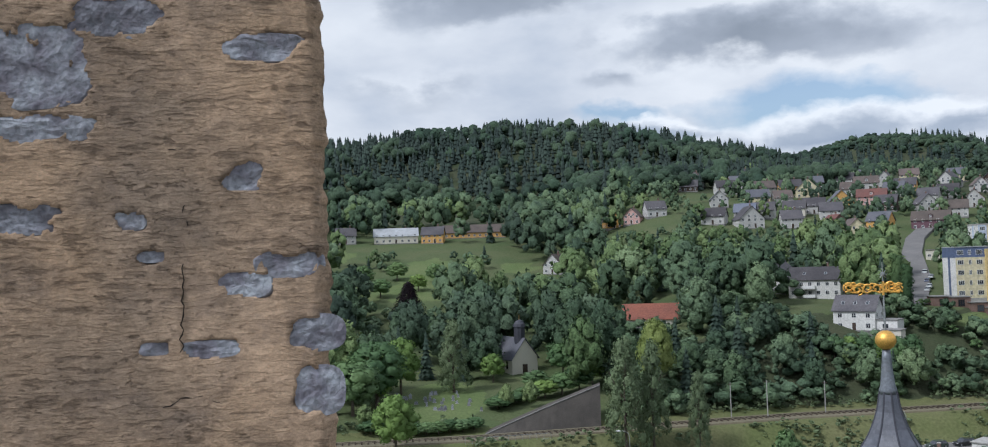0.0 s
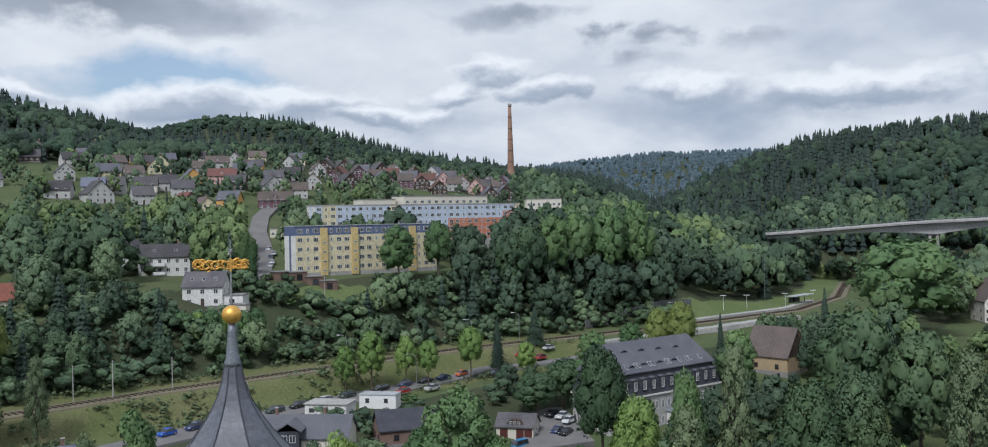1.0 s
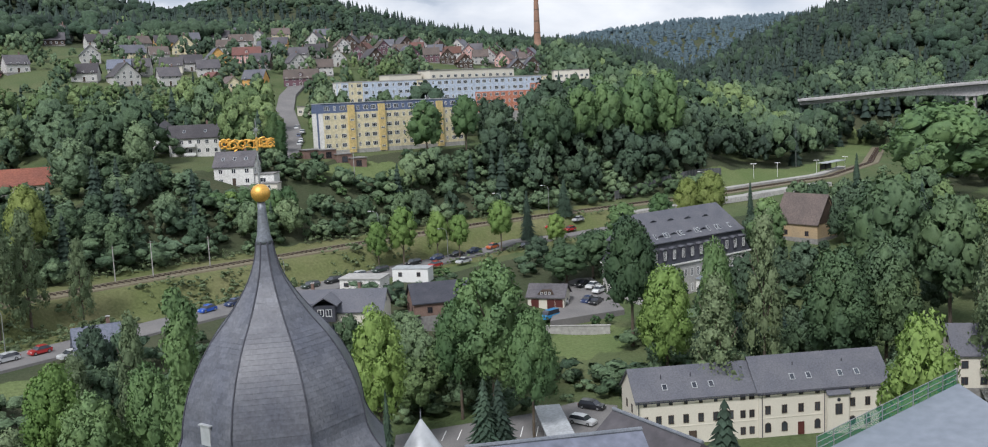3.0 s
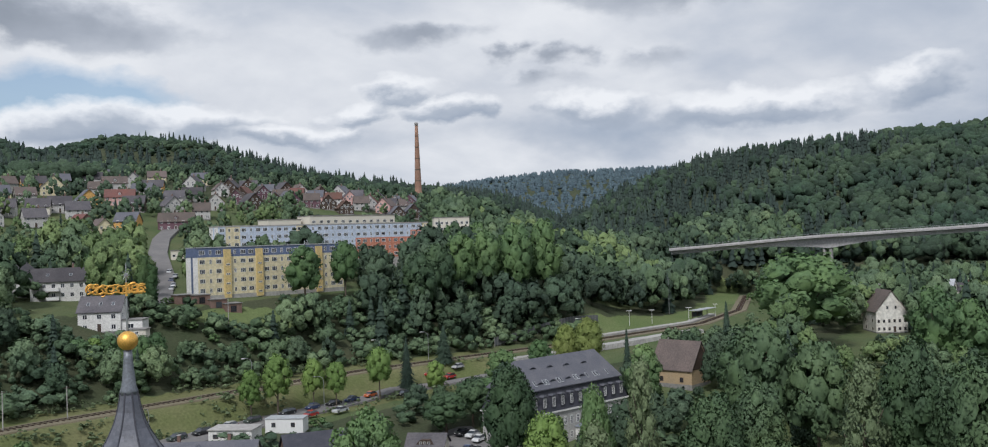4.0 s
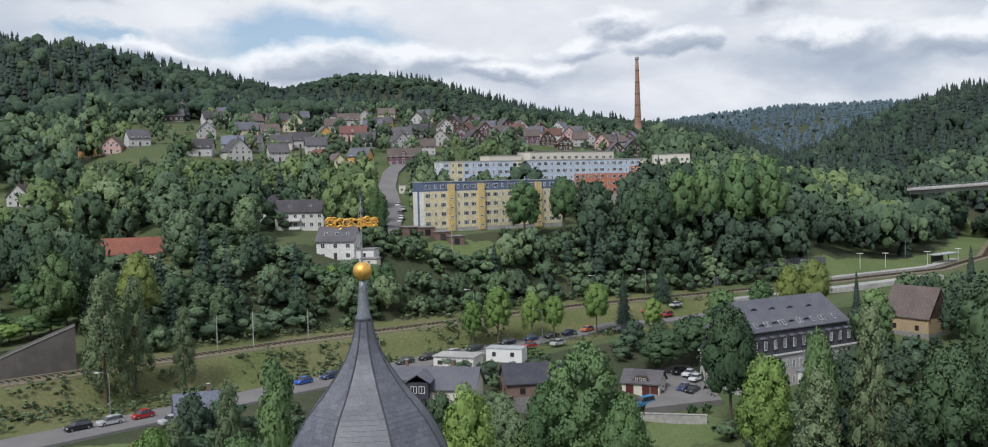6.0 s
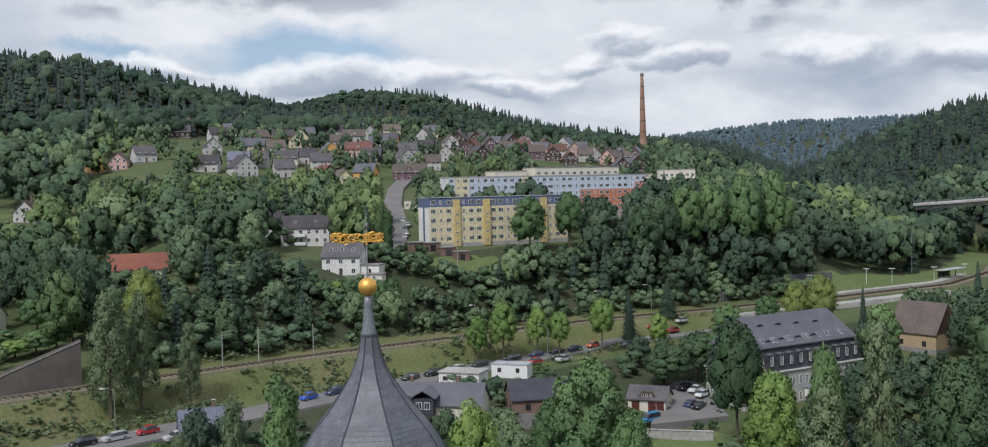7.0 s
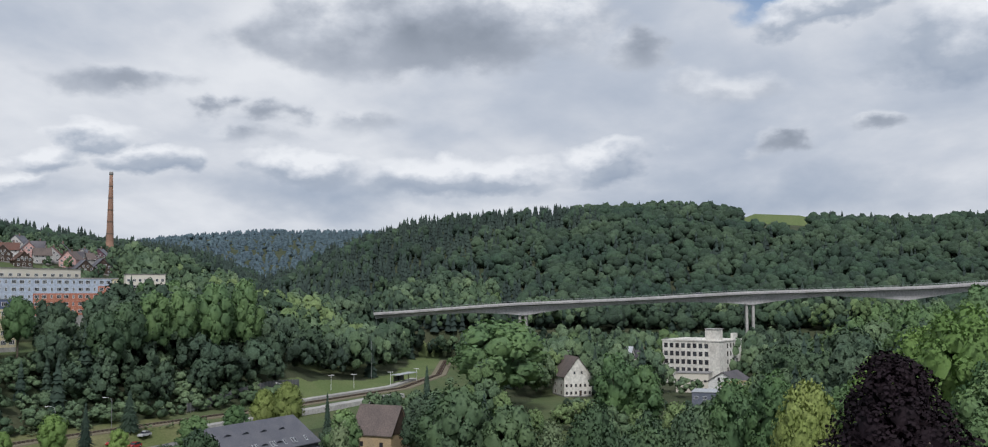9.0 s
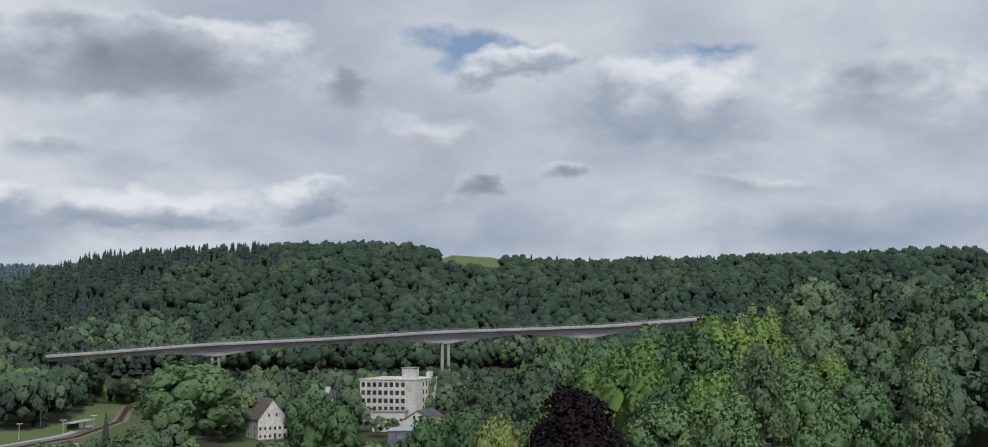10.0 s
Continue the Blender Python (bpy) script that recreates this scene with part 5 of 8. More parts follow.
def tower_wall():
    """A pier of the tower's parapet: rough plaster with stones that show through, its free edge ragged."""
    ob = thing("wall_1", pose(-0.36, 1.24, 40.6, 0, 0, 12), "weathered ochre plaster wall with grey field stones showing through", "wall", kind="structure")
    # local: x to the right up to the free edge at 0, y into the wall, z up
    xs = np.concatenate([np.linspace(-1.0, -0.53, 30, endpoint=False), np.linspace(-0.53, 0, 140)])
    zs = np.concatenate([np.linspace(-0.25, 1.1, 40, endpoint=False), np.linspace(1.1, 1.9, 200, endpoint=False), np.linspace(1.9, 2.4, 20)])
    nx, nz = len(xs), len(zs)

    def hole(x, z):
        deep = 0.0
        for sx, sz, w, h in STONES:
            if abs(x - sx) < w and abs(z - sz) < h:
                u, v = (x - sx) / (w * 0.47), (z - sz) / (h * 0.47)
                edge = (abs(u) ** 4 + abs(v) ** 4) ** 0.25 + 0.55 * noise.noise((x * 28, z * 40, sx * 9)) + 0.2 * noise.noise((x * 130, z * 130, 4.4))
                deep = max(deep, min(1.0, max(0.0, (1.0 - edge) / 0.12)))
        return deep
    verts, quads = [], []
    for j in range(nz):
        z = zs[j]
        edge = -0.016 + 0.012 * noise.noise((3.1, 0, z * 5)) + 0.013 * noise.noise((9.2, 0, z * 14)) + 0.006 * noise.noise((1.2, 0, z * 60)) - 0.02 * (z - 1.3)
        for i in range(nx):
            near = max(0.0, 1 + xs[i] / 0.28)
            x = xs[i] + edge * near
            d = 0.004 * noise.noise((x * 7, z * 9, 0.3)) + 0.0012 * noise.noise((x * 30, z * 45, 5.3)) + 0.0008 * noise.noise((x * 70, z * 120, 2.2))
            d += 0.03 * max(0.0, 1 + xs[i] / 0.025) ** 2 + 0.012 * hole(x, z)
            verts.append((x, d, z))
    for j in range(nz - 1):
        for i in range(nx - 1):
            a = j * nx + i
            quads.append((a, a + 1, a + nx + 1, a + nx))
    base = len(verts)
    for j in range(nz):  # the reveal, going back from the ragged edge
        fx, fy, fz = verts[j * nx + nx - 1]
        for k, dy in enumerate((0.06, 0.3, 0.62)):
            verts.append((fx - 0.006 + 0.008 * noise.noise((k, fz * 12, 7)), fy + dy, fz))
    for j in range(nz - 1):
        for k in range(3):
            a = j * nx + nx - 1 if k == 0 else base + j * 3 + k - 1
            b = (j + 1) * nx + nx - 1 if k == 0 else base + (j + 1) * 3 + k - 1
            quads.append((a, base + j * 3 + k, base + (j + 1) * 3 + k, b))
    face_ = joined("plaster_face", verts, quads, [M["plaster"]], smooth=True)
    face_.parent = ob
    part("wall_core", boxes((-1.0, -0.12, 0.05, 0.6, -0.25, 2.4)), M["sandstone"], ob)
    g = random.Random(4)
    for x, z, w, h in STONES:
        bm = bmesh.new()
        n, rings = 22, 5
        grid = []
        for q in range(rings + 1):
            row = []
            for i in range(n):
                a, k = 2 * math.pi * i / n, q / rings * (0.78 if x > -0.06 else 1.0)
                px, pz = math.copysign(abs(math.cos(a)) ** 0.7, math.cos(a)) * w * 0.7 * k, math.copysign(abs(math.sin(a)) ** 0.7, math.sin(a)) * h * 0.7 * k
                py = 0.0025 + 0.004 * noise.noise((px * 30 + x * 50, pz * 45, z * 9)) + 0.002 * noise.noise((px * 120, pz * 150 + x * 9, 1.5)) + 0.01 * max(0.0, k - 0.8) / 0.2
                row.append(bm.verts.new((px, py, pz)))
            grid.append(row)
        for p, q in zip(grid, grid[1:]):
            for i in range(n):
                j = (i + 1) % n
                bm.faces.new((p[i], p[j], q[j], q[i]))
        bmesh.ops.remove_doubles(bm, verts=bm.verts, dist=0.0002)
        bmesh.ops.recalc_face_normals(bm, faces=bm.faces)
        part("stone", bm, M["stone"], ob, at=Matrix.Translation((x, 0, z)))
    # cracks, laid on as thin dark-brown tubes
    dark = material("crack_dark_brown", (0.03, 0.023, 0.018), 1.0)
    for pts in (((-0.208, 1.577), (-0.216, 1.508), (-0.214, 1.470)), ((-0.218, 1.42), (-0.222, 1.386), (-0.22, 1.34), (-0.226, 1.291)), ((-0.261, 1.216), (-0.227, 1.238), (-0.19, 1.236), (-0.161, 1.223), (-0.149, 1.205), (-0.132, 1.207)), ((-0.237, 1.578), (-0.208, 1.579), (-0.149, 1.577), (-0.141, 1.557))):
        bm = bmesh.new()
        line = []
        for (ax, az_), (bx, bz) in zip(pts, pts[1:]):
            for k in range(7):
                x, z = ax + (bx - ax) * k / 7, az_ + (bz - az_) * k / 7
                line.append((x + 0.009 * noise.noise((x * 40, z * 70, 3.3)), -0.0005 + 0.002 * noise.noise((x * 9, z * 90, 1)), z + 0.006 * noise.noise((x * 70, z * 40, 8.3))))
        tube(bm, line, [0.0007 + 0.0012 * abs(noise.noise((i * 0.7, 0, 2.1))) for i in range(len(line))], 5)
        part("crack", bm, dark, ob)


tower_wall()

# ---- the castle's turret with its slate dome ----
DOME = (9.77, 27.31)
PROFILE = [(0.14, 38.85), (0.21, 38.10), (0.31, 37.5), (0.47, 37.02), (0.78, 36.44), (1.15, 35.89), (1.57, 35.36), (1.95, 34.74), (2.23, 34.14), (2.50, 33.13), (2.58, 32.6), (2.70, 32.3), (2.85, 32.05), (3.1, 31.70)]


def turret():
    ob = thing("castle_turret", pose(*DOME, 0, 0, 0, 20.8), "octagonal castle turret with grey slate dome and gilded weathervane", "tower")
    zs = [p[1] for p in PROFILE][::-1]
    rr = [p[0] for p in PROFILE][::-1]

    zz, slope = np.array(zs), np.gradient(rr, zs)

    def rad(z):
        """The profile as a smooth curve through its points."""
        i = int(np.clip(np.searchsorted(zz, z) - 1, 0, len(zz) - 2))
        h = zz[i + 1] - zz[i]
        t = min(1.0, max(0.0, (z - zz[i]) / h))
        return float((1 + 2 * t) * (1 - t) ** 2 * rr[i] + t * (1 - t) ** 2 * h * slope[i] + t * t * (3 - 2 * t) * rr[i + 1] + t * t * (t - 1) * h * slope[i + 1])
    k = 1 / math.cos(math.pi / 8)
    bm = bmesh.new()
    lathe(bm, [((rad(z) - 0.05) * 1.03, z) for z in np.linspace(31.68, 38.15, 60)], 8, turn=math.pi / 8)
    part("roof_boarding", bm, M["slate_roof"], ob)
    # slates, course by course on each of the eight sides
    slate = boxes((-0.5, 0.5, -0.012, 0.0, -0.5, 0.55))
    verts = np.array([v.co[:] for v in slate.verts])
    quads = np.array([[v.index for v in f.verts] for f in slate.faces]) if slate.verts.index_update() is None else None
    shared = mesh_of("slate", slate, M["slate"])
    near, rest_v, rest_f, base = [], [], [], 0
    g = random.Random(2)
    # arc length along the profile
    fine = np.linspace(31.72, 38.08, 800)
    fr = np.array([rad(z) for z in fine])
    arc = np.concatenate([[0], np.cumsum(np.hypot(np.diff(fine), np.diff(fr)))])
    course = 0.155
    for c in range(int(arc[-1] / course)):
        z0, z1 = np.interp((c + 0.5) * course, arc, fine), np.interp((c + 1.5) * course, arc, fine)
        r0, r1 = rad(z0), rad(z1)
        lean = math.atan2(r0 - r1, z1 - z0)
        half = r0 * 1.03 * math.tan(math.pi / 8)
        n = max(1, round(2 * half / 0.27))
        w = 2 * half / n
        for side in range(8):
            a = side * math.pi / 4
            for i in range(n + c % 2):
                u, ww = -half + (i + 0.5 - 0.5 * (c % 2)) * w, w
                if c % 2 and i in (0, n):
                    u, ww = (-half + w / 4 if i == 0 else half - w / 4), w / 2
                m = Matrix.Rotation(a - math.pi / 2, 4, "Z") @ Matrix.Translation((u, r0 * 1.0 * 1.03 * 0.985 + 0.005, z0)) @ Matrix.Rotation(lean + 0.035, 4, "X") @ Matrix.Rotation(math.pi, 4, "Z") @ Matrix.Diagonal((ww * g.uniform(0.988, 0.998), 0.6, course * 1.16 * g.uniform(0.98, 1.02), 1))
                world_a = (math.degrees(a) + 20.8) % 360
                if 225 <= world_a < 275 and 32.6 < z0 < 36.2 and len(near) < 300:
                    near.append(m)
                else:
                    h = np.c_[verts, np.ones(len(verts))] @ np.array(m).T
                    rest_v.append(h[:, :3])
                    rest_f.append(quads + base)
                    base += len(verts)
    rest = joined("slate_covering", np.concatenate(rest_v), np.concatenate(rest_f), [M["slate"]])
    rest.parent = ob
    tagged(rest, kind="stuff")
    for m in near:
        part("slate", shared, None, ob, at=m)
    # hips along the eight corners
    for side in range(8):
        a = side * math.pi / 4 + math.pi / 8
        bm = bmesh.new()
        tube(bm, [(rad(z) * k * 1.02 * math.cos(a), rad(z) * k * 1.02 * math.sin(a), z) for z in np.linspace(31.72, 38.05, 40)], 0.028, 6)
        part("hip", bm, M["slate_dark"], ob)
    bm = bmesh.new()
    lathe(bm, [(0.25, 37.98), (0.24, 38.1), (0.2, 38.2), (0.155, 38.6), (0.125, 38.95), (0.11, 39.2)], 16, smooth=True)
    part("spire_cap", bm, M["lead"], ob, "grey lead cap of the spire")
    bm = bmesh.new()
    lathe(bm, [(0.28 * math.sin(t) + 0.001, 39.46 - 0.27 * math.cos(t)) for t in np.linspace(0.05, math.pi - 0.05, 14)], 24, smooth=True)
    part("ball", bm, M["gold"], ob, "gilded ball")
    bm = bmesh.new()
    tube(bm, [(0, 0, 39.7), (0, 0, 40.6), (0, 0, 41.62)], [0.035, 0.024, 0.01], 8)
    part("rod", bm, M["steel"], ob)
    bm = bmesh.new()
    for i in range(8):
        a = i * math.pi / 4
        tube(bm, [(0, 0, 41.28), (0.16 * math.cos(a), 0, 41.28 + 0.16 * math.sin(a))], [0.014, 0.004], 5)
    lathe(bm, [(0.02, 41.22), (0.06, 41.25), (0.06, 41.31), (0.02, 41.34)], 10)
    star = part("star", bm, M["steel"], ob)
    # the vane: scrolls cut from sheet
    vane = part("weathervane", boxes((-0.03, 0.03, -0.03, 0.03, 40.7, 41.08)), M["gold"], ob, "gilded openwork weathervane of scrolls")
    vane.matrix_basis = pose(0, 0, 0, 0, 0, -39.8)
    for cx, cz, rad_, turns, flip in ((-0.9, 40.93, 0.15, 1.6, 1), (-0.66, 40.86, 0.16, 1.5, -1), (-0.4, 40.9, 0.14, 1.2, 1), (-0.18, 40.9, 0.13, 1.0, -1), (0.2, 40.95, 0.16, 1.7, 1), (0.38, 40.86, 0.13, 1.4, -1), (-0.78, 40.98, 0.09, 1.2, -1), (0.05, 40.9, 0.12, 1.3, -1)):
        bm = bmesh.new()
        pts = []
        for t in np.linspace(0, 1, 20):
            a = flip * (t * turns * 2 * math.pi) + cx * 7
            pts.append((cx + rad_ * (0.25 + 0.75 * t) * math.cos(a), 0, cz + rad_ * (0.25 + 0.75 * t) * math.sin(a)))
        tube(bm, pts, [0.02 + 0.016 * math.sin(math.pi * t) for t in np.linspace(0, 1, 20)], 6)
        part("scroll", bm, M["gold"], vane)
    for z in (40.8, 41.0):
        bm = bmesh.new()
        tube(bm, [(-1.0 + 0.1 * i, 0, z + 0.03 * math.sin(i * 1.9)) for i in range(16)], 0.026, 6)
        part("bar", bm, M["gold"], vane)
    # hatch, drip edge, shaft
    bm = boxes((-0.2, 0.2, -0.05, 0.06, -0.4, 0.4), (-0.24, 0.24, -0.08, 0.06, 0.38, 0.42))
    a = math.radians(-180)
    part("hatch", bm, M["metal_pale"], ob, "pale sheet-metal roof hatch", at=Matrix.Translation((2.56 * math.cos(a), 2.56 * math.sin(a), 32.85)) @ Matrix.Rotation(a + math.pi / 2, 4, "Z"))
    bm = bmesh.new()
    lathe(bm, [(3.1, 31.6), (3.2, 31.66), (3.16, 31.74), (3.05, 31.74)], 8, turn=math.pi / 8)
    part("eaves", bm, M["lead"], ob)
    bm = bmesh.new()
    lathe(bm, [(2.75, ground_z(*DOME) - 0.5), (2.75, 31.6)], 8, turn=math.pi / 8)
    part("wall", bm, M["wall_cream"], ob)


turret()


def tower_body():
    """The old keep that the camera stands on: shaft, platform and a low sill."""
    ob = thing("castle_keep", pose(-0.36, 1.24, 0, 0, 0, 12), "old castle keep of ochre rubble masonry with an open platform", "tower")
    g = ground_z(0, 0)
    part("shaft", boxes((-3.2, 3.8, -5.2, 0.6, g - 1, 40.2)), M["sandstone"], ob)
    part("platform", boxes((-3.2, 3.8, -5.2, 0.6, 40.2, 40.35)), M["concrete"], ob)
    part("sill", boxes((-0.1, 3.8, 0.3, 0.6, 40.35, 40.42)), M["sandstone"], ob)
    part("parapet", boxes((-3.2, -1.0, 0.0, 0.6, 40.35, 43.0)), M["sandstone"], ob)
    part("parapet", boxes((-3.2, -2.6, -5.2, 0.0, 40.35, 41.2)), M["sandstone"], ob)
    part("parapet", boxes((-2.6, 3.8, -5.2, -4.6, 40.35, 41.2)), M["sandstone"], ob)
    part("parapet", boxes((3.5, 3.8, -4.6, 0.3, 40.35, 40.42)), M["sandstone"], ob)


tower_body()

# ---- building blocks of houses ----
WINDOWS = {}


def window_meshes(w, h, arched=False, dark=False):
    key = (round(w, 2), round(h, 2), arched, dark)
    if key not in WINDOWS:
        t = min(0.09, w * 0.11)
        bm = bmesh.new()
        if arched:
            n = 8
            outer = [(-w / 2, 0), (w / 2, 0)] + [(w / 2 * math.cos(a), h - w / 2 + w / 2 * math.sin(a)) for a in np.linspace(0, math.pi, n)]
            inner = [(-w / 2 + t, t), (w / 2 - t, t)] + [((w / 2 - t) * math.cos(a), h - w / 2 + (w / 2 - t) * math.sin(a)) for a in np.linspace(0, math.pi, n)]
            for i in range(len(outer)):
                j = (i + 1) % len(outer)
                bm.faces.new([bm.verts.new((p[0], -0.07, p[1])) for p in (outer[i], outer[j], inner[j], inner[i])])
                bm.faces.new([bm.verts.new(p) for p in ((outer[i][0], -0.07, outer[i][1]), (outer[i][0], 0.03, outer[i][1]), (outer[j][0], 0.03, outer[j][1]), (outer[j][0], -0.07, outer[j][1]))])
                bm.faces.new([bm.verts.new(p) for p in ((inner[i][0], -0.07, inner[i][1]), (inner[j][0], -0.07, inner[j][1]), (inner[j][0], 0.0, inner[j][1]), (inner[i][0], 0.0, inner[i][1]))])
        else:
            # one welded lattice of frame and mullions
            n = 1 if w <= 0.7 else 2 if w < 1.7 else 3
            cuts = [-w / 2, -w / 2 + t]
            for i in range(1, n):
                x = -w / 2 + w * i / n
                cuts += [x - t * 0.4, x + t * 0.4]
            cuts += [w / 2 - t, w / 2]
            rows = [0, t, h - t, h]
            grid = {}
            for i, x in enumerate(cuts):
                for j, z in enumerate(rows):
                    grid[i, j] = (bm.verts.new((x, -0.07, z)), bm.verts.new((x, 0.03, z)))
            solid = {(i, j) for i in range(len(cuts) - 1) for j in range(3) if j != 1 or i % 2 == 0}
            for i, j in sorted(solid):
                a, b, c, d = grid[i, j], grid[i + 1, j], grid[i + 1, j + 1], grid[i, j + 1]
                bm.faces.new((a[0], b[0], c[0], d[0]))
                for (di, dj), (p, q) in (((0, -1), (b, a)), ((1, 0), (c, b)), ((0, 1), (d, c)), ((-1, 0), (a, d))):
                    if (i + di, j + dj) not in solid:
                        bm.faces.new((p[0], q[0], q[1], p[1]))
        bmesh.ops.remove_doubles(bm, verts=bm.verts, dist=0.0005)
        frame_me = mesh_of("window", bm, M["timber"] if dark else M["paint_white"])
        bm = bmesh.new()
        if arched:
            prism(bm, [(-w / 2 + t, t), (w / 2 - t, t)] + [((w / 2 - t) * math.cos(a), h - w / 2 + (w / 2 - t) * math.sin(a)) for a in np.linspace(0, math.pi, 8)], -0.02, -0.005, 1)
        else:
            box(bm, -w / 2 + t * 0.9, w / 2 - t * 0.9, -0.02, -0.006, t * 0.9, h - t * 0.9)
        WINDOWS[key] = (frame_me, mesh_of("pane", bm, M["glass"]))
    return WINDOWS[key]


def window(parent, m, w, h, arched=False, dark=False):
    """A window whose sill's middle is at m; it faces along -y."""
    f, g = window_meshes(w, h, arched, dark)
    ob = part("window", f, None, parent, at=m)
    part("pane", g, None, ob)
    return ob


def face(x, y, z, side="front"):
    return pose(x, y, z, 0, 0, {"front": 0, "left": -90, "right": 90, "back": 180}[side])


def keep_off(m, w, d):
    c = m @ Vector((0, d / 2, 0))
    KEEP_OFF.append((c.x, c.y, max(w, d) * 0.5))


def gable_roof(w, d, eave, rise, along, over=0.4, thick=0.22):
    bm = bmesh.new()
    if along == "x":
        k = rise / (d / 2)
        ring = [(-over, eave - over * k), (d / 2, eave + rise), (d + over, eave - over * k), (d + over, eave - over * k + thick), (d / 2, eave + rise + thick), (-over, eave - over * k + thick)]
        prism(bm, ring, -w / 2 - over, w / 2 + over, 0)
    else:
        k = rise / (w / 2)
        ring = [(-w / 2 - over, eave - over * k), (0, eave + rise), (w / 2 + over, eave - over * k), (w / 2 + over, eave - over * k + thick), (0, eave + rise + thick), (-w / 2 - over, eave - over * k + thick)]
        prism(bm, ring, -over, d + over, 1)
    return bm


def gable_walls(w, d, eave, rise, along, deep):
    bm = bmesh.new()
    if along == "x":
        prism(bm, [(0, -deep), (d, -deep), (d, eave), (d / 2, eave + rise), (0, eave)], -w / 2, w / 2, 0)
    else:
        prism(bm, [(-w / 2, -deep), (w / 2, -deep), (w / 2, eave), (0, eave + rise), (-w / 2, eave)], 0, d, 1)
    return bm


def chimney(parent, x, y, z, h=1.6, mat="brick"):
    c = part("chimney", boxes((x - 0.28, x + 0.28, y - 0.28, y + 0.28, z - 1.2, z + h)), M[mat], parent)
    part("chimney_cap", boxes((x - 0.36, x + 0.36, y - 0.36, y + 0.36, z + h, z + h + 0.12)), M["concrete"], c)


def house(m, w, d, eave, rise, wall, roof, label, along="x", cols=3, rows=2, win=(1.1, 1.3), side_cols=2, first=0.9, storey=2.7, chimneys=1, skylights=0, dormers=0, deep=3.0, dark=False, category="house", name="house", group="", plinth=True, over=0.4, gable_windows=True, sides=("left", "right")):
    ob = thing(name, m, label, category, group)
    keep_off(m, w, d)
    part("wall", gable_walls(w, d, eave, rise, along, deep), M[wall], ob)
    part("roof", gable_roof(w, d, eave, rise, along, over), M[roof], ob)
    if plinth:
        part("plinth", boxes((-w / 2 - 0.04, w / 2 + 0.04, -0.04, d + 0.04, -deep, 0.35)), M["concrete_dark"], ob)
    ww, wh = win
    for rw in range(rows):
        z = first + rw * storey
        for c in range(cols):
            x = -w / 2 + w * (c + 0.5) / cols
            if rw == 0 and c == cols // 2 and cols > 2 and rows > 1:
                door = part("door", boxes((x - 0.5, x + 0.5, -0.06, 0.02, 0.36, 2.35)), M["timber"], ob)
                part("door_frame", boxes((x - 0.62, x - 0.5, -0.09, 0.02, 0.36, 2.47), (x + 0.5, x + 0.62, -0.09, 0.02, 0.36, 2.47), (x - 0.5, x + 0.5, -0.09, 0.02, 2.35, 2.47)), M["paint_white"], door)
                continue
            window(ob, face(x, 0, z), ww, wh, dark=dark)
        for side in sides:
            for c in range(side_cols):
                y = d * (c + 0.5) / side_cols
                window(ob, face(-w / 2 if side == "left" else w / 2, y, z, side), ww * 0.9, wh, dark=dark)
    if gable_windows and rise > 2.2:
        if along == "x":
            for side in sides:
                window(ob, face(-w / 2 if side == "left" else w / 2, d / 2, eave + rise * 0.25, side), ww * 0.8, min(wh, rise * 0.35), dark=dark)
        else:
            for dx in (-0.5, 0.5):
                window(ob, face(dx * w * 0.26, 0, eave + rise * 0.1), ww * 0.85, min(wh, rise * 0.35), dark=dark)
    for i in range(chimneys):
        if along == "x":
            chimney(ob, w * (0.22 - 0.5 * i), d * 0.55, eave + rise * 0.95)
        else:
            chimney(ob, w * 0.06, d * (0.4 + 0.3 * i), eave + rise * 0.92)
    tilt = math.degrees(math.atan2(rise, d / 2))
    for i in range(skylights):
        x = -w / 2 + w * (i + 0.7) / (skylights + 0.4)
        q = Matrix.Translation((x, d * 0.22, eave + rise * 0.44 + 0.2)) @ pose(0, 0, 0, tilt, 0, 0)
        s = part("skylight", boxes((-0.42, 0.42, -0.6, 0.6, 0, 0.1)), M["metal_pale"], ob, at=q)
        part("pane", boxes((-0.33, 0.33, -0.5, 0.5, 0.1, 0.115)), M["glass"], s)
    for i in range(dormers):
        x = -w / 2 + w * (i + 0.5) / dormers
        bm = bmesh.new()
        z0 = eave + rise * 0.18
        prism(bm, [(-0.75, z0), (0.75, z0), (0.75, z0 + 1.35), (0, z0 + 1.9), (-0.75, z0 + 1.35)], d * 0.08, d * 0.42, 1)
        dm = part("dormer", bm, M[wall], ob, at=Matrix.Translation((x, 0, 0)))
        bm = bmesh.new()
        prism(bm, [(-0.95, z0 + 1.2), (0, z0 + 1.9), (0.95, z0 + 1.2), (0.95, z0 + 1.34), (0, z0 + 2.05), (-0.95, z0 + 1.34)], d * 0.08 - 0.2, d * 0.42, 1)
        part("dormer_roof", bm, M[roof], dm)
        window(ob, face(x, d * 0.08, z0 + 0.3), 0.9, 1.0)
    return ob


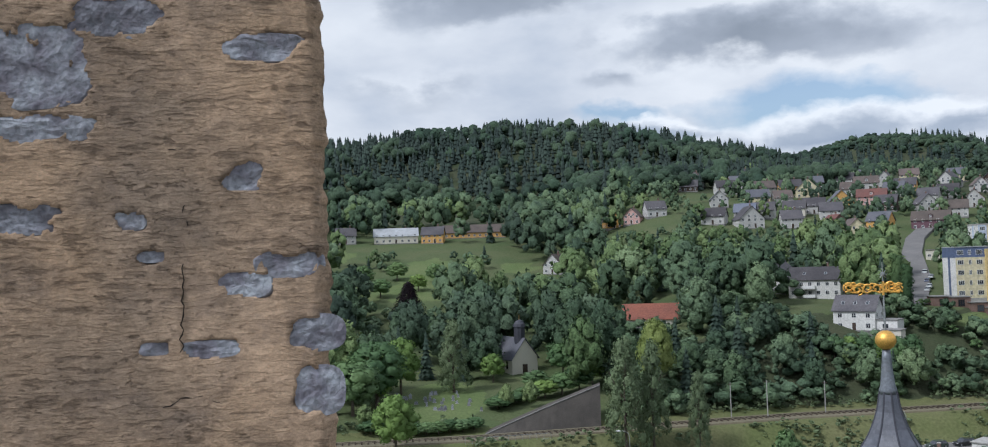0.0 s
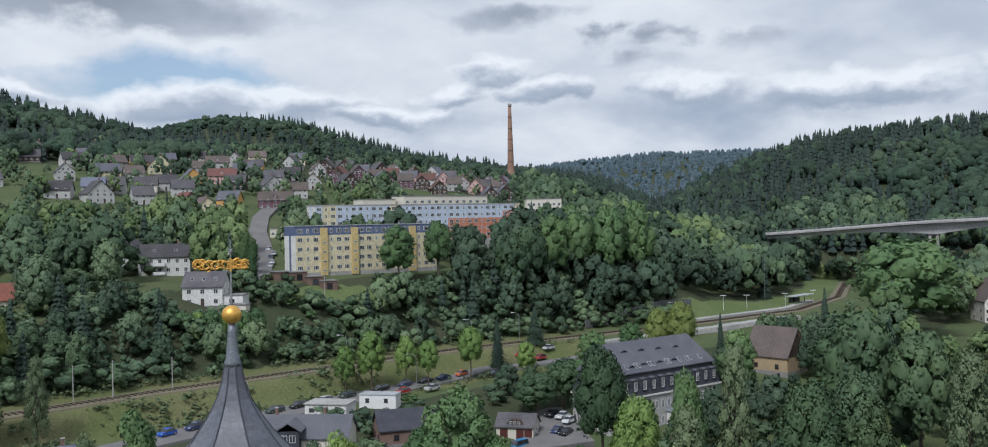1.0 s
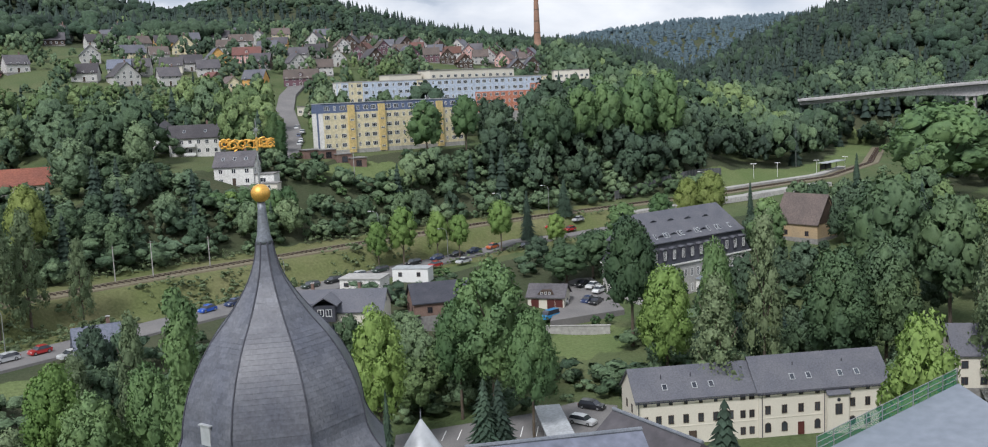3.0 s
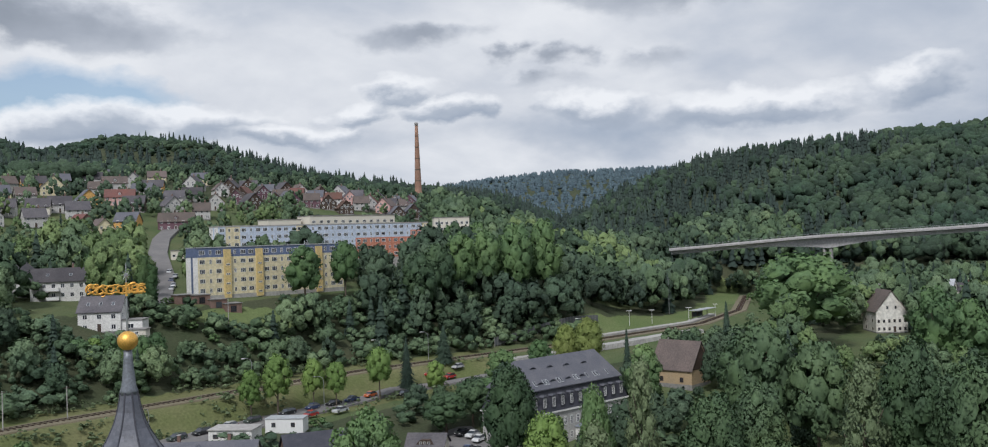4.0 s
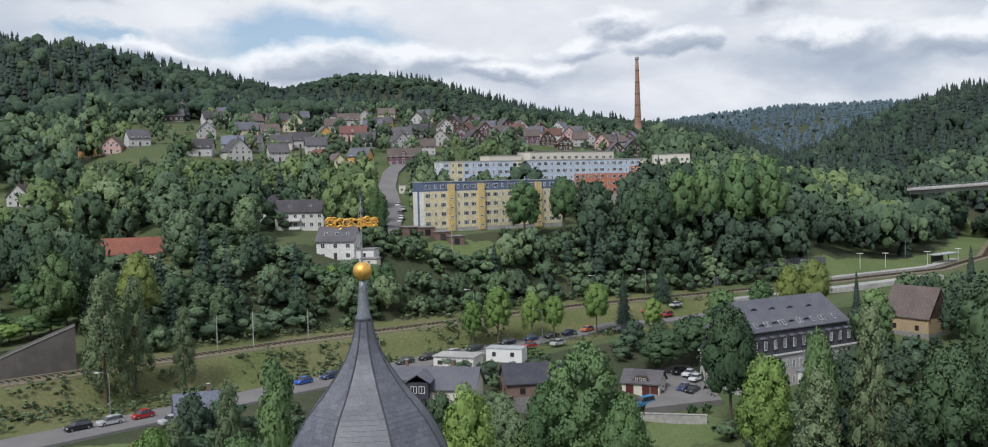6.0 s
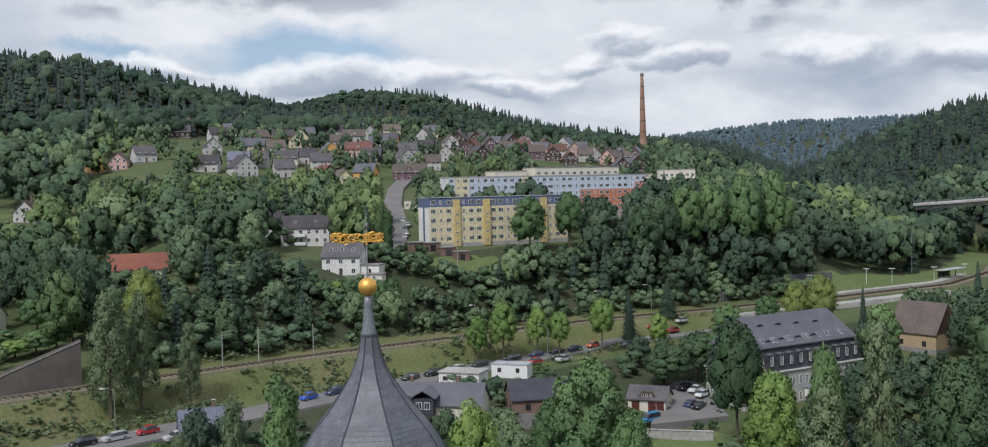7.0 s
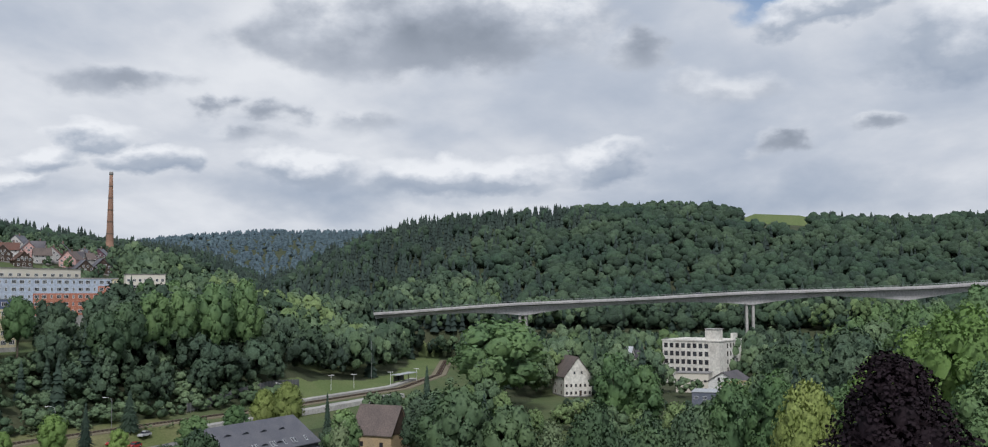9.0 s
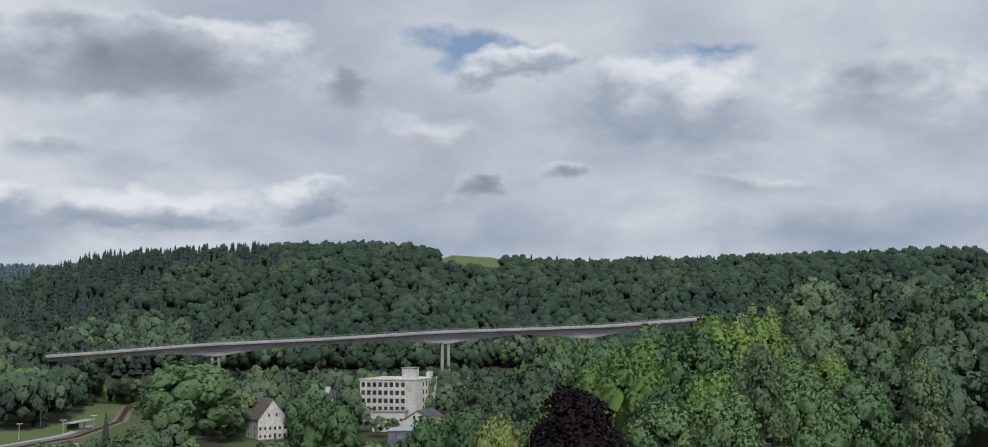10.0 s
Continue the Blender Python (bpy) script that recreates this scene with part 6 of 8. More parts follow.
def plain_block(m, w, d, h, wall, label, roof="concrete_dark", cols=0, rows=0, win=(1.3, 1.3), first=0.9, storey=2.8, deep=2.0, name="building", category="building", group="", parapet=0.25, side_cols=0, dark=False):
    """A flat-roofed building."""
    ob = thing(name, m, label, category, group)
    keep_off(m, w, d)
    part("wall", boxes((-w / 2, w / 2, 0, d, -deep, h)), M[wall], ob)
    part("roof", boxes((-w / 2 - parapet, w / 2 + parapet, -parapet, d + parapet, h, h + 0.22)), M[roof], ob)
    for rw in range(rows):
        for c in range(cols):
            window(ob, face(-w / 2 + w * (c + 0.5) / cols, 0, first + rw * storey), *win, dark=dark)
        for c in range(side_cols):
            for side in ("left", "right"):
                window(ob, face(-w / 2 if side == "left" else w / 2, d * (c + 0.5) / side_cols, first + rw * storey, side), *win, dark=dark)
    return ob


# ---- the castle's lower roofs ----


def castle_roofs():
    x, y = DOME
    ob = thing("castle_wing", pose(x, y, 0, 0, 0, 8), "castle wing below the turret with pale sheet-metal roofs", "castle")
    bm = bmesh.new()
    lathe(bm, [(4.2, ground_z(x, y) - 0.5), (4.2, 30.5)], 4, turn=0.3)
    part("wall", bm, M["wall_cream"], ob)
    bm = bmesh.new()
    lathe(bm, [(4.7, 30.35), (4.75, 30.5), (2.8, 31.62)], 4, turn=0.3)
    part("roof", bm, M["metal_pale"], ob)
    for i in range(4):
        a = 0.3 + i * math.pi / 2
        bm = bmesh.new()
        tube(bm, [(4.75 * math.cos(a), 4.75 * math.sin(a), 30.52), (2.85 * math.cos(a), 2.85 * math.sin(a), 31.64)], 0.035, 5)
        part("ridge_seam", bm, M["metal_pale"], ob)
    tx, ty = at(28.12, 31)
    ob = thing("small_turret", pose(tx, ty, 0), "slender round turret with a pale metal cone roof and a finial", "tower")
    bm = bmesh.new()
    lathe(bm, [(1.3, ground_z(tx, ty) - 0.5), (1.3, 29.2)], 20, smooth=True)
    part("wall", bm, M["wall_cream"], ob)
    bm = bmesh.new()
    lathe(bm, [(1.5, 29.12), (1.52, 29.2), (0.75, 30.4), (0.03, 31.55)], 24, smooth=True)
    part("roof", bm, M["metal_pale"], ob)
    bm = bmesh.new()
    tube(bm, [(0, 0, 31.5), (0, 0, 31.9)], [0.03, 0.008], 6)
    part("finial", bm, M["lead"], ob)
    # the long weathered roof and the brownish one beside it
    for az0, az1, r, r1, zr, rise, mat, lab, dep in ((31.1, 41.1, 35.0, 36.4, 28.85, 1.8, "roof_lilac", "castle range with a weathered bluish sheet roof", 7), (40.0, 44.8, 42.7, 38.9, 27.5, 2.2, "roof_grey", "castle range with a weathered grey tiled roof", 6)):
        (ax, ay), (bx, by) = at(az0, r), at(az1, r1)
        w = math.hypot(bx - ax, by - ay)
        m = pose((ax + bx) / 2, (ay + by) / 2, 0, 0, 0, math.degrees(math.atan2(by - ay, bx - ax)))
        ob = thing("castle_range", m, lab, "castle")
        g = ground_z((ax + bx) / 2, (ay + by) / 2)
        bm = bmesh.new()
        prism(bm, [(-dep / 2, g - 1), (dep / 2, g - 1), (dep / 2, zr - rise), (0, zr), (-dep / 2, zr - rise)], -w / 2, w / 2, 0)
        part("wall", bm, M["wall_cream"], ob)
        bm = gable_roof(w, dep, zr - rise, rise, "x", 0.25, 0.14)
        bmesh.ops.translate(bm, verts=bm.verts, vec=(0, -dep / 2, 0))
        part("roof", bm, M[mat], ob)
        bm = bmesh.new()
        tube(bm, [(-w / 2 - 0.25, 0, zr + 0.17), (w / 2 + 0.25, 0, zr + 0.17)], 0.09, 8)
        part("ridge_cap", bm, M["lead"], ob)
    # the large sheet roof with the scaffold net
    corners = [at(51.6, 72), at(58.9, 84), at(66.5, 70), at(58.5, 56)]
    zs = [15.0, 17.4, 15.6, 12.6]
    ob = thing("stable_building", pose(0, 0, 0), "large building with a blue-grey sheet roof under repair", "building")
    bm = bmesh.new()
    lo = [bm.verts.new((x, y, ground_z(x, y) - 3)) for x, y in corners]
    hi = [bm.verts.new((x, y, z - 0.3)) for (x, y), z in zip(corners, zs)]
    for i in range(4):
        j = (i + 1) % 4
        bm.faces.new((lo[i], lo[j], hi[j], hi[i]))
    bm.faces.new(hi)
    bmesh.ops.recalc_face_normals(bm, faces=bm.faces)
    part("wall", bm, M["wall_cream"], ob)
    bm = bmesh.new()
    a = [bm.verts.new((x, y, z - 0.2)) for (x, y), z in zip(corners, zs)]
    b = [bm.verts.new((x, y, z)) for (x, y), z in zip(corners, zs)]
    for i in range(4):
        j = (i + 1) % 4
        bm.faces.new((a[i], a[j], b[j], b[i]))
    bm.faces.new(a[::-1])
    bm.faces.new(b)
    bmesh.ops.recalc_face_normals(bm, faces=bm.faces)
    part("roof", bm, M["metal_grey"], ob)
    (ax, ay), (bx, by) = corners[0], corners[1]
    fence = thing("scaffold_rail", pose(0, 0, 0), "scaffold guard rail with green safety netting along the roof edge", "scaffold")
    n = 9
    pts = [Vector((ax + (bx - ax) * i / n, ay + (by - ay) * i / n, zs[0] + (zs[1] - zs[0]) * i / n)) for i in range(n + 1)]
    for p in pts:
        part("post", boxes((p.x - 0.03, p.x + 0.03, p.y + 0.1, p.y + 0.16, p.z - 2.5, p.z + 1.25)), M["steel"], fence)
    for dz in (0.3, 0.75, 1.2):
        bm = bmesh.new()
        tube(bm, [p + Vector((0, 0.13, dz)) for p in pts], 0.028, 5)
        part("rail", bm, M["steel"], fence)
    verts, quads = [], []
    for i, p in enumerate(pts):
        for k in range(10):
            verts.append((p.x, p.y + 0.17 + 0.04 * math.sin(i * 2 + k), p.z - 0.3 + 0.145 * k))
    strands = []
    bm = bmesh.new()
    for k in range(26):
        dz = -0.3 + 0.058 * k
        q = [p + Vector((0, 0.18, dz)) for p in pts]
        for a_, b_ in zip(q, q[1:]):
            poly(bm, (a_, b_, b_ + Vector((0, 0, 0.034)), a_ + Vector((0, 0, 0.034))))
    part("net", bm, M["net"], fence)


castle_roofs()

# ---- the long white house in the lower yard ----


def long_house():
    rz = -26.5
    ob = thing("long_house", pose(101.4, 101.5, -11, 0, 0, rz), "long cream two-storey house with a dark slate roof and skylights", "house")
    keep_off(ob.matrix_basis, 18, 9)
    KEEP_OFF.append((121, 98, 12))
    # two lengths under two ridges
    for k, (x0, x1, rise, nm) in enumerate(((-9.9, 8.8, 3.5, "west"), (8.8, 29.5, 4.1, "east"))):
        w, d, eave = x1 - x0, 8.8, 7.1
        bm = gable_walls(w, d, eave, rise, "x", 2)
        bmesh.ops.translate(bm, verts=bm.verts, vec=((x0 + x1) / 2, 0.25 * k * -1, 0))
        part("wall", bm, M["wall_cream"], ob)
        bm = gable_roof(w, d, eave, rise, "x", 0.32, 0.2)
        bmesh.ops.translate(bm, verts=bm.verts, vec=((x0 + x1) / 2, 0.25 * k * -1, 0.02))
        part("roof", bm, M["slate_roof"], ob)
        part("gutter", boxes((x0 - 0.3, x1 + 0.3, -0.48 - 0.25 * k, -0.34 - 0.25 * k, eave - 0.42, eave - 0.3)), M["slate_dark"], ob)
        tilt = math.degrees(math.atan2(rise, d / 2))
        for x in ((-5.2, -0.6, 2.0) if k == 0 else (14.6, 17.2, 22.2, 24.9)):
            q = Matrix.Translation((x, d * 0.16 - 0.25 * k, eave + rise * 0.32 + 0.22)) @ pose(0, 0, 0, tilt, 0, 0)
            s = part("skylight", boxes((-0.4, 0.4, -0.55, 0.55, 0, 0.1)), M["metal_pale"], ob, at=q)
            part("pane", boxes((-0.3, 0.3, -0.45, 0.45, 0.1, 0.115)), M["glass"], s)
        for x in ((-5.4, -0.8) if k == 0 else (15.3, 23.2)):
            bm = bmesh.new()
            tube(bm, [(x, d * 0.3, eave + rise * 0.6), (x, d * 0.3, eave + rise * 0.6 + 0.9)], 0.07, 6)
            part("vent_pipe", bm, M["slate_dark"], ob)
    # windows
    for x in (-8.6, -6.6, -4.7, -2.4, -0.1, 2.2, 4.5):
        window(ob, face(x, 0, 6.1), 0.55, 0.6, dark=True)
        window(ob, face(x, 0, 3.2), 0.85, 1.35, dark=True)
    for x in (6.4, 7.8):
        for z in (6.0, 3.2, 0.6):
            window(ob, face(x, 0, z), 0.8, 1.2, dark=True)
    door = part("door", boxes((-2.0, -0.8, -0.08, 0.02, 0, 1.9)), M["timber"], ob)
    for x in (10.2, 12.8, 15.4, 18.0):
        window(ob, face(x, -0.25, 6.2), 0.7, 0.55, dark=True)
        window(ob, face(x, -0.25, 3.5), 0.85, 1.35, dark=True)
        if x == 15.4:
            part("arched_door", window_meshes(1.1, 2.3, True)[1], None, ob, "oxblood arched door", at=face(x, -0.28, 0.0)).data = mesh_of("arched_door", boxes((-0.5, 0.5, -0.06, 0.0, 0, 2.0)), M["paint_door"])
        else:
            window(ob, face(x, -0.25, 0.7), 0.95, 1.55, True, True)
    for x in (23.6, 26.0, 28.4):
        window(ob, face(x, -0.25, 6.2), 0.6, 0.5, dark=True)
        window(ob, face(x, -0.25, 3.7), 0.8, 1.35, dark=True)
        window(ob, face(x, -0.25, 0.7), 0.95, 1.55, True, True)
    for y in (2.6, 5.6):
        window(ob, face(-9.9, y, 4.6, "left"), 0.7, 1.3, dark=True)
        window(ob, face(-9.9, y, 1.6, "left"), 0.7, 1.2, dark=True)
    # stair bay
    bay = part("stair_bay", boxes((19.3, 22.6, -1.1, 0.3, -2, 6.0)), M["wall_cream"], ob)
    bm = bmesh.new()
    prism(bm, [(-1.4, 5.95), (0.6, 7.4), (0.6, 7.55), (-1.4, 6.12)], 19.1, 22.8, 0)
    part("bay_roof", bm, M["slate_roof"], bay)
    window(ob, face(21.0, -1.1, 2.9), 1.1, 1.7, dark=True)
    bm = bmesh.new()
    lathe(bm, [(0.3, 0), (0.3, 0.04)], 14)
    part("round_window", bm, M["glass"], bay, at=Matrix.Translation((21, -1.12, 5.2)) @ pose(0, 0, 0, 90, 0, 0))
    for x in (-9.7, 9.3, 19.1):
        bm = bmesh.new()
        tube(bm, [(x, -0.34, -0.5), (x, -0.34, 6.9)], 0.06, 6)
        part("downpipe", bm, M["slate_dark"], ob)
    part("string_course", boxes((-9.92, 8.8, -0.05, 0.02, 2.65, 2.8)), M["wall_cream"], ob)
    part("string_course", boxes((8.82, 29.5, -0.3, -0.2, 2.85, 3.0)), M["wall_cream"], ob)


long_house()
x, y = at(60.6, 172)
house(pose(x, y, -9, 0, 0, -40), 12, 8, 6, 4, "wall_cream", "slate_roof", "cream riverside house with a dark slate roof", cols=4, rows=2, dark=True)

# ---- the mansion with dormers ----


def mansion():
    w, d = 34.0, 15.0
    ob = thing("mansion", pose(160.5, 160.0, -5.4, 0, 0, 3.0), "large white mansion with a slate mansard roof and rows of dormers", "mansion")
    keep_off(ob.matrix_basis, w, d)
    part("wall", boxes((-w / 2, w / 2, 0, d, -3, 7.4)), M["wall_pale"], ob)
    part("cornice", boxes((-w / 2 - 0.35, w / 2 + 0.35, -0.35, d + 0.35, 7.4, 7.75)), M["wall_white"], ob)
    bm = bmesh.new()
    for z0, z1, i0, i1 in ((7.75, 12.6, -0.15, 1.3),):
        a = [bm.verts.new(p) for p in ((-w / 2 + i0, i0, z0), (w / 2 - i0, i0, z0), (w / 2 - i0, d - i0, z0), (-w / 2 + i0, d - i0, z0))]
        b = [bm.verts.new(p) for p in ((-w / 2 + i1, i1, z1), (w / 2 - i1, i1, z1), (w / 2 - i1, d - i1, z1), (-w / 2 + i1, d - i1, z1))]
        for i in range(4):
            bm.faces.new((a[i], a[(i + 1) % 4], b[(i + 1) % 4], b[i]))
        bm.faces.new(b)
    part("mansard", bm, M["slate_dark"], ob)
    bm = bmesh.new()
    e = 0.7
    a = [bm.verts.new(p) for p in ((-w / 2 + e, e, 12.62), (w / 2 - e, e, 12.62), (w / 2 - e, d - e, 12.62), (-w / 2 + e, d - e, 12.62))]
    up = [bm.verts.new((p.co.x, p.co.y, 12.85)) for p in a]
    r1, r2 = bm.verts.new((-w / 2 + 3.0, d / 2, 19.0)), bm.verts.new((w / 2 - 3.0, d / 2, 19.0))
    for i in range(4):
        bm.faces.new((a[i], a[(i + 1) % 4], up[(i + 1) % 4], up[i]))
    bm.faces.new((up[0], up[1], r2, r1))
    bm.faces.new((up[1], up[2], r2))
    bm.faces.new((up[2], up[3], r1, r2))
    bm.faces.new((up[3], up[0], r1))
    bm.faces.new(a[::-1])
    part("roof", bm, M["slate_roof"], ob)
    tilt = math.degrees(math.atan2(19 - 12.85, d / 2 - e))

    def on_roof(x, t):
        return Matrix.Translation((x, e + (d / 2 - e) * t, 12.85 + 6.15 * t)) @ pose(0, 0, 0, tilt, 0, 0)
    for i, x in enumerate((-12.6, -9.6, -8.6, -5.0, -4.0, 0.6, 1.6, 5.0, 7.6, 8.6, 12.2)):
        s = part("skylight", boxes((-0.32, 0.32, -0.75, 0.75, 0, 0.09)), M["metal_pale"], ob, at=on_roof(x, 0.2))
        part("pane", boxes((-0.22, 0.22, -0.6, 0.6, 0.09, 0.1)), M["glass"], s)
    for x, t in ((-11, 0.17), (-6.8, 0.2), (-1.6, 0.2), (3.2, 0.2), (-10, 0.66), (-4.5, 0.64), (1, 0.62), (7, 0.6)):
        bm = bmesh.new()
        n = 10
        arch = [(-1.1 + 2.2 * i / n, 0.42 * math.sin(math.pi * i / n)) for i in range(n + 1)]
        for (xa, za), (xb, zb) in zip(arch, arch[1:]):
            poly(bm, ((xa, -0.1, za), (xb, -0.1, zb), (xb * 0.9, 1.5, zb * 0.15 - 0.9 * 0), (xa * 0.9, 1.5, za * 0.15)))
        poly(bm, [(xa, -0.1, za) for xa, za in arch])
        q = Matrix.Translation((x, e + (d / 2 - e) * t, 12.9 + 6.15 * t))
        ey = part("eyebrow_dormer", bm, M["slate_dark"], ob, at=q)
        part("pane", boxes((-0.5, 0.5, -0.12, -0.1, 0.04, 0.26)), M["glass"], ey)
    for i in range(11):
        x = -w / 2 + 2.2 + i * 2.96
        bm = bmesh.new()
        prism(bm, [(-0.62, 8.6), (0.62, 8.6), (0.62, 11.3), (-0.62, 11.3)], -0.1, 1.4, 1)
        dm = part("dormer", bm, M["slate_dark"], ob, at=Matrix.Translation((x, 0, 0)))
        bm = bmesh.new()
        prism(bm, [(-0.8, 11.3), (0.8, 11.3), (0.5, 11.62), (-0.5, 11.62)], -0.35, 1.5, 1)
        part("dormer_roof", bm, M["slate_roof"], dm)
        window(ob, face(x, -0.1, 8.9), 0.85, 2.1)
    for rw, z in enumerate((0.6, 4.2)):
        for i in range(16):
            window(ob, face(-w / 2 + 1.6 + i * 2.05, 0, z), 0.85, 1.9)
        for i in range(5):
            window(ob, face(-w / 2, 1.8 + i * 2.8, z, "left"), 0.9, 1.9)
    # the low pavilion in front
    bm = boxes((-2, 9, -7, -0.1, -3, 3.4))
    an = part("pavilion", bm, M["wall_white"], ob)
    bm = bmesh.new()
    a = [bm.verts.new(p) for p in ((-2.4, -7.4, 3.4), (9.4, -7.4, 3.4), (9.4, -0.1, 3.4), (-2.4, -0.1, 3.4))]
    t1, t2 = bm.verts.new((1.5, -3.2, 5.6)), bm.verts.new((5.5, -3.2, 5.6))
    bm.faces.new((a[0], a[1], t2, t1)), bm.faces.new((a[1], a[2], t2)), bm.faces.new((a[2], a[3], t1, t2)), bm.faces.new((a[3], a[0], t1)), bm.faces.new(a[::-1])
    part("pavilion_roof", bm, M["metal_grey"], an)
    for i in range(6):
        window(ob, face(-1.1 + i * 1.8, -7, 0.9), 0.9, 1.7)


mansion()

# ---- smaller buildings beside the road ----
house(facing(50.4, 268, -32, 0.5), 12.5, 10, 4.4, 7.0, "sandstone", "roof_brown", "old barn of ochre masonry with a brown roof and timber gable", cols=2, rows=1, side_cols=0, chimneys=0, name="barn", category="barn", gable_windows=False, dark=True)
x, y = at(50.4, 268)
bm = bmesh.new()
prism(bm, [(0.2, 4.2), (9.8, 4.2), (5, 10.9)], 6.26, 6.34, 0)
barn = [o for o in scene.collection.objects if o.name == "barn"][0]
part("timber_gable", bm, M["timber"], barn, "dark timber gable cladding")
plain_block(facing(27.9, 222, -18), 8.6, 4.2, 3.0, "paint_white", "white office container with two small windows on a concrete base", cols=0, name="site_container", category="container", roof="metal_pale", parapet=0.08)
cont = [o for o in scene.collection.objects if o.name == "site_container"][0]
for x in (-2.4, 2.0):
    window(cont, face(x, 0, 1.3), 0.9, 1.0, dark=True)
part("door", boxes((-4.36, -4.3, 1.2, 2.2, 0.1, 2.2)), M["timber"], cont)
part("base", boxes((-4.2, 4.2, 0.1, 4.1, -4, 0)), M["concrete"], cont)
shed = plain_block(facing(24.9, 214, -22), 9.5, 6, 2.9, "wall_white", "low white shed with a flat pale roof", cols=3, rows=1, win=(1.2, 0.9), first=1.2, name="shed", category="shed", roof="concrete", dark=True, deep=4)
house(facing(23.3, 190, -14, -3.4), 19, 9.5, 4.6, 3.4, "wall_cream", "slate_roof", "slate-roofed house below the road with a slate-hung bay", cols=5, rows=1, win=(1.2, 1.4), chimneys=2, deep=5)
bay_house = [o for o in scene.collection.objects if o.name.startswith("house")][-1]
bm = boxes((-3.4, 0.6, -1.8, 4, 3.0, 6.2), (-6.2, -3.4, -0.9, 4, 3.4, 6.0))
bay = part("slate_bay", bm, M["slate_dark"], bay_house, "dark slate-hung bay with white windows")
for x in (-2.2, -0.6):
    window(bay_house, face(x, -1.8, 4.1), 1.2, 1.4)
window(bay_house, face(-4.8, -0.9, 4.2), 1.3, 1.2)
bm = bmesh.new()
prism(bm, [(-4.0, 6.1), (-1.4, 7.7), (1.2, 6.1), (1.2, 6.3), (-1.4, 7.9), (-4.0, 6.3)], -2.2, 5, 1)
part("bay_roof", bm, M["slate_roof"], bay)
house(facing(29.9, 196, 12, -2.5), 13, 8, 3.2, 3.2, "brick", "slate_dark", "brick barn with a dark slate roof and pale verge", cols=2, rows=1, chimneys=0, name="barn", category="barn", deep=6, dark=True)


def garage():
    ob = house(facing(35.9, 211, -14, -5.4), 8.2, 6.5, 2.7, 2.2, "wall_cream", "roof_grey", "small garage with dark red doors and a grey hipped roof", cols=0, rows=0, chimneys=0, name="garage", category="garage", plinth=False)
    for x in (-2.4, 1.2, 3.0):
        part("garage_door", boxes((x - 0.85, x + 0.85, -0.06, 0.02, 0, 2.2)), M["paint_door"], ob)
    bm = bmesh.new()
    prism(bm, [(-2.1, 3.0), (2.1, 3.0), (1.0, 4.1), (-1.0, 4.1)], 0.3, 2.2, 1)
    dm = part("dormer", bm, M["timber"], ob)
    for x in (-0.9, 0, 0.9):
        window(ob, face(x, 0.3, 3.2), 0.55, 0.55)


garage()
house(facing(10.4, 174, 6), 8, 8, 1.6, 5.2, "wall_white", "roof_lilac", "small white house under a steep bluish sheet roof", cols=3, rows=1, skylights=1, chimneys=1)
for i, az in enumerate((22.7, 23.6, 24.5, 25.3)):
    plain_block(facing(az, 301 - i * 0.5, 20), 5.0, 5, 2.6, "brick", "low brick garden garage with a flat roof", cols=1, rows=1, win=(1.8, 1.9), first=0.1, name="garden_garage", category="garage", group="row of garden garages", dark=True, deep=4)

# ---- houses on the bank ----
house(facing(18.2, 275, -16, 20.2), 10.8, 8.5, 5.6, 3.7, "wall_white", "roof_grey", "white two-storey house with a grey roof and skylights", cols=3, rows=2, skylights=3, deep=6, win=(1.2, 1.3))
an = plain_block(facing(19.8, 273.5, -16, 20.2), 6.0, 6, 3.0, "wall_white", "low white garage annex with a flat roof", cols=1, rows=1, win=(1.6, 1.2), name="annex", category="annex", deep=6)
plain_block(facing(20.1, 268, -16, 19.4), 4.5, 4, 1.6, "wall_cream", "garden shed with a flat roof", cols=1, rows=1, win=(0.8, 0.8), first=0.4, name="shed", category="shed", deep=5)
wh = house(facing(16.2, 319, -10, 24.6), 15.5, 10.5, 8.3, 3.7, "wall_white", "roof_grey", "white three-storey apartment house with balconies and a dark roof", cols=6, rows=3, skylights=2, deep=5, chimneys=1, dormers=0, category="apartment house", name="apartment_house")
for z in (2.6, 5.3):
    b = part("balcony", boxes((-3.2, 0.4, -1.4, 0, z, z + 0.18)), M["concrete"], wh)
    part("balcony_panel", boxes((-3.2, 0.4, -1.4, -1.32, z + 0.18, z + 1.05), (-3.2, -3.12, -1.32, 0, z + 0.18, z + 1.05), (0.32, 0.4, -1.32, 0, z + 0.18, z + 1.05)), M["paint_white"], b)
house(facing(13.9, 330, -20), 9, 12, 6.4, 4.2, "wall_white", "roof_grey", "white gabled house with a dark roof", along="y", cols=2, rows=2, deep=5)
rh = house(facing(7.2, 299, 0, 20.6), 17.5, 9, 2.4, 4.2, "wall_cream", "roof_red", "low long house with a bright red tiled roof", cols=5, rows=1, win=(0.9, 1.0), chimneys=0, deep=5)
rh_frame = thing("pergola", facing(4.7, 300, 0), "weathered grey timber pergola beside the red-roofed house", "pergola")
for x in (-5, -1.7, 1.6, 5):
    for y in (0, 3.5):
        part("post", boxes((x - 0.09, x + 0.09, y - 0.09, y + 0.09, -1.5, 2.6)), M["concrete"], rh_frame)
    part("beam", boxes((x - 0.08, x + 0.08, -0.4, 3.9, 2.6, 2.8)), M["concrete"], rh_frame)
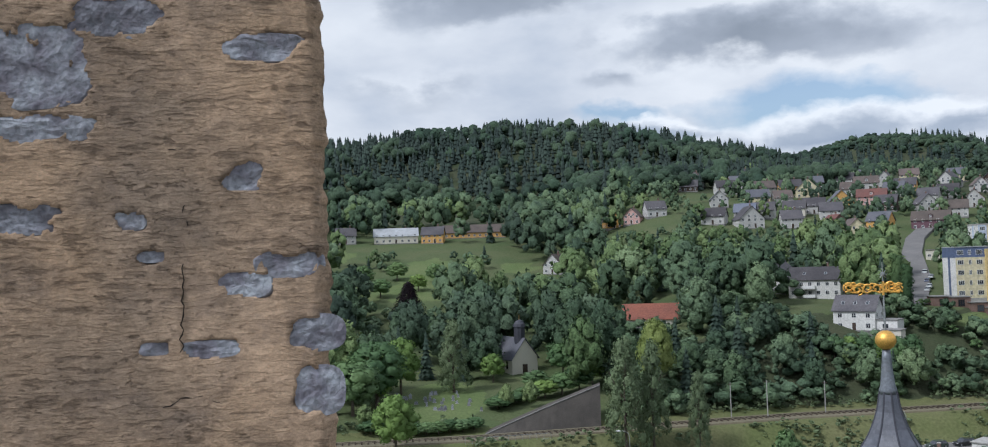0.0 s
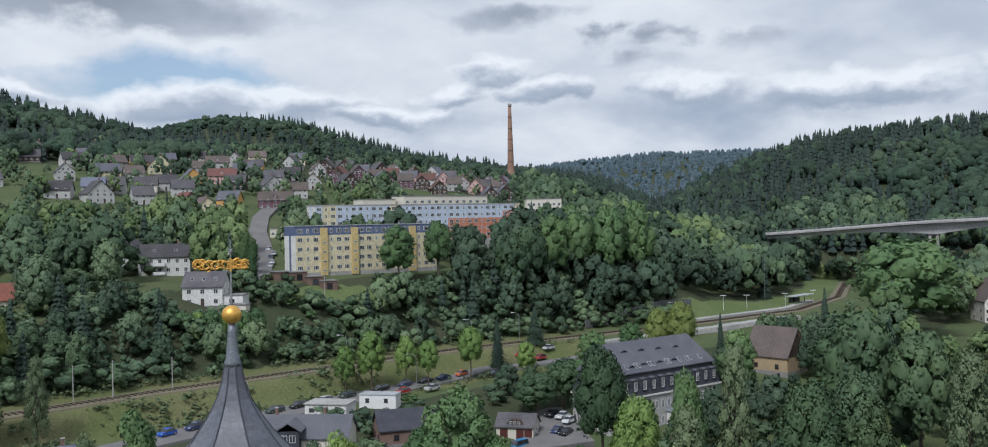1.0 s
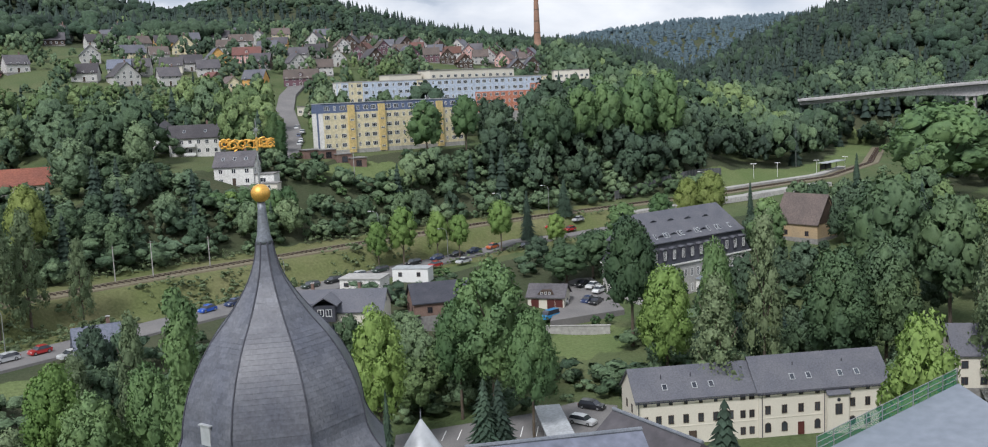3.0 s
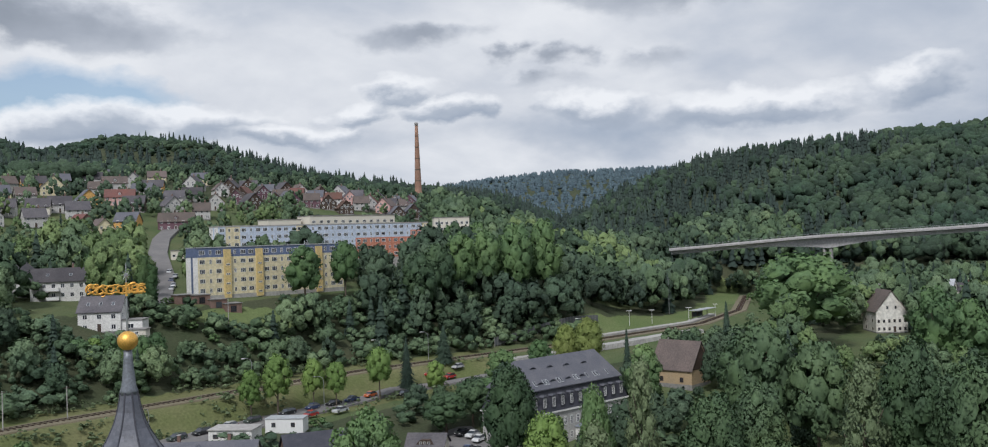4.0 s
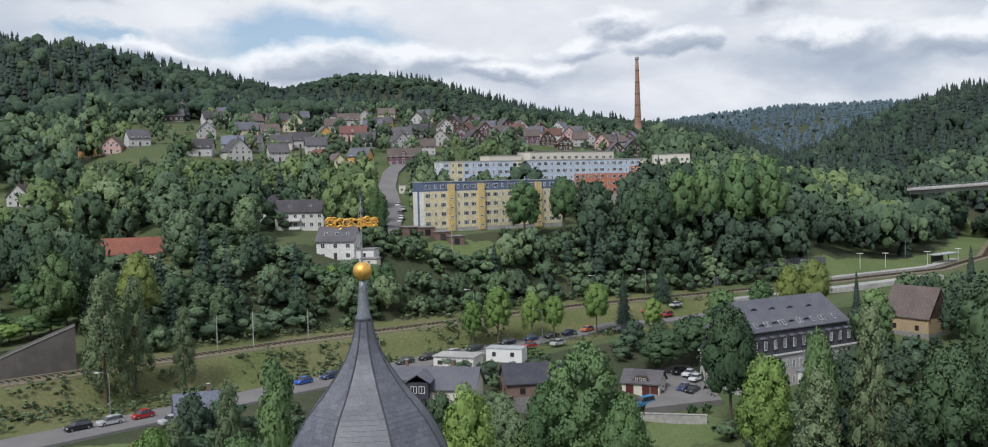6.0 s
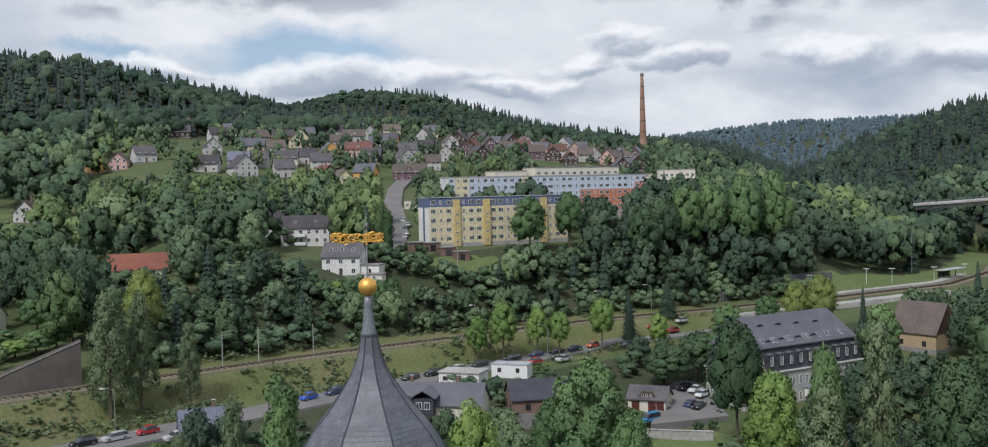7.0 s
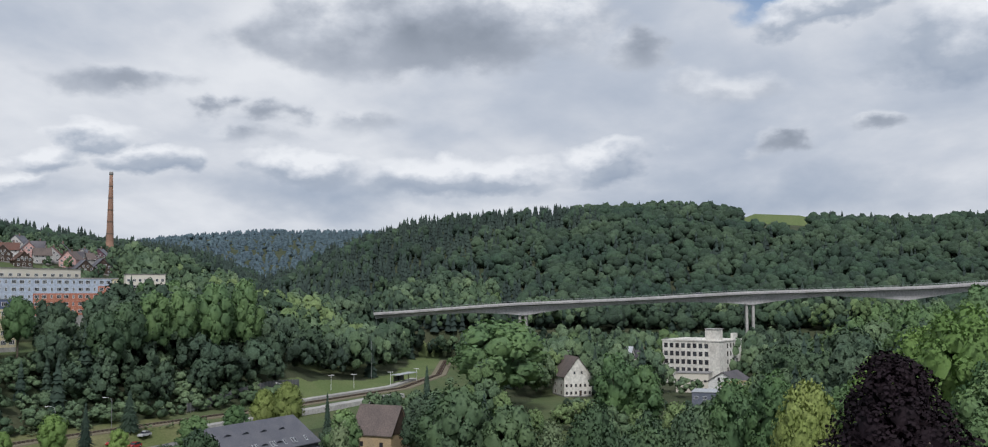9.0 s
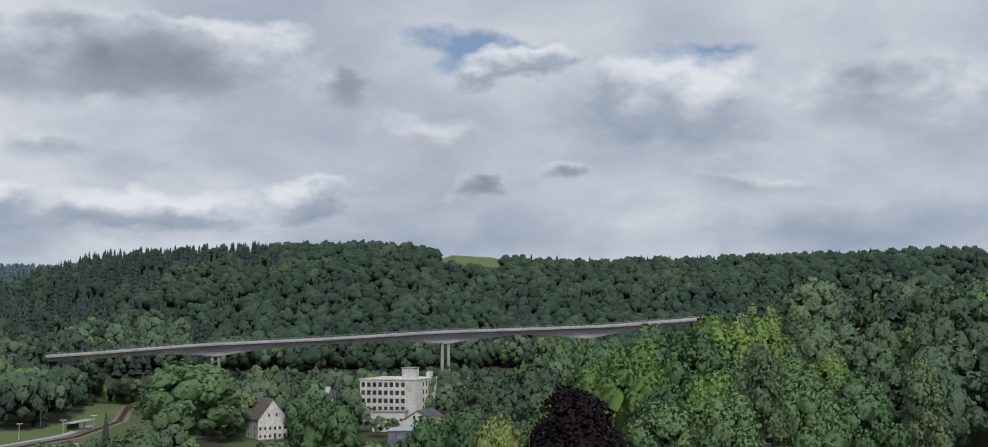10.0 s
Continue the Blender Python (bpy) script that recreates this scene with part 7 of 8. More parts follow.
for y in (0, 3.5):
    part("rail", boxes((-5.3, 5.3, y - 0.07, y + 0.07, 2.8, 2.95)), M["concrete"], rh_frame)

# ---- apartment blocks ----


def slab_block(name, x0, y0, x1, y1, base, storeys, depth, label, paint, bays, top_storey=None, storey=2.8, strips=()):
    """A long prefabricated block; paint(row, bay) names the wall colour of each panel."""
    w = math.hypot(x1 - x0, y1 - y0)
    rz = math.degrees(math.atan2(y1 - y0, x1 - x0))
    m = pose((x0 + x1) / 2, (y0 + y1) / 2, base, 0, 0, rz)
    ob = thing(name, m, label, "apartment block")
    for i in range(6):
        q = m @ Vector((-w / 2 + w * (i + 0.5) / 6, depth / 2, 0))
        KEEP_OFF.append((q.x, q.y, w / 11 + 3))
    h = storey * storeys + 1.0
    part("wall", boxes((-w / 2, w / 2, 0.12, depth, -6, h)), M["wall_white"], ob)
    part("plinth", boxes((-w / 2 - 0.02, w / 2 + 0.02, 0.0, 0.12, -6, 1.0)), M["concrete"], ob)
    panel = {}
    bw = w / bays
    for rw in range(storeys):
        for b in range(bays):
            key = paint(rw, b)
            if key not in panel:
                panel[key] = mesh_of("wall_panel", boxes((0.012, bw - 0.012, 0.0, 0.12, 0.012, storey - 0.012)), M[key])
            part("wall_panel", panel[key], None, ob, at=Matrix.Translation((-w / 2 + b * bw, 0, 1.0 + rw * storey)))
            if b not in strips:
                window(ob, face(-w / 2 + (b + 0.5) * bw, 0, 1.0 + rw * storey + 0.85), 1.75 if b % 3 != 1 else 0.8, 1.35)
            else:
                window(ob, face(-w / 2 + (b + 0.5) * bw, -0.72, 1.0 + rw * storey + 0.2), 1.3, 0.6)
    if top_storey:
        bm = bmesh.new()
        prism(bm, [(0.0, h), (depth, h), (depth - 0.5, h + 2.9), (0.5, h + 2.9)], -w / 2 - 0.1, w / 2 + 0.1, 0)
        part("mansard_storey", bm, M[top_storey], ob)
        part("roof", boxes((-w / 2 - 0.2, w / 2 + 0.2, 0.25, depth - 0.2, h + 2.9, h + 3.15)), M["metal_pale"], ob)
        for b in range(bays):
            if b not in strips:
                window(ob, face(-w / 2 + (b + 0.5) * bw, 0.1, h + 0.75), 1.75 if b % 3 != 1 else 0.8, 1.35)
        for b in strips:
            s = part("stair_tower", boxes((-w / 2 + b * bw + 0.25, -w / 2 + (b + 1) * bw - 0.25, -0.7, 0.3, 0, h + 2.3)), M["wall_deep_yellow"], ob, "deep yellow stair tower")
    else:
        part("roof", boxes((-w / 2 - 0.15, w / 2 + 0.15, -0.12, depth + 0.15, h, h + 0.45)), M["concrete"], ob)
    for rw in range(storeys):
        for y in (depth * 0.3, depth * 0.7):
            if not top_storey:
                window(ob, face(-w / 2, y, 1.0 + rw * storey + 0.85, "left"), 1.0, 1.3)
    part("end_stripe", boxes((-w / 2 - 0.03, -w / 2, depth * 0.42, depth * 0.58, 0, h)), M["wall_navy"] if top_storey else M["wall_blue"], ob)
    return ob


slab_block("apartment_block", 123.9, 286, 175.4, 286, 25.7, 4, 9.0, "yellow five-storey apartment block with a blue mansard storey", lambda r, b: "wall_yellow", 19, "wall_navy", storey=2.95, strips=(3, 7, 15))
slab_block("apartment_block", 160, 350, 250, 338, 34.0, 5, 11.5, "pale blue apartment block with yellow stripes and coral panels", lambda r, b: "wall_yellow" if b in (1, 2, 11, 31) else "wall_coral" if (b > 19 and r < 3) or (b in (29, 30, 31) and r == 3) else "wall_blue", 32)
plain_block(pose(238, 378, 44, 0, 0, -2), 44, 12, 9.8, "wall_cream", "cream flat-roofed block behind the apartment blocks", cols=12, rows=3, name="flat_block", category="building", deep=8, win=(1.7, 1.3))
plain_block(pose(207, 385, 45, 0, 0, -2), 16, 10, 7.5, "wall_cream", "low cream annex with a flat roof", cols=4, rows=2, name="flat_block", category="building", deep=8)
plain_block(facing(37.9, 470, 6, 45.0), 17, 10, 7.0, "wall_cream", "pale flat-roofed building among the trees", cols=7, rows=2, name="flat_block", category="building", deep=10)
plain_block(facing(23.2, 400, 0, 34.4), 17, 9, 6.2, "wall_cream", "low cream school wing with a row of small windows", cols=7, rows=2, win=(1.2, 1.0), name="flat_block", category="building", deep=5)

# ---- factory chimney ----


def factory_chimney():
    x, y = at(36.0, 700)
    z = ground_z(x, y)
    ob = thing("factory_chimney", pose(x, y, z), "tall tapering brick factory chimney", "chimney")
    h = 125.6 - z
    bm = bmesh.new()
    lathe(bm, [(3.0, -3), (2.9, 6)] + [(2.6 - 1.5 * t, 6 + (h - 8) * t) for t in np.linspace(0, 1, 9)], 20, smooth=True)
    part("shaft", bm, M["brick_chimney"], ob)
    bm = bmesh.new()
    lathe(bm, [(1.15, h - 2.2), (1.35, h - 1.6), (1.3, h), (0.9, h)], 20, smooth=True)
    part("crown_ring", bm, M["concrete_dark"], ob)
    for t in (0.2, 0.36, 0.52, 0.68, 0.84):
        bm = bmesh.new()
        r = 2.6 - 1.5 * t + 0.05
        lathe(bm, [(r, 6 + (h - 8) * t), (r + 0.02, 6.3 + (h - 8) * t), (r - 0.02, 6.6 + (h - 8) * t)], 20)
        part("iron_band", bm, M["rail_steel"], ob)


factory_chimney()

# ---- the houses of the town on the slope ----
TOWN = (  # bearing, distance, width, wall, roof, ridge along the front, turn, eaves
    (15.2, 560, 12, "wall_orange", "roof_grey", "x", 8, 4.6), (17.0, 640, 14, "wall_white", "roof_grey", "x", 0, 4), (17.9, 600, 13, "wall_white", "roof_grey", "x", -6, 4.5), (19.2, 580, 13, "wall_white", "roof_brown", "x", 5, 4.4),
    (20.1, 600, 9, "wall_white", "roof_grey", "y", -10, 4.6), (19.4, 520, 14, "wall_pink", "roof_rust", "x", -4, 4.6), (21.1, 560, 11, "wall_orange", "roof_grey", "x", -8, 5), (22.2, 530, 10, "wall_white", "roof_grey", "x", -10, 4.2),
    (23.2, 545, 10, "wall_white", "roof_grey", "x", -6, 4.2), (23.7, 494, 8, "wall_white", "roof_brown", "x", 0, 4.5), (22.3, 462, 15.5, "wall_purple", "roof_brown", "x", -6, 4.4), (18.6, 431, 10, "wall_yellow", "roof_brown", "y", 18, 4.2),
)
TOWN_B = (
    (17.7, 449, 7, "brick", "roof_rust", "y", 25, 4), (17.3, 476, 10, "wall_white", "roof_grey", "x", 4, 4.6), (16.4, 490, 10, "wall_white", "roof_grey", "x", 0, 4.2), (15.3, 480, 10, "wall_cream", "roof_grey", "x", -5, 4),
    (14.8, 512, 9, "wall_white", "roof_brown", "x", 10, 4), (13.6, 470, 10, "wall_white", "roof_grey", "x", -8, 4.2), (12.6, 462, 9.5, "wall_white", "roof_lilac", "x", -6, 4.6), (2.0, 500, 10, "wall_cream", "roof_brown", "x", 10, 6),
    (5.2, 474, 8, "wall_orange", "roof_brown", "y", 10, 4), (6.2, 470, 8, "wall_pink", "roof_brown", "y", -12, 4), (7.7, 474, 9.5, "wall_white", "roof_grey", "x", 15, 4), (9.9, 590, 9, "wall_white", "roof_brown", "y", -10, 5.5),
)
TOWN_C = (
    (9.5, 570, 11, "timber", "roof_grey", "x", 0, 3), (1.5, 409, 9, "wall_white", "roof_brown", "y", -30, 4), (-10.5, 495, 10, "wall_white", "roof_grey", "x", 0, 4.5), (-7.6, 492, 22, "wall_cream", "metal_pale", "x", 0, 4), (-5.5, 490, 11, "wall_orange", "roof_grey", "x", -8, 4.6),
    (-3.0, 505, 32, "wall_orange", "roof_brown", "x", 2, 3.2), (-11.4, 560, 12, "wall_pink", "roof_grey", "x", 0, 6), (1.9, 520, 9, "wall_cream", "roof_grey", "x", 0, 4.4), (25.3, 600, 10, "wall_white", "roof_grey", "y", 0, 4.5), (26.3, 600, 10, "wall_white", "roof_grey", "x", 0, 4.2), (12.9, 600, 10, "wall_white", "roof_grey", "x", 10, 4),
)
WORDS = {"wall_pale": "pale grey", "wall_orange": "orange", "wall_white": "white", "wall_pink": "pink", "wall_purple": "purple-brown", "wall_yellow": "yellow", "brick": "brick", "wall_cream": "cream", "timber": "dark timber", "roof_grey": "grey", "roof_rust": "rust-brown", "roof_brown": "brown", "roof_lilac": "bluish", "metal_pale": "pale metal", "slate_roof": "slate"}


def town_house(az, r, w, wall, roof, along, turn, eave):
    # the town's white walls take the render toned down for cloud
    wall = {"wall_white": "wall_pale"}.get(wall, wall)
    d = 9.5 if along == "x" else 11
    rise = 3.9 if along == "x" else w * 0.5
    house(facing(az, r, turn), w, d, eave, rise, wall, roof, f"{WORDS[wall]} house with a {WORDS[roof]} roof on the slope", along, cols=max(2, round(w / 3)), rows=2 if eave > 3.5 else 1, side_cols=2, storey=2.5, win=(1.15, 1.25), deep=5, group="houses of the town", dormers=1 if w > 12 and along == "x" and w < 18 else 0, sides=("left",))


for table in (TOWN, TOWN_B, TOWN_C):
    for row in table:
        town_house(*row)
g = random.Random(44)
for i in range(30):  # the looser upper streets
    az = 10.6 + 13.2 * (i + 0.5) / 30
    r = (452, 505, 548, 590, 632)[i % 5] + g.uniform(-9, 9)
    x, y = at(az, r)
    if any((x - kx) ** 2 + (y - ky) ** 2 < (kr + 8) ** 2 for kx, ky, kr in KEEP_OFF):
        continue
    town_house(az, r, g.uniform(8.5, 12), g.choice(("wall_white", "wall_white", "wall_white", "timber", "wall_orange", "wall_yellow")), g.choice(("roof_grey", "roof_grey", "slate_roof", "roof_brown")), g.choice("xxy"), g.uniform(-20, 20), g.uniform(4.0, 4.8))
g = random.Random(31)
for i in range(34):
    az = 24.6 + i * 0.34 + g.uniform(-0.15, 0.15)
    r = 528 + 26 * (i % 3) + g.uniform(-10, 16) + (az - 24) * 3.0
    along = "y" if g.random() < 0.55 else "x"
    town_house(az, r, g.uniform(7.5, 10), g.choice(("wall_white", "wall_white", "timber", "timber", "wall_purple", "wall_pink")), g.choice(("roof_rust", "roof_brown", "roof_grey", "slate_roof", "roof_brown")), along, g.uniform(-25, 25), g.uniform(3.8, 4.8))

# ---- the street that climbs into the town ----


def street():
    pts = [at(az, r) for az, r in ((21.7, 302), (21.4, 330), (21.6, 370), (21.3, 410), (21.5, 440), (22.2, 470), (23.4, 492))]
    dense = []
    for (ax, ay), (bx, by) in zip(pts, pts[1:]):
        for k in range(8):
            dense.append((ax + (bx - ax) * k / 8, ay + (by - ay) * k / 8))
    verts, quads = [], []
    for i, (x, y) in enumerate(dense):
        a, b = dense[max(0, i - 1)], dense[min(len(dense) - 1, i + 1)]
        d = Vector((b[0] - a[0], b[1] - a[1], 0)).normalized()
        nrm = Vector((-d.y, d.x, 0))
        z = max(ground_z(x, y), ground_z(x + nrm.x * 4, y + nrm.y * 4), ground_z(x - nrm.x * 4, y - nrm.y * 4)) + 0.15
        for off, dz in ((-4.1, -3.0), (-3.6, 0), (3.6, 0), (4.1, -3.0)):
            verts.append((x + nrm.x * off, y + nrm.y * off, z + dz))
    for i in range(len(dense) - 1):
        for j in range(3):
            a = i * 4 + j
            quads.append((a, a + 1, a + 5, a + 4))
    tagged(joined("town_street", verts, quads, [M["asphalt"]]), "grey asphalt street that climbs into the town", "street", kind="structure")
    for x, y in dense[::3]:
        KEEP_OFF.append((x, y, 6))


street()

# ---- the valley bridge ----


def bridge():
    ob = thing("road_bridge", pose(0, 0, 0), "long concrete road bridge with haunched girders and grey parapets", "bridge")
    keys = [(50.7, 562, 31.4), (51.4, 560, 31.7), (58.3, 548, 36.4), (65.6, 541, 39.0), (72, 545, 42.2), (78, 556, 43.6), (82, 566, 44.8), (86, 585, 47.8), (90, 610, 51)]
    stops = np.array([(*at(a, r), z) for a, r, z in keys])
    along = np.concatenate([[0], np.cumsum(np.linalg.norm(np.diff(stops[:, :2], axis=0), axis=1))])
    total = along[-1]
    s = np.arange(0, total, 3.0)
    line = np.stack([np.interp(s, along, stops[:, k]) for k in range(3)], -1)
    for _ in range(12):
        line[1:-1] = (line[:-2] + 2 * line[1:-1] + line[2:]) / 4
    piers = [float(np.interp(v, np.arange(len(stops)), along)) for v in (2.15, 4.05, 5.6)]
    d = np.gradient(line, axis=0)
    d[:, 2] = 0
    d /= np.linalg.norm(d, axis=1)[:, None]
    nrm = np.stack([-d[:, 1], d[:, 0], 0 * d[:, 0]], -1)

    def sweep(section, name, mat, parent=ob, label=""):
        verts, quads, k = [], [], None
        for i in range(len(line)):
            ring = section(i)
            k = len(ring)
            for off, dz in ring:
                verts.append(line[i] + nrm[i] * off + np.array((0, 0, dz)))
        for i in range(len(line) - 1):
            for j in range(k):
                a, b = i * k + j, i * k + (j + 1) % k
                quads.append((a, b, b + k, a + k))
        o = joined(name, verts, quads, [M[mat]])
        o.parent = parent
        return tagged(o, label)

    def depth(i):
        near = min(abs(s[i] - p) for p in piers)
        return 2.6 + 3.8 * max(0.0, 1 - near / 52) ** 2
    sweep(lambda i: [(-3.4, -0.9), (3.4, -0.9), (3.0, -depth(i)), (-3.0, -depth(i))], "girder", "concrete_bridge")
    sweep(lambda i: [(-6.6, 0.0), (6.6, 0.0), (6.6, -0.5), (3.6, -0.95), (-3.6, -0.95), (-6.6, -0.5)], "deck", "concrete_bridge")
    for side in (-1, 1):
        sweep(lambda i: [(side * 6.35, 0.0), (side * 6.75, 0.0), (side * 6.75, 1.0), (side * 6.35, 1.0)], "parapet", "concrete_bridge")
        sweep(lambda i: [(side * 6.5, 1.75), (side * 6.58, 1.75), (side * 6.58, 1.85), (side * 6.5, 1.85)], "handrail", "steel")
        post = mesh_of("railing_post", boxes((-0.05, 0.05, -0.05, 0.05, 1.0, 1.8)), M["steel"])
        for i in range(0, len(line), 1):
            part("railing_post", post, None, ob, at=Matrix.Translation(Vector(line[i] + nrm[i] * side * 6.55)))
    for p in piers:
        i = int(np.argmin(abs(s - p)))
        x, y, z = line[i]
        for off in (-1.7, 1.7):
            q = line[i] + d[i] * off
            a = math.degrees(math.atan2(d[i][1], d[i][0]))
            g0 = ground_z(q[0], q[1])
            part("pier", boxes((-0.65, 0.65, -2.2, 2.2, g0 - 2 - z, -depth(i) + 0.1)), M["concrete"], ob, at=pose(q[0], q[1], z, 0, 0, a))
    # a lorry and a car crossing stand on the deck
    return line, nrm, d


BRIDGE_LINE, BRIDGE_NRM, BRIDGE_DIR = bridge()

# ---- the factory in the valley ----


def factory():
    x, y = at(70.47, 432)
    m = pose(x, y, 3.2, 0, 0, -70 - 24)
    # local: the near corner at 0; the long front runs to -x, the side to +y
    ob = thing("factory", m, "derelict white five-storey factory with rows of large windows", "factory")
    KEEP_OFF.append((x - 4, y + 14, 20))
    w, d, h = 27.0, 24.0, 18.2
    part("wall", boxes((-w, 0, 0, d, -3, h)), M["wall_factory"], ob)
    part("cornice", boxes((-w - 0.3, 0.3, -0.3, d + 0.3, h, h + 0.5)), M["wall_factory"], ob)
    for rw in range(5):
        z = 1.2 + rw * 3.5
        for i in range(8):
            window(ob, face(-w + 1.7 + i * 2.75, 0, z), 1.7, 2.0, dark=True)
        for i in range(4):
            window(ob, face(0, 8.5 + i * 3.4, z, "right"), 1.2, 2.0, dark=True)
        for i in range(7):
            part("pilaster", boxes((-w + 3.0 + i * 2.75 - 0.12, -w + 3.0 + i * 2.75 + 0.12, -0.12, 0, z - 0.6, z + 2.8)), M["wall_factory"], ob)
    part("stair_head", boxes((-7.0, -1.5, 1, 7, h + 0.4, h + 5.2)), M["wall_factory"], ob)
    part("stair_head_roof", boxes((-7.3, -1.2, 0.7, 7.3, h + 5.2, h + 5.5)), M["concrete"], ob)
    part("lift_head", boxes((-1.2, -0.1, 15, 20, h + 0.4, h + 3.2)), M["wall_factory"], ob)
    for z in (0, 1):
        bm = bmesh.new()
        tube(bm, [(-w + 0.5, 0.4, h + 0.6 + 0.5 * z), (-8, 0.4, h + 0.6 + 0.5 * z)], 0.06, 5)
        part("roof_rail", bm, M["steel"], ob)
    house(facing(62.4, 378, 20), 11.2, 14, 7.8, 7.2, "wall_factory", "roof_brown", "pale gabled house with small windows among the trees", along="y", cols=6, rows=2, win=(0.8, 1.1), storey=2.8, chimneys=0, category="house", dark=True)
    plain_block(facing(62.0, 452, 8, 4), 20, 14, 12, "brick", "derelict brick workshop with a sagging roof", cols=5, rows=3, win=(1.8, 1.8), storey=3.6, name="workshop", category="workshop", dark=True)
    house(facing(64.0, 448, -14, 4), 22, 14, 9, 5, "wall_factory", "metal_pale", "derelict hall with a grey pitched roof", cols=6, rows=2, win=(1.8, 1.8), storey=3.4, chimneys=0, name="factory_hall", category="hall", dark=True, deep=6)
    house(facing(66.0, 455, 10, 4), 14, 12, 9, 3, "wall_factory", "roof_grey", "pale workshop with a low roof", cols=4, rows=2, win=(1.6, 1.6), storey=3.4, chimneys=1, name="workshop", category="workshop", dark=True, deep=6)
    plain_block(facing(68.9, 398, -10, 3), 13, 10, 7.5, "wall_cream", "low factory annex with a flat roof", cols=5, rows=2, win=(1.2, 0.9), storey=3.2, name="annex", category="annex", dark=True)
    house(facing(70.6, 388, -24, 3), 12, 14, 5.2, 3.6, "wall_white", "roof_grey", "white factory shed with a grey roof", along="y", cols=3, rows=1, chimneys=0, name="factory_hall", category="hall", dark=True)
    plain_block(facing(69.6, 352, -6, 3), 9, 12, 4.6, "roof_lilac", "blue-grey sheet-metal shed beside the factory", cols=3, rows=1, win=(1.4, 1.0), first=2.2, name="shed", category="shed", roof="metal_pale")
    # steel frame left standing beside the shed
    fr = thing("steel_frame", facing(71.0, 356, -20, 3), "yellow-green rusty steel frame of a dismantled hall", "frame")
    for x in (-3, 0, 3):
        for yy in (0, 5, 10):
            part("column", boxes((x - 0.12, x + 0.12, yy - 0.12, yy + 0.12, -1, 7.5)), M["wall_deep_yellow"], fr)
    for z in (3.6, 7.5):
        for yy in (0, 5, 10):
            part("beam", boxes((-3.1, 3.1, yy - 0.1, yy + 0.1, z, z + 0.25)), M["wall_deep_yellow"], fr)


factory()

# ---- the station and the line ----


def railway():
    ties, rails = [], []
    xs = np.arange(-60, 450, 1.3)
    tie_mesh = mesh_of("sleeper", boxes((-0.13, 0.13, -1.3, 1.3, 0.0, 0.16)), M["timber"])
    bed = [o for o in scene.collection.objects if o.name == "railway_bed"][0]
    verts, quads, base = [], [], 0
    made = 0
    for x in xs:
        y = float(rail_y(x))
        slope = (float(rail_y(x + 1)) - float(rail_y(x - 1))) / 2
        a = math.atan(slope)
        z = ground_z(x, y) + 0.27
        if 20 < x < 250 and made < 170:
            part("sleeper", tie_mesh, None, bed, at=pose(x, y, z, 0, 0, math.degrees(a)))
            made += 1
        else:
            c, s_ = math.cos(a), math.sin(a)
            for dz in (0, 0.16):
                for dx, dy in ((-0.13, -1.3), (0.13, -1.3), (0.13, 1.3), (-0.13, 1.3)):
                    verts.append((x + dx * c - dy * s_, y + dx * s_ + dy * c, z + dz))
            for f in ((4, 5, 6, 7), (0, 1, 5, 4), (1, 2, 6, 5), (2, 3, 7, 6), (3, 0, 4, 7)):
                quads.append([base + i for i in f])
            base += 8
    rest = joined("sleeper_run", verts, quads, [M["timber"]])
    rest.parent = bed
    tagged(rest, kind="stuff")
    for off in (-0.72, 0.72):
        bm = bmesh.new()
        pts = []
        for x in np.arange(-140, 452, 6.0):
            y = float(rail_y(x))
            a = math.atan((float(rail_y(x + 3)) - float(rail_y(x - 3))) / 6)
            pts.append((x - off * math.sin(a), y + off * math.cos(a), ground_z(x, y) + 0.5))
        tube(bm, pts, 0.075, 4)
        part("rail", bm, M["rail_steel"], bed)
    # platform, its shelter and lamps
    x0, x1 = 236.0, 346.0
    verts, quads = [], []
    xs = np.arange(x0, x1, 4.0)
    for x in xs:
        y = float(rail_y(x)) + 3.8
        z = ground_z(x, y - 2) + 0.9
        for dy, dz in ((0, -1.2), (0, 0), (3.4, 0), (3.4, -2.5)):
            verts.append((x, y + dy, z + dz))
    for i in range(len(xs) - 1):
        for j in range(3):
            a = i * 4 + j
            quads.append((a, a + 1, a + 5, a + 4))
    tagged(joined("platform", verts, quads, [M["concrete"]]), "grey paved station platform", "platform", kind="structure")
    sx = 330.0
    sy = float(rail_y(sx)) + 5.5
    sh = thing("platform_shelter", pose(sx, sy, ground_z(sx, sy - 3) + 0.9, 0, 0, 12), "open platform shelter with a flat pale roof", "shelter")
    part("roof", boxes((-8.5, 8.5, -2, 2.2, 3.0, 3.25)), M["metal_pale"], sh)
    for x in (-7, -2.4, 2.4, 7):
        part("post", boxes((x - 0.1, x + 0.1, 1.5, 1.7, -0.3, 3.0)), M["timber"], sh)
    part("back_wall", boxes((-7, 2.3, 1.75, 1.85, 0.2, 2.4)), M["glass"], sh)
    for az, r in ((48.1, 378), (49.4, 388), (51.5, 405), (53.0, 424)):
        x, y = at(az, r)
        lamp = thing("platform_lamp", pose(x, y, ground_z(x, y), 0, 0, -az), "white platform lamp with a flat double head", "lamp", group="platform lamps")
        bm = bmesh.new()
        tube(bm, [(0, 0, -0.5), (0, 0, 5.4)], [0.09, 0.06], 7)
        part("pole", bm, M["paint_white"], lamp)
        part("head", boxes((-1.1, 1.1, -0.25, 0.25, 5.4, 5.56)), M["paint_white"], lamp)
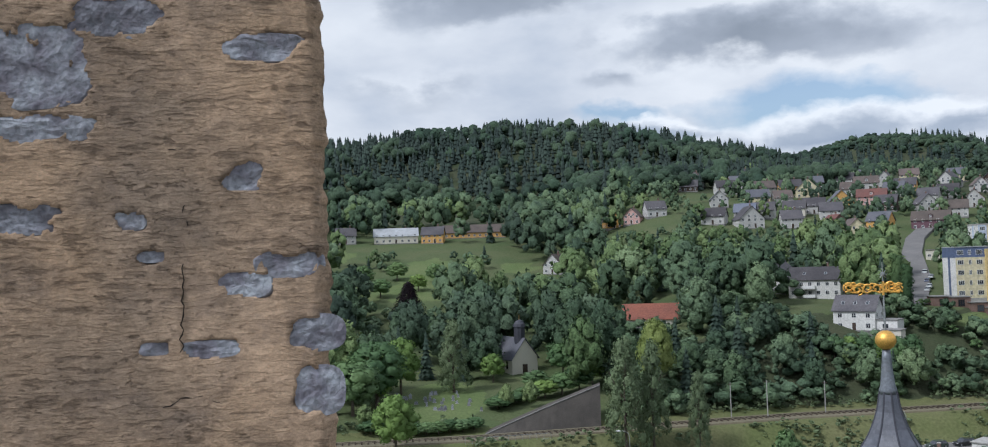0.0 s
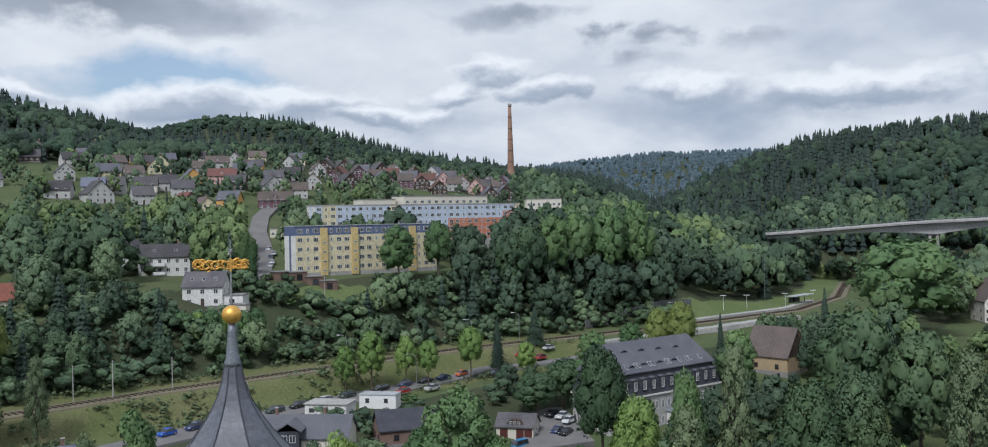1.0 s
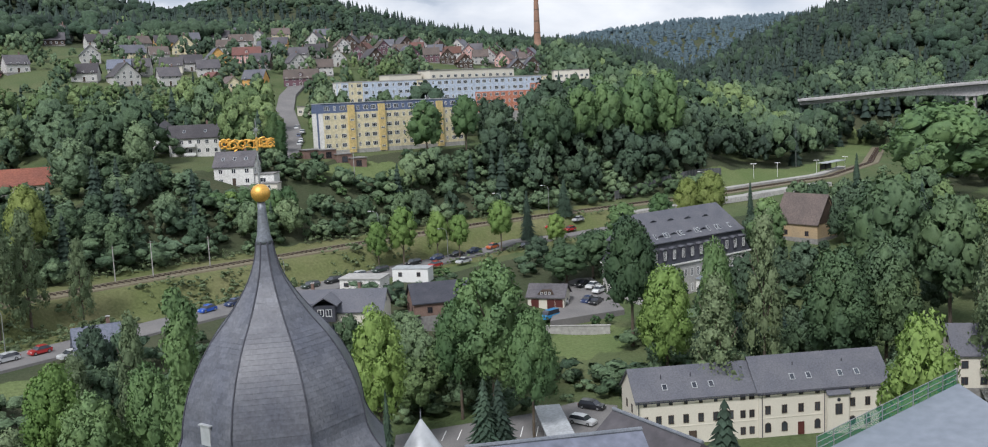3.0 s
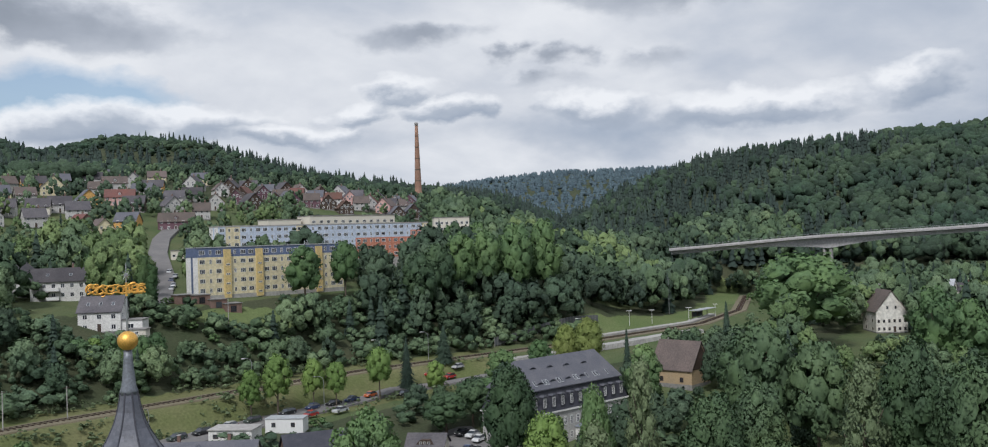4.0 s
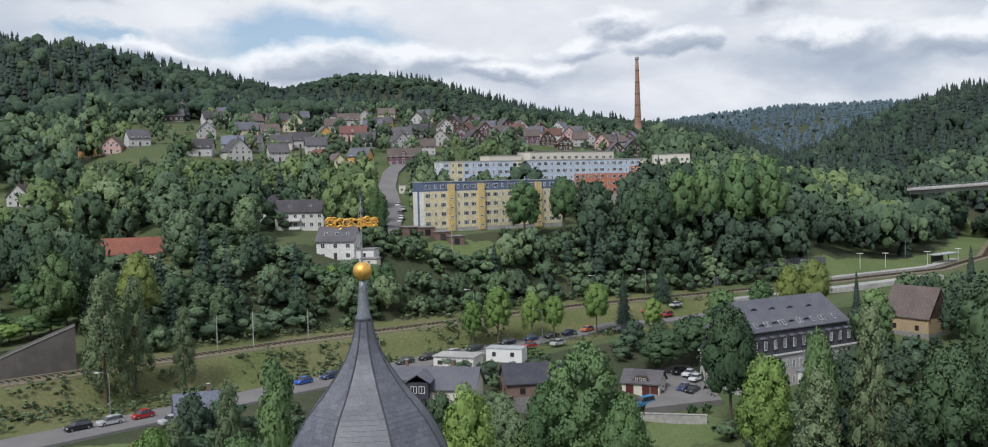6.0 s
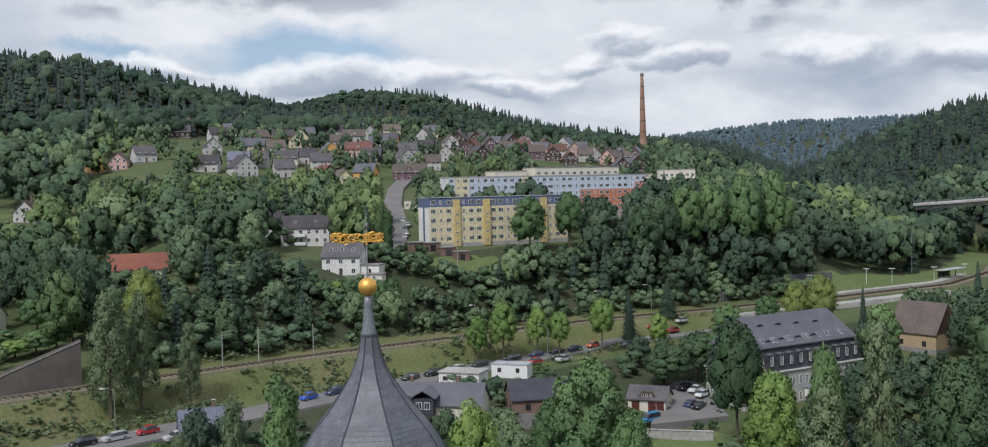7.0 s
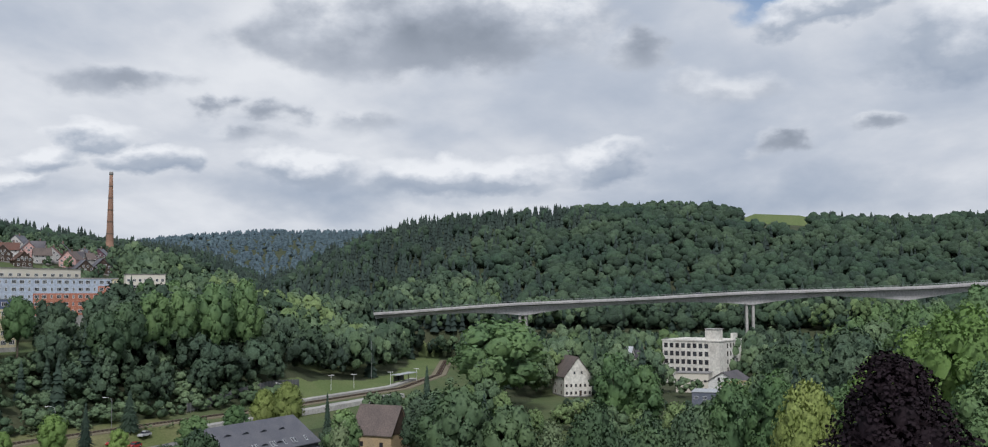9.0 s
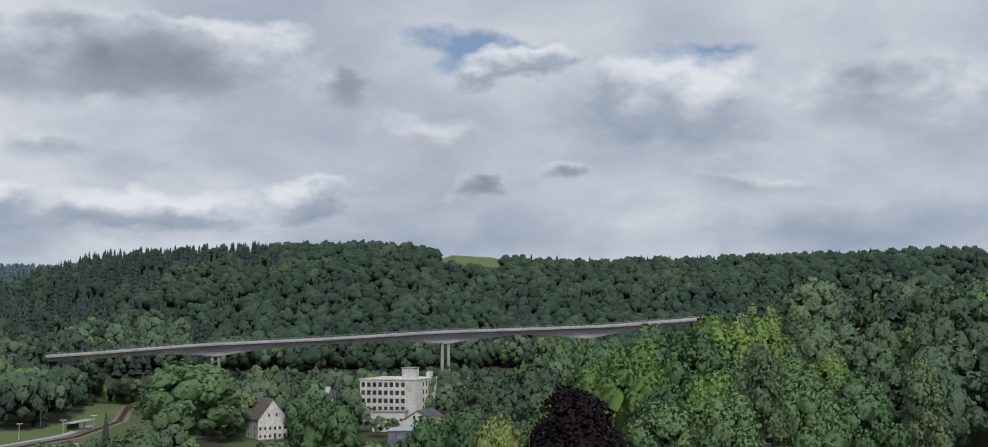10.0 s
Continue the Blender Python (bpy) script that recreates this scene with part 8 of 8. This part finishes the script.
    for az, r in ((50.4, 430),):
        x, y = at(az, r)
        p = thing("signal_mast", pose(x, y, ground_z(x, y)), "tall slim lattice mast beside the line", "mast")
        bm = bmesh.new()
        tube(bm, [(0, 0, -0.5), (0, 0, 16)], [0.16, 0.07], 7)
        part("pole", bm, M["steel"], p)
        part("crossarm", boxes((-0.7, 0.7, -0.05, 0.05, 14.6, 14.75)), M["steel"], p)


railway()


def barrier():
    """The tall mesh fence along the cutting above the station."""
    ob = thing("mesh_fence", pose(0, 0, 0), "tall grey mesh fence on steel posts along the cutting", "fence")
    n = 34
    ends = []
    for i in range(n + 1):
        t = i / n
        x, y = at(40.2 + 6.1 * t, 322 + 46 * t)
        ends.append(Vector((x, y, ground_z(x, y) + 0.4)))
    mesh = material("grey_wire_mesh", (0.10, 0.105, 0.11), 0.7, (0.14, 0.145, 0.15), 0.7, 0.8, fine=6)
    for a, b in zip(ends, ends[1:]):
        part("post", boxes((a.x - 0.07, a.x + 0.07, a.y - 0.07, a.y + 0.07, a.z - 1.5, a.z + 2.8)), M["concrete_dark"], ob)
        bm = bmesh.new()
        d = (b - a).normalized() * 0.08
        off = Vector((d.y, -d.x, 0)) * 0.3
        p, q = a + d, b - d
        lo = [bm.verts.new(v) for v in (p - off, q - off, q + off, p + off)]
        hi = [bm.verts.new(v + Vector((0, 0, 2.6))) for v in (p - off, q - off, q + off, p + off)]
        for i in range(4):
            bm.faces.new((lo[i], lo[(i + 1) % 4], hi[(i + 1) % 4], hi[i]))
        bm.faces.new(hi)
        part("mesh_panel", bm, mesh, ob)


barrier()


def street_lamp(az, r, h=8.5, turn=0):
    x, y = at(az, r)
    ob = thing("street_lamp", pose(x, y, ground_z(x, y), 0, 0, turn - az), "grey steel street lamp with a curved arm", "street lamp", group="street lamps")
    bm = bmesh.new()
    tube(bm, [(0, 0, -0.5), (0, 0, h - 1.2), (-0.25, 0, h - 0.35), (-0.9, 0, h), (-1.9, 0, h + 0.1)], [0.1, 0.075, 0.07, 0.06, 0.05], 7)
    part("pole", bm, M["steel"], ob)
    bm = bmesh.new()
    lathe(bm, [(0.05, -0.12), (0.2, -0.1), (0.22, 0.0), (0.1, 0.1)], 10)
    part("head", bm, M["lamp_clear"], ob, at=Matrix.Translation((-2.1, 0, h + 0.08)) @ Matrix.Diagonal((2.2, 1, 1, 1)))


for az, r in ((26.2, 252), (33.5, 282), (38.8, 322), (36.3, 300), (45.4, 330), (20.6, 218), (30.2, 248), (5.6, 190)):
    street_lamp(az, r)
for az, r, h in ((13.4, 226, 8.5), (11.4, 226, 8), (16.5, 233, 7.5), (19.6, 285, 9), (25.0, 290, 9)):
    x, y = at(az, r)
    p = thing("wooden_pole", pose(x, y, ground_z(x, y)), "weathered wooden line pole beside the railway", "pole", group="line poles")
    bm = bmesh.new()
    tube(bm, [(0, 0, -0.5), (0, 0, h)], [0.14, 0.09], 7)
    part("pole", bm, M["concrete"], p)
    part("crossarm", boxes((-0.6, 0.6, -0.05, 0.05, h - 0.5, h - 0.36)), M["timber"], p)

# ---- chapel and churchyard ----


def chapel():
    ob = thing("chapel", facing(-0.3, 268, 35), "small chapel with a slate roof and a round slate-clad ridge turret", "chapel")
    keep_off(ob.matrix_basis, 10, 12)
    w, d, eave, rise = 8.5, 12.0, 4.2, 5.2
    part("wall", gable_walls(w, d, eave, rise, "y", 3), M["wall_cream"], ob)
    part("roof", gable_roof(w, d, eave, rise, "y", 0.5), M["slate_roof"], ob)
    bm = bmesh.new()
    lathe(bm, [(1.5, eave + 2), (1.5, eave + 8.2), (1.75, eave + 8.3), (1.6, eave + 9.1), (0.9, eave + 9.9), (0.15, eave + 10.3)], 10, smooth=False)
    t = part("ridge_turret", bm, M["slate_dark"], ob, at=Matrix.Translation((0, 2.2, 0)))
    bm = bmesh.new()
    tube(bm, [(0, 0, eave + 10.2), (0, 0, eave + 11.6)], 0.05, 5)
    part("finial", bm, M["gold"], t)
    for i in range(3):
        window(ob, face(-w / 2, 2.5 + i * 3.5, 1.2, "left"), 0.9, 2.2, True, True)
    part("door", boxes((-0.8, 0.8, -0.06, 0.02, 0, 2.4)), M["timber"], ob)


chapel()
g = random.Random(9)
for i in range(46):
    az, r = g.uniform(-9.5, -2.2), g.uniform(222, 244)
    x, y = at(az, r)
    if not bool(in_meadow(np.array([x]), np.array([y]))[0]):
        continue
    ob = thing("gravestone", pose(x, y, ground_z(x, y) - 0.1, g.uniform(-4, 4), 0, g.uniform(-15, 15) - az), "weathered grey gravestone in the churchyard grass", "gravestone", group="gravestones")
    bm = bmesh.new()
    ww, hh = g.uniform(0.5, 0.9), g.uniform(0.7, 1.3)
    prism(bm, [(-ww / 2, 0), (ww / 2, 0), (ww / 2, hh * 0.75), (ww * 0.25, hh), (-ww * 0.25, hh), (-ww / 2, hh * 0.75)], -0.1, 0.1, 1)
    part("slab", bm, M["stone"], ob)
    part("plinth", boxes((-ww / 2 - 0.1, ww / 2 + 0.1, -0.2, 0.2, -0.3, 0.1)), M["concrete"], ob)


def ramp_wall():
    """The retaining wall of the lane that climbs beside the churchyard, and the small rail bridge at its foot."""
    ob = thing("retaining_wall", pose(0, 0, 0), "dark stone retaining wall of a climbing lane", "wall")
    bm = bmesh.new()
    n = 14
    lo, hi, bk = [], [], []
    for i in range(n + 1):
        t = i / n
        az = -2.8 + 6.8 * t
        (ax, ay), (bx, by) = at(az, 207 + 9 * t), at(az, 209 + 11 * t)
        top = 5.0 + 8.4 * t
        lo.append(bm.verts.new((ax, ay, ground_z(ax, ay) - 1)))
        hi.append(bm.verts.new((bx, by, top)))
        cx, cy = at(az, 213 + 12 * t)
        bk.append(bm.verts.new((cx, cy, top + 0.1)))
        KEEP_OFF.append((bx, by, 7))
    for i in range(n):
        bm.faces.new((lo[i], lo[i + 1], hi[i + 1], hi[i]))
        bm.faces.new((hi[i], hi[i + 1], bk[i + 1], bk[i]))
    bm.faces.new((lo[n], bm.verts.new((cx, cy, 3.0)), bk[n], hi[n]))
    part("wall_face", bm, M["dark_bank"], ob)
    bm = bmesh.new()
    tube(bm, [v for v in [Vector(at(-2.8 + 6.8 * i / n, 209 + 11 * i / n) + (5.1 + 8.4 * i / n,)) for i in range(n + 1)]], 0.16, 6)
    part("coping", bm, M["concrete_dark"], ob)
    x, y = at(-1.5, 203)
    br = thing("rail_underpass", pose(x, y, 0, 0, 0, 12), "small concrete railway underpass with steel railings", "underpass")
    part("abutment", boxes((-9, -3, -1.5, 6, -2, 4.9)), M["concrete"], br)
    part("abutment", boxes((3, 9, -1.5, 6, -2, 4.9)), M["concrete"], br)
    part("deck", boxes((-3, 3, -1.5, 6, 3.9, 4.9)), M["concrete_dark"], br)
    for i in range(13):
        part("post", boxes((-9 + i * 1.5 - 0.04, -9 + i * 1.5 + 0.04, -1.45, -1.37, 4.9, 6.0)), M["steel"], br)
    part("handrail", boxes((-9, 9, -1.47, -1.35, 6.0, 6.08)), M["steel"], br)


ramp_wall()

# ---- yard, carport, river ----


def yard():
    def patch(name, ring, mat, label, category, lift=0.06, skirt=0.6):
        bm = bmesh.new()
        top = [bm.verts.new((x, y, z + lift)) for x, y, z in ring]
        low = [bm.verts.new((x, y, z - skirt)) for x, y, z in ring]
        bm.faces.new(top)
        for i in range(len(ring)):
            j = (i + 1) % len(ring)
            bm.faces.new((top[i], low[i], low[j], top[j]))
        bmesh.ops.recalc_face_normals(bm, faces=bm.faces)
        ob = new(name, mesh_of(name, bm, mat))
        tagged(ob, label, category, kind="structure")
    patch("yard", [(*at(az, r), -10.9) for az, r in ((25.5, 122), (39.6, 122), (40.0, 160), (37.5, 162), (35, 157), (26.5, 150))], M["asphalt"], "grey asphalt parking yard with white bay lines", "yard")
    g = random.Random(3)
    for i in range(9):
        az = 27.5 + i * 0.95
        x, y = at(az, 137 + (i % 2) * 0.6)
        ob = new("bay_line", mesh_of("bay_line", boxes((-0.07, 0.07, -2.3, 2.3, 0, 0.008)), M["paint_white"]))
        ob.matrix_basis = pose(x, y, -10.83, 0, 0, 38)
        tagged(ob, "white painted parking bay line", "marking", kind="structure")
        x, y = at(az, 148)
        ob2 = new("bay_line", ob.data)
        ob2.matrix_basis = pose(x, y, -10.83, 0, 0, -40)
        tagged(ob2, "white painted parking bay line", "marking", kind="structure")
    cp = thing("carport", pose(85.5, 117.0, -11, 0, 0, -28), "flat pale carport roof on slim posts", "carport")
    KEEP_OFF.append((85, 117, 9))
    KEEP_OFF.append((92, 121, 7))
    KEEP_OFF.append((76, 119, 13))
    KEEP_OFF.append((62, 122, 8))
    part("roof", boxes((-2.1, 2.1, -8, 8, 2.6, 2.8)), M["metal_pale"], cp)
    for x in (-1.9, 1.9):
        for y in (-7.6, -2.5, 2.5, 7.6):
            part("post", boxes((x - 0.06, x + 0.06, y - 0.06, y + 0.06, 0, 2.6)), M["steel"], cp)
    # the upper car park of the mansion
    patch("car_park", [(119, 163, -6.3), (137, 160, -6.2), (141, 170, -4.6), (145, 181, -3.0), (136, 184, -2.6), (128, 172, -4.7)], M["asphalt"], "pale asphalt car park beside the mansion", "car park", 0.35, 3.5)
    KEEP_OFF.append((132, 172, 14))
    KEEP_OFF.append((122, 162, 9))
    KEEP_OFF.append((112, 205, 11))
    KEEP_OFF.append((122, 152, 9))
    # the river and its bank
    bm = bmesh.new()
    ring = [at(az, r) for az, r in ((66, 140), (61, 150), (59.2, 190), (57, 222), (54, 240), (55, 250), (59, 236), (62.5, 205), (66, 180))]
    top = [bm.verts.new((x, y, max(ground_z(x, y), -10) + 0.5 if False else -8.6)) for x, y in ring]
    bm.faces.new(top)
    bmesh.ops.recalc_face_normals(bm, faces=bm.faces)
    ob = new("river", mesh_of("river", bm, M["water"]))
    tagged(ob, "shallow stony river with white riffles", "river", kind="structure")
    for az, r in ((62, 150), (63, 168), (61.5, 185), (60, 205), (64.5, 155)):
        KEEP_OFF.append((*at(az, r), 13))


yard()
wall = thing("garden_wall", facing(37.4, 199.5, -3, -7.6), "low pale stone wall along the drive", "wall")
part("wall_body", boxes((-8, 8, -0.25, 0.25, -2, 1.0)), M["concrete"], wall)
part("coping", boxes((-8.1, 8.1, -0.35, 0.35, 1.0, 1.15)), M["concrete"], wall)

# flat roof below the park, with its vent
rx, ry = at(89.5, 74)
fr = thing("flat_roofed_building", pose(rx, ry, 23.1, 0, 0, -88), "building with a grey flat felt roof and a vent", "building")
part("wall", boxes((-6, 6, 0, 10, -14, 8.4)), M["wall_cream"], fr)
part("roof", boxes((-6.3, 6.3, -0.3, 10.3, 8.4, 8.7)), M["asphalt"], fr)
part("vent_stack", boxes((1.0, 1.6, 4, 4.6, 8.7, 10.4)), M["slate_dark"], fr)
bm = bmesh.new()
lathe(bm, [(0.5, 8.7), (0.5, 8.85), (0.35, 8.95)], 14)
part("dome_light", bm, M["paint_white"], fr, at=Matrix.Translation((-1.6, 3, 0)))
house(facing(92.6, 222, -10), 7.5, 9, 4.6, 4.0, "wall_white", "roof_grey", "white gabled house at the edge of the park", along="y", cols=2, rows=2)
house(facing(95.0, 226, 4), 13, 9, 4.4, 4.4, "wall_cream", "slate_roof", "cream house with a long slate roof in the park", cols=4, rows=1, dormers=2)

# ---- cars ----
CAR_BODIES = {}


def car_meshes(kind):
    if kind in CAR_BODIES:
        return CAR_BODIES[kind]
    L, W, H = {"hatch": (3.9, 1.7, 1.48), "saloon": (4.5, 1.78, 1.44), "estate": (4.55, 1.78, 1.5), "van": (4.9, 1.9, 1.95)}[kind]
    # side outline of the lower body, then of the glasshouse: fractions of length and height
    low = [(-0.5, 0.16), (-0.5, 0.42), (-0.47, 0.54), (-0.22, 0.6), (0.42, 0.62), (0.485, 0.58), (0.5, 0.4), (0.5, 0.16)]
    cab = {"hatch": [(-0.26, 0.6), (-0.12, 0.93), (0.04, 1.0), (0.3, 0.96), (0.46, 0.61)], "saloon": [(-0.24, 0.6), (-0.1, 0.93), (0.04, 1.0), (0.2, 0.95), (0.36, 0.62)], "estate": [(-0.26, 0.6), (-0.12, 0.93), (0.04, 1.0), (0.4, 0.96), (0.48, 0.61)], "van": [(-0.36, 0.55), (-0.26, 0.9), (-0.14, 1.0), (0.47, 0.98), (0.5, 0.56)]}[kind]

    def loft(outline, bulge, inset, top_in):
        bm = bmesh.new()
        rings = []
        for t, k in ((-1, 1 - inset), (-0.86, 1.0), (0.86, 1.0), (1, 1 - inset)):
            ring = []
            for x, z in outline:
                lift = (z - outline[0][1]) / max(1e-6, max(p[1] for p in outline) - outline[0][1])
                ring.append(bm.verts.new((x * L * k, t * W / 2 * (1 - top_in * lift), z * H)))
            rings.append(ring)
        n = len(outline)
        for a, b in zip(rings, rings[1:]):
            for i in range(n):
                j = (i + 1) % n
                bm.faces.new((a[i], a[j], b[j], b[i]))
        bm.faces.new(rings[0])
        bm.faces.new(rings[-1][::-1])
        bmesh.ops.recalc_face_normals(bm, faces=bm.faces)
        return bm
    body = loft(low, 0, 0.03, 0.05)
    glass = loft([(x * 0.985, z - 0.005) for x, z in cab], 0, 0.03, 0.2)
    roof_ring = [p for p in cab if p[1] > 0.9]
    roof = bmesh.new()
    pts = [(p[0] * L, p[1] * H + 0.012) for p in roof_ring]
    prism(roof, [(pts[0][0], pts[0][1])] + pts[1:] + [(pts[-1][0], pts[-1][1] - 0.05), (pts[0][0], pts[0][1] - 0.05)], -W * 0.40, W * 0.40, 1)
    wheel = bmesh.new()
    lathe(wheel, [(0.2, -0.1), (0.31, -0.1), (0.32, -0.06), (0.32, 0.06), (0.31, 0.1), (0.2, 0.1)], 14)
    rim = bmesh.new()
    lathe(rim, [(0.2, -0.105), (0.2, 0.105)], 10)
    data = dict(L=L, W=W, H=H, body=body, glass=mesh_of("glasshouse", glass, M["glass"]), roof=roof, wheel=mesh_of("wheel", wheel, M["tyre"]), rim=mesh_of("rim", rim, M["steel"]), cache={}, pillars=cab)
    CAR_BODIES[kind] = data
    return data


def car(m, kind, paint, label, group="parked cars"):
    d = car_meshes(kind)
    if paint not in d["cache"]:
        made = []
        for nm in ("body", "roof"):
            bm = d[nm].copy()
            made.append(mesh_of(nm, bm, M["car_" + paint]))
        d["cache"][paint] = made
    body, roof = d["cache"][paint]
    ob = thing("car" if kind != "van" else "van", m, label, "car" if kind != "van" else "van", group)
    b = part("body", body, None, ob)
    part("glasshouse", d["glass"], None, ob)
    part("roof", roof, None, ob)
    L, W, H = d["L"], d["W"], d["H"]
    for x in (-0.32, 0.32):
        for s in (-1, 1):
            w = part("wheel", d["wheel"], None, ob, at=Matrix.Translation((x * L, s * W * 0.46, 0.32)) @ pose(0, 0, 0, 90, 0, 0))
            part("rim", d["rim"], None, w)
    for s in (-1, 1):
        part("headlight", boxes((-L / 2 - 0.01, -L / 2 + 0.12, s * W * 0.36 - 0.16, s * W * 0.36 + 0.16, H * 0.4, H * 0.49)), M["lamp_clear"], b)
        part("tail_light", boxes((L / 2 - 0.1, L / 2 + 0.01, s * W * 0.4 - 0.1, s * W * 0.4 + 0.1, H * 0.42, H * 0.56)), M["lamp_red"], b)
    return ob


COLOUR_WORDS = {"wall_pale": "pale grey", "blue": "bright blue", "black": "black", "silver": "silver", "red": "red", "white": "white", "navy": "dark blue", "skyblue": "sky-blue", "green": "dark green", "orange": "orange-red"}


def put_car(az, r, turn, kind, paint, z=None, group="cars along the valley road"):
    x, y = at(az, r)
    near = abs(y - float(road_y(x))) < 9 and x < 196
    zz = z if z is not None else max(ground_z(x, y), ground_z(x, float(road_y(x))) if near else -99) + 0.42
    word = {"hatch": "small car", "saloon": "saloon car", "estate": "estate car", "van": "delivery van"}[kind]
    car(pose(x, y, zz, 0, 0, turn), kind, paint, f"{COLOUR_WORDS[paint]} {word} parked on the asphalt", group)


ROAD_TURN = 17
for az, r, kind, paint, extra in (
    (16.15, 205.5, "hatch", "blue", 8), (17.66, 209.5, "estate", "navy", 8), (22.05, 222, "estate", "green", 0), (23.38, 226, "estate", "black", 0), (24.83, 230.5, "estate", "silver", 0), (26.17, 236, "estate", "green", 0),
    (28.12, 243.5, "estate", "black", 0), (29.54, 249, "hatch", "navy", 0), (30.74, 253, "saloon", "black", 0), (31.78, 257.5, "saloon", "navy", 0), (32.86, 262, "hatch", "orange", 0),
    (29.42, 238.5, "hatch", "red", 0), (31.11, 242, "saloon", "silver", 0), (3.94, 182, "estate", "black", 3), (5.57, 183.5, "estate", "silver", 3), (7.27, 186, "hatch", "red", 3),
):
    put_car(az, r, ROAD_TURN + extra, kind, paint)
put_car(8.79, 179.5, 17, "estate", "silver")
for az, r, turn, kind, paint, z in ((36.1, 205.5, 12, "van", "skyblue", -6.3), (38.13, 225, 20, "saloon", "black", -3.2), (38.75, 224, 20, "saloon", "white", -3.5), (39.1, 221, 20, "hatch", "white", -4.0), (38.9, 214, 25, "saloon", "black", -5.1), (38.4, 215, 25, "hatch", "navy", -5.0), (37.0, 214, 60, "hatch", "silver", -4.8)):
    put_car(az, r, turn, kind, paint, z, "cars beside the mansion")
for az, r, turn, kind, paint in ((37.87, 151, 110, "estate", "silver"), (38.46, 158.5, 115, "estate", "black")):
    put_car(az, r, turn, kind, paint, -10.84, "cars in the lower yard")
for az, r, paint in ((37.5, 283, "red"), (36.4, 281, "red"), (38.0, 288, "silver"), (34.8, 262, "black")):
    put_car(az, r, 10, "hatch", paint, None, "cars at the bend")
for az, r, paint in ((22.0, 345, "silver"), (22.1, 352, "white"), (22.0, 360, "navy"), (22.2, 367, "silver"), (21.9, 374, "white")):
    x, y = at(az, r)
    put_car(az, r, 60, "hatch", paint, ground_z(x, y) + 0.2, "cars in the town street")
for i, (kind, paint, off) in enumerate((("van", "white", 2.5), ("saloon", "silver", -2.5))):
    k = 60 + 14 * i
    p = BRIDGE_LINE[k] + BRIDGE_NRM[k] * off
    a = math.degrees(math.atan2(BRIDGE_DIR[k][1], BRIDGE_DIR[k][0]))
    car(pose(p[0], p[1], p[2] + 0.02, 0, 0, a), kind, paint, f"{paint} {'van' if kind == 'van' else 'saloon car'} on the road bridge", "vehicles on the bridge")

# ---- hedges and bushes ----
BUSH = [tri_mesh("foliage", crown_arrays(9, 90, 0.05, round_shape(low=0.15), core=0.85, squash=0.9), M["leaf"]) for _ in range(2)]
for az, r, w, h in ((38.86, 203.5, 2.6, 2.6), (39.66, 205, 2.6, 2.5), (37.0, 226, 3, 3.2), (28.6, 214, 4, 2.2), (29.8, 226, 5, 2.4), (55.0, 505, 6, 5), (55.5, 512, 6, 5), (56.0, 500, 5, 5), (21.6, 300, 3, 2.2), (22.0, 303, 3, 2), (24.2, 281, 4, 3), (23.0, 284, 5, 3), (26.4, 282, 4, 3.4)):
    x, y = at(az, r)
    b = thing("bush", pose(x, y, ground_z(x, y) - 0.15, 0, 0, az * 31 % 360) @ Matrix.Diagonal((w, w, h, 1)), "rounded green garden bush", "bush", group="bushes")
    part("foliage", BUSH[int(r) % 2], None, b)


def undergrowth():
    """Low scrub on the railway bank."""
    g = np.random.default_rng(23)
    n = 1700
    x = g.uniform(-60, 200, n)
    side = g.uniform(size=n)
    s = np.where(side < 0.72, g.uniform(-23, -6, n), g.uniform(7, 13, n))
    y = rail_y(x) + s
    k = (np.abs(y - road_y(x)) > 5.5) & ~off_limits(x, y, 0)
    k &= np.array([noise.noise((a * 0.05, b * 0.05, 1.7)) for a, b in zip(x, y)]) > -0.12
    x, y = x[k], y[k]
    h = g.uniform(0.6, 2.2, len(x))
    MINI = [(*crown_arrays(2, 12, 0.16, round_shape(low=0.2), core=0.9, squash=0.9, subdiv=0), 0) for _ in range(3)]
    plant("bank_scrub", MINI, x, y, height(x, y) - 0.2, h * g.uniform(1.0, 1.8, len(x)), h, [M["leaf_pale"]], g.integers(0, 3, len(x)), "rough green scrub and brambles on the railway bank", "scrub")


undergrowth()
woodland()
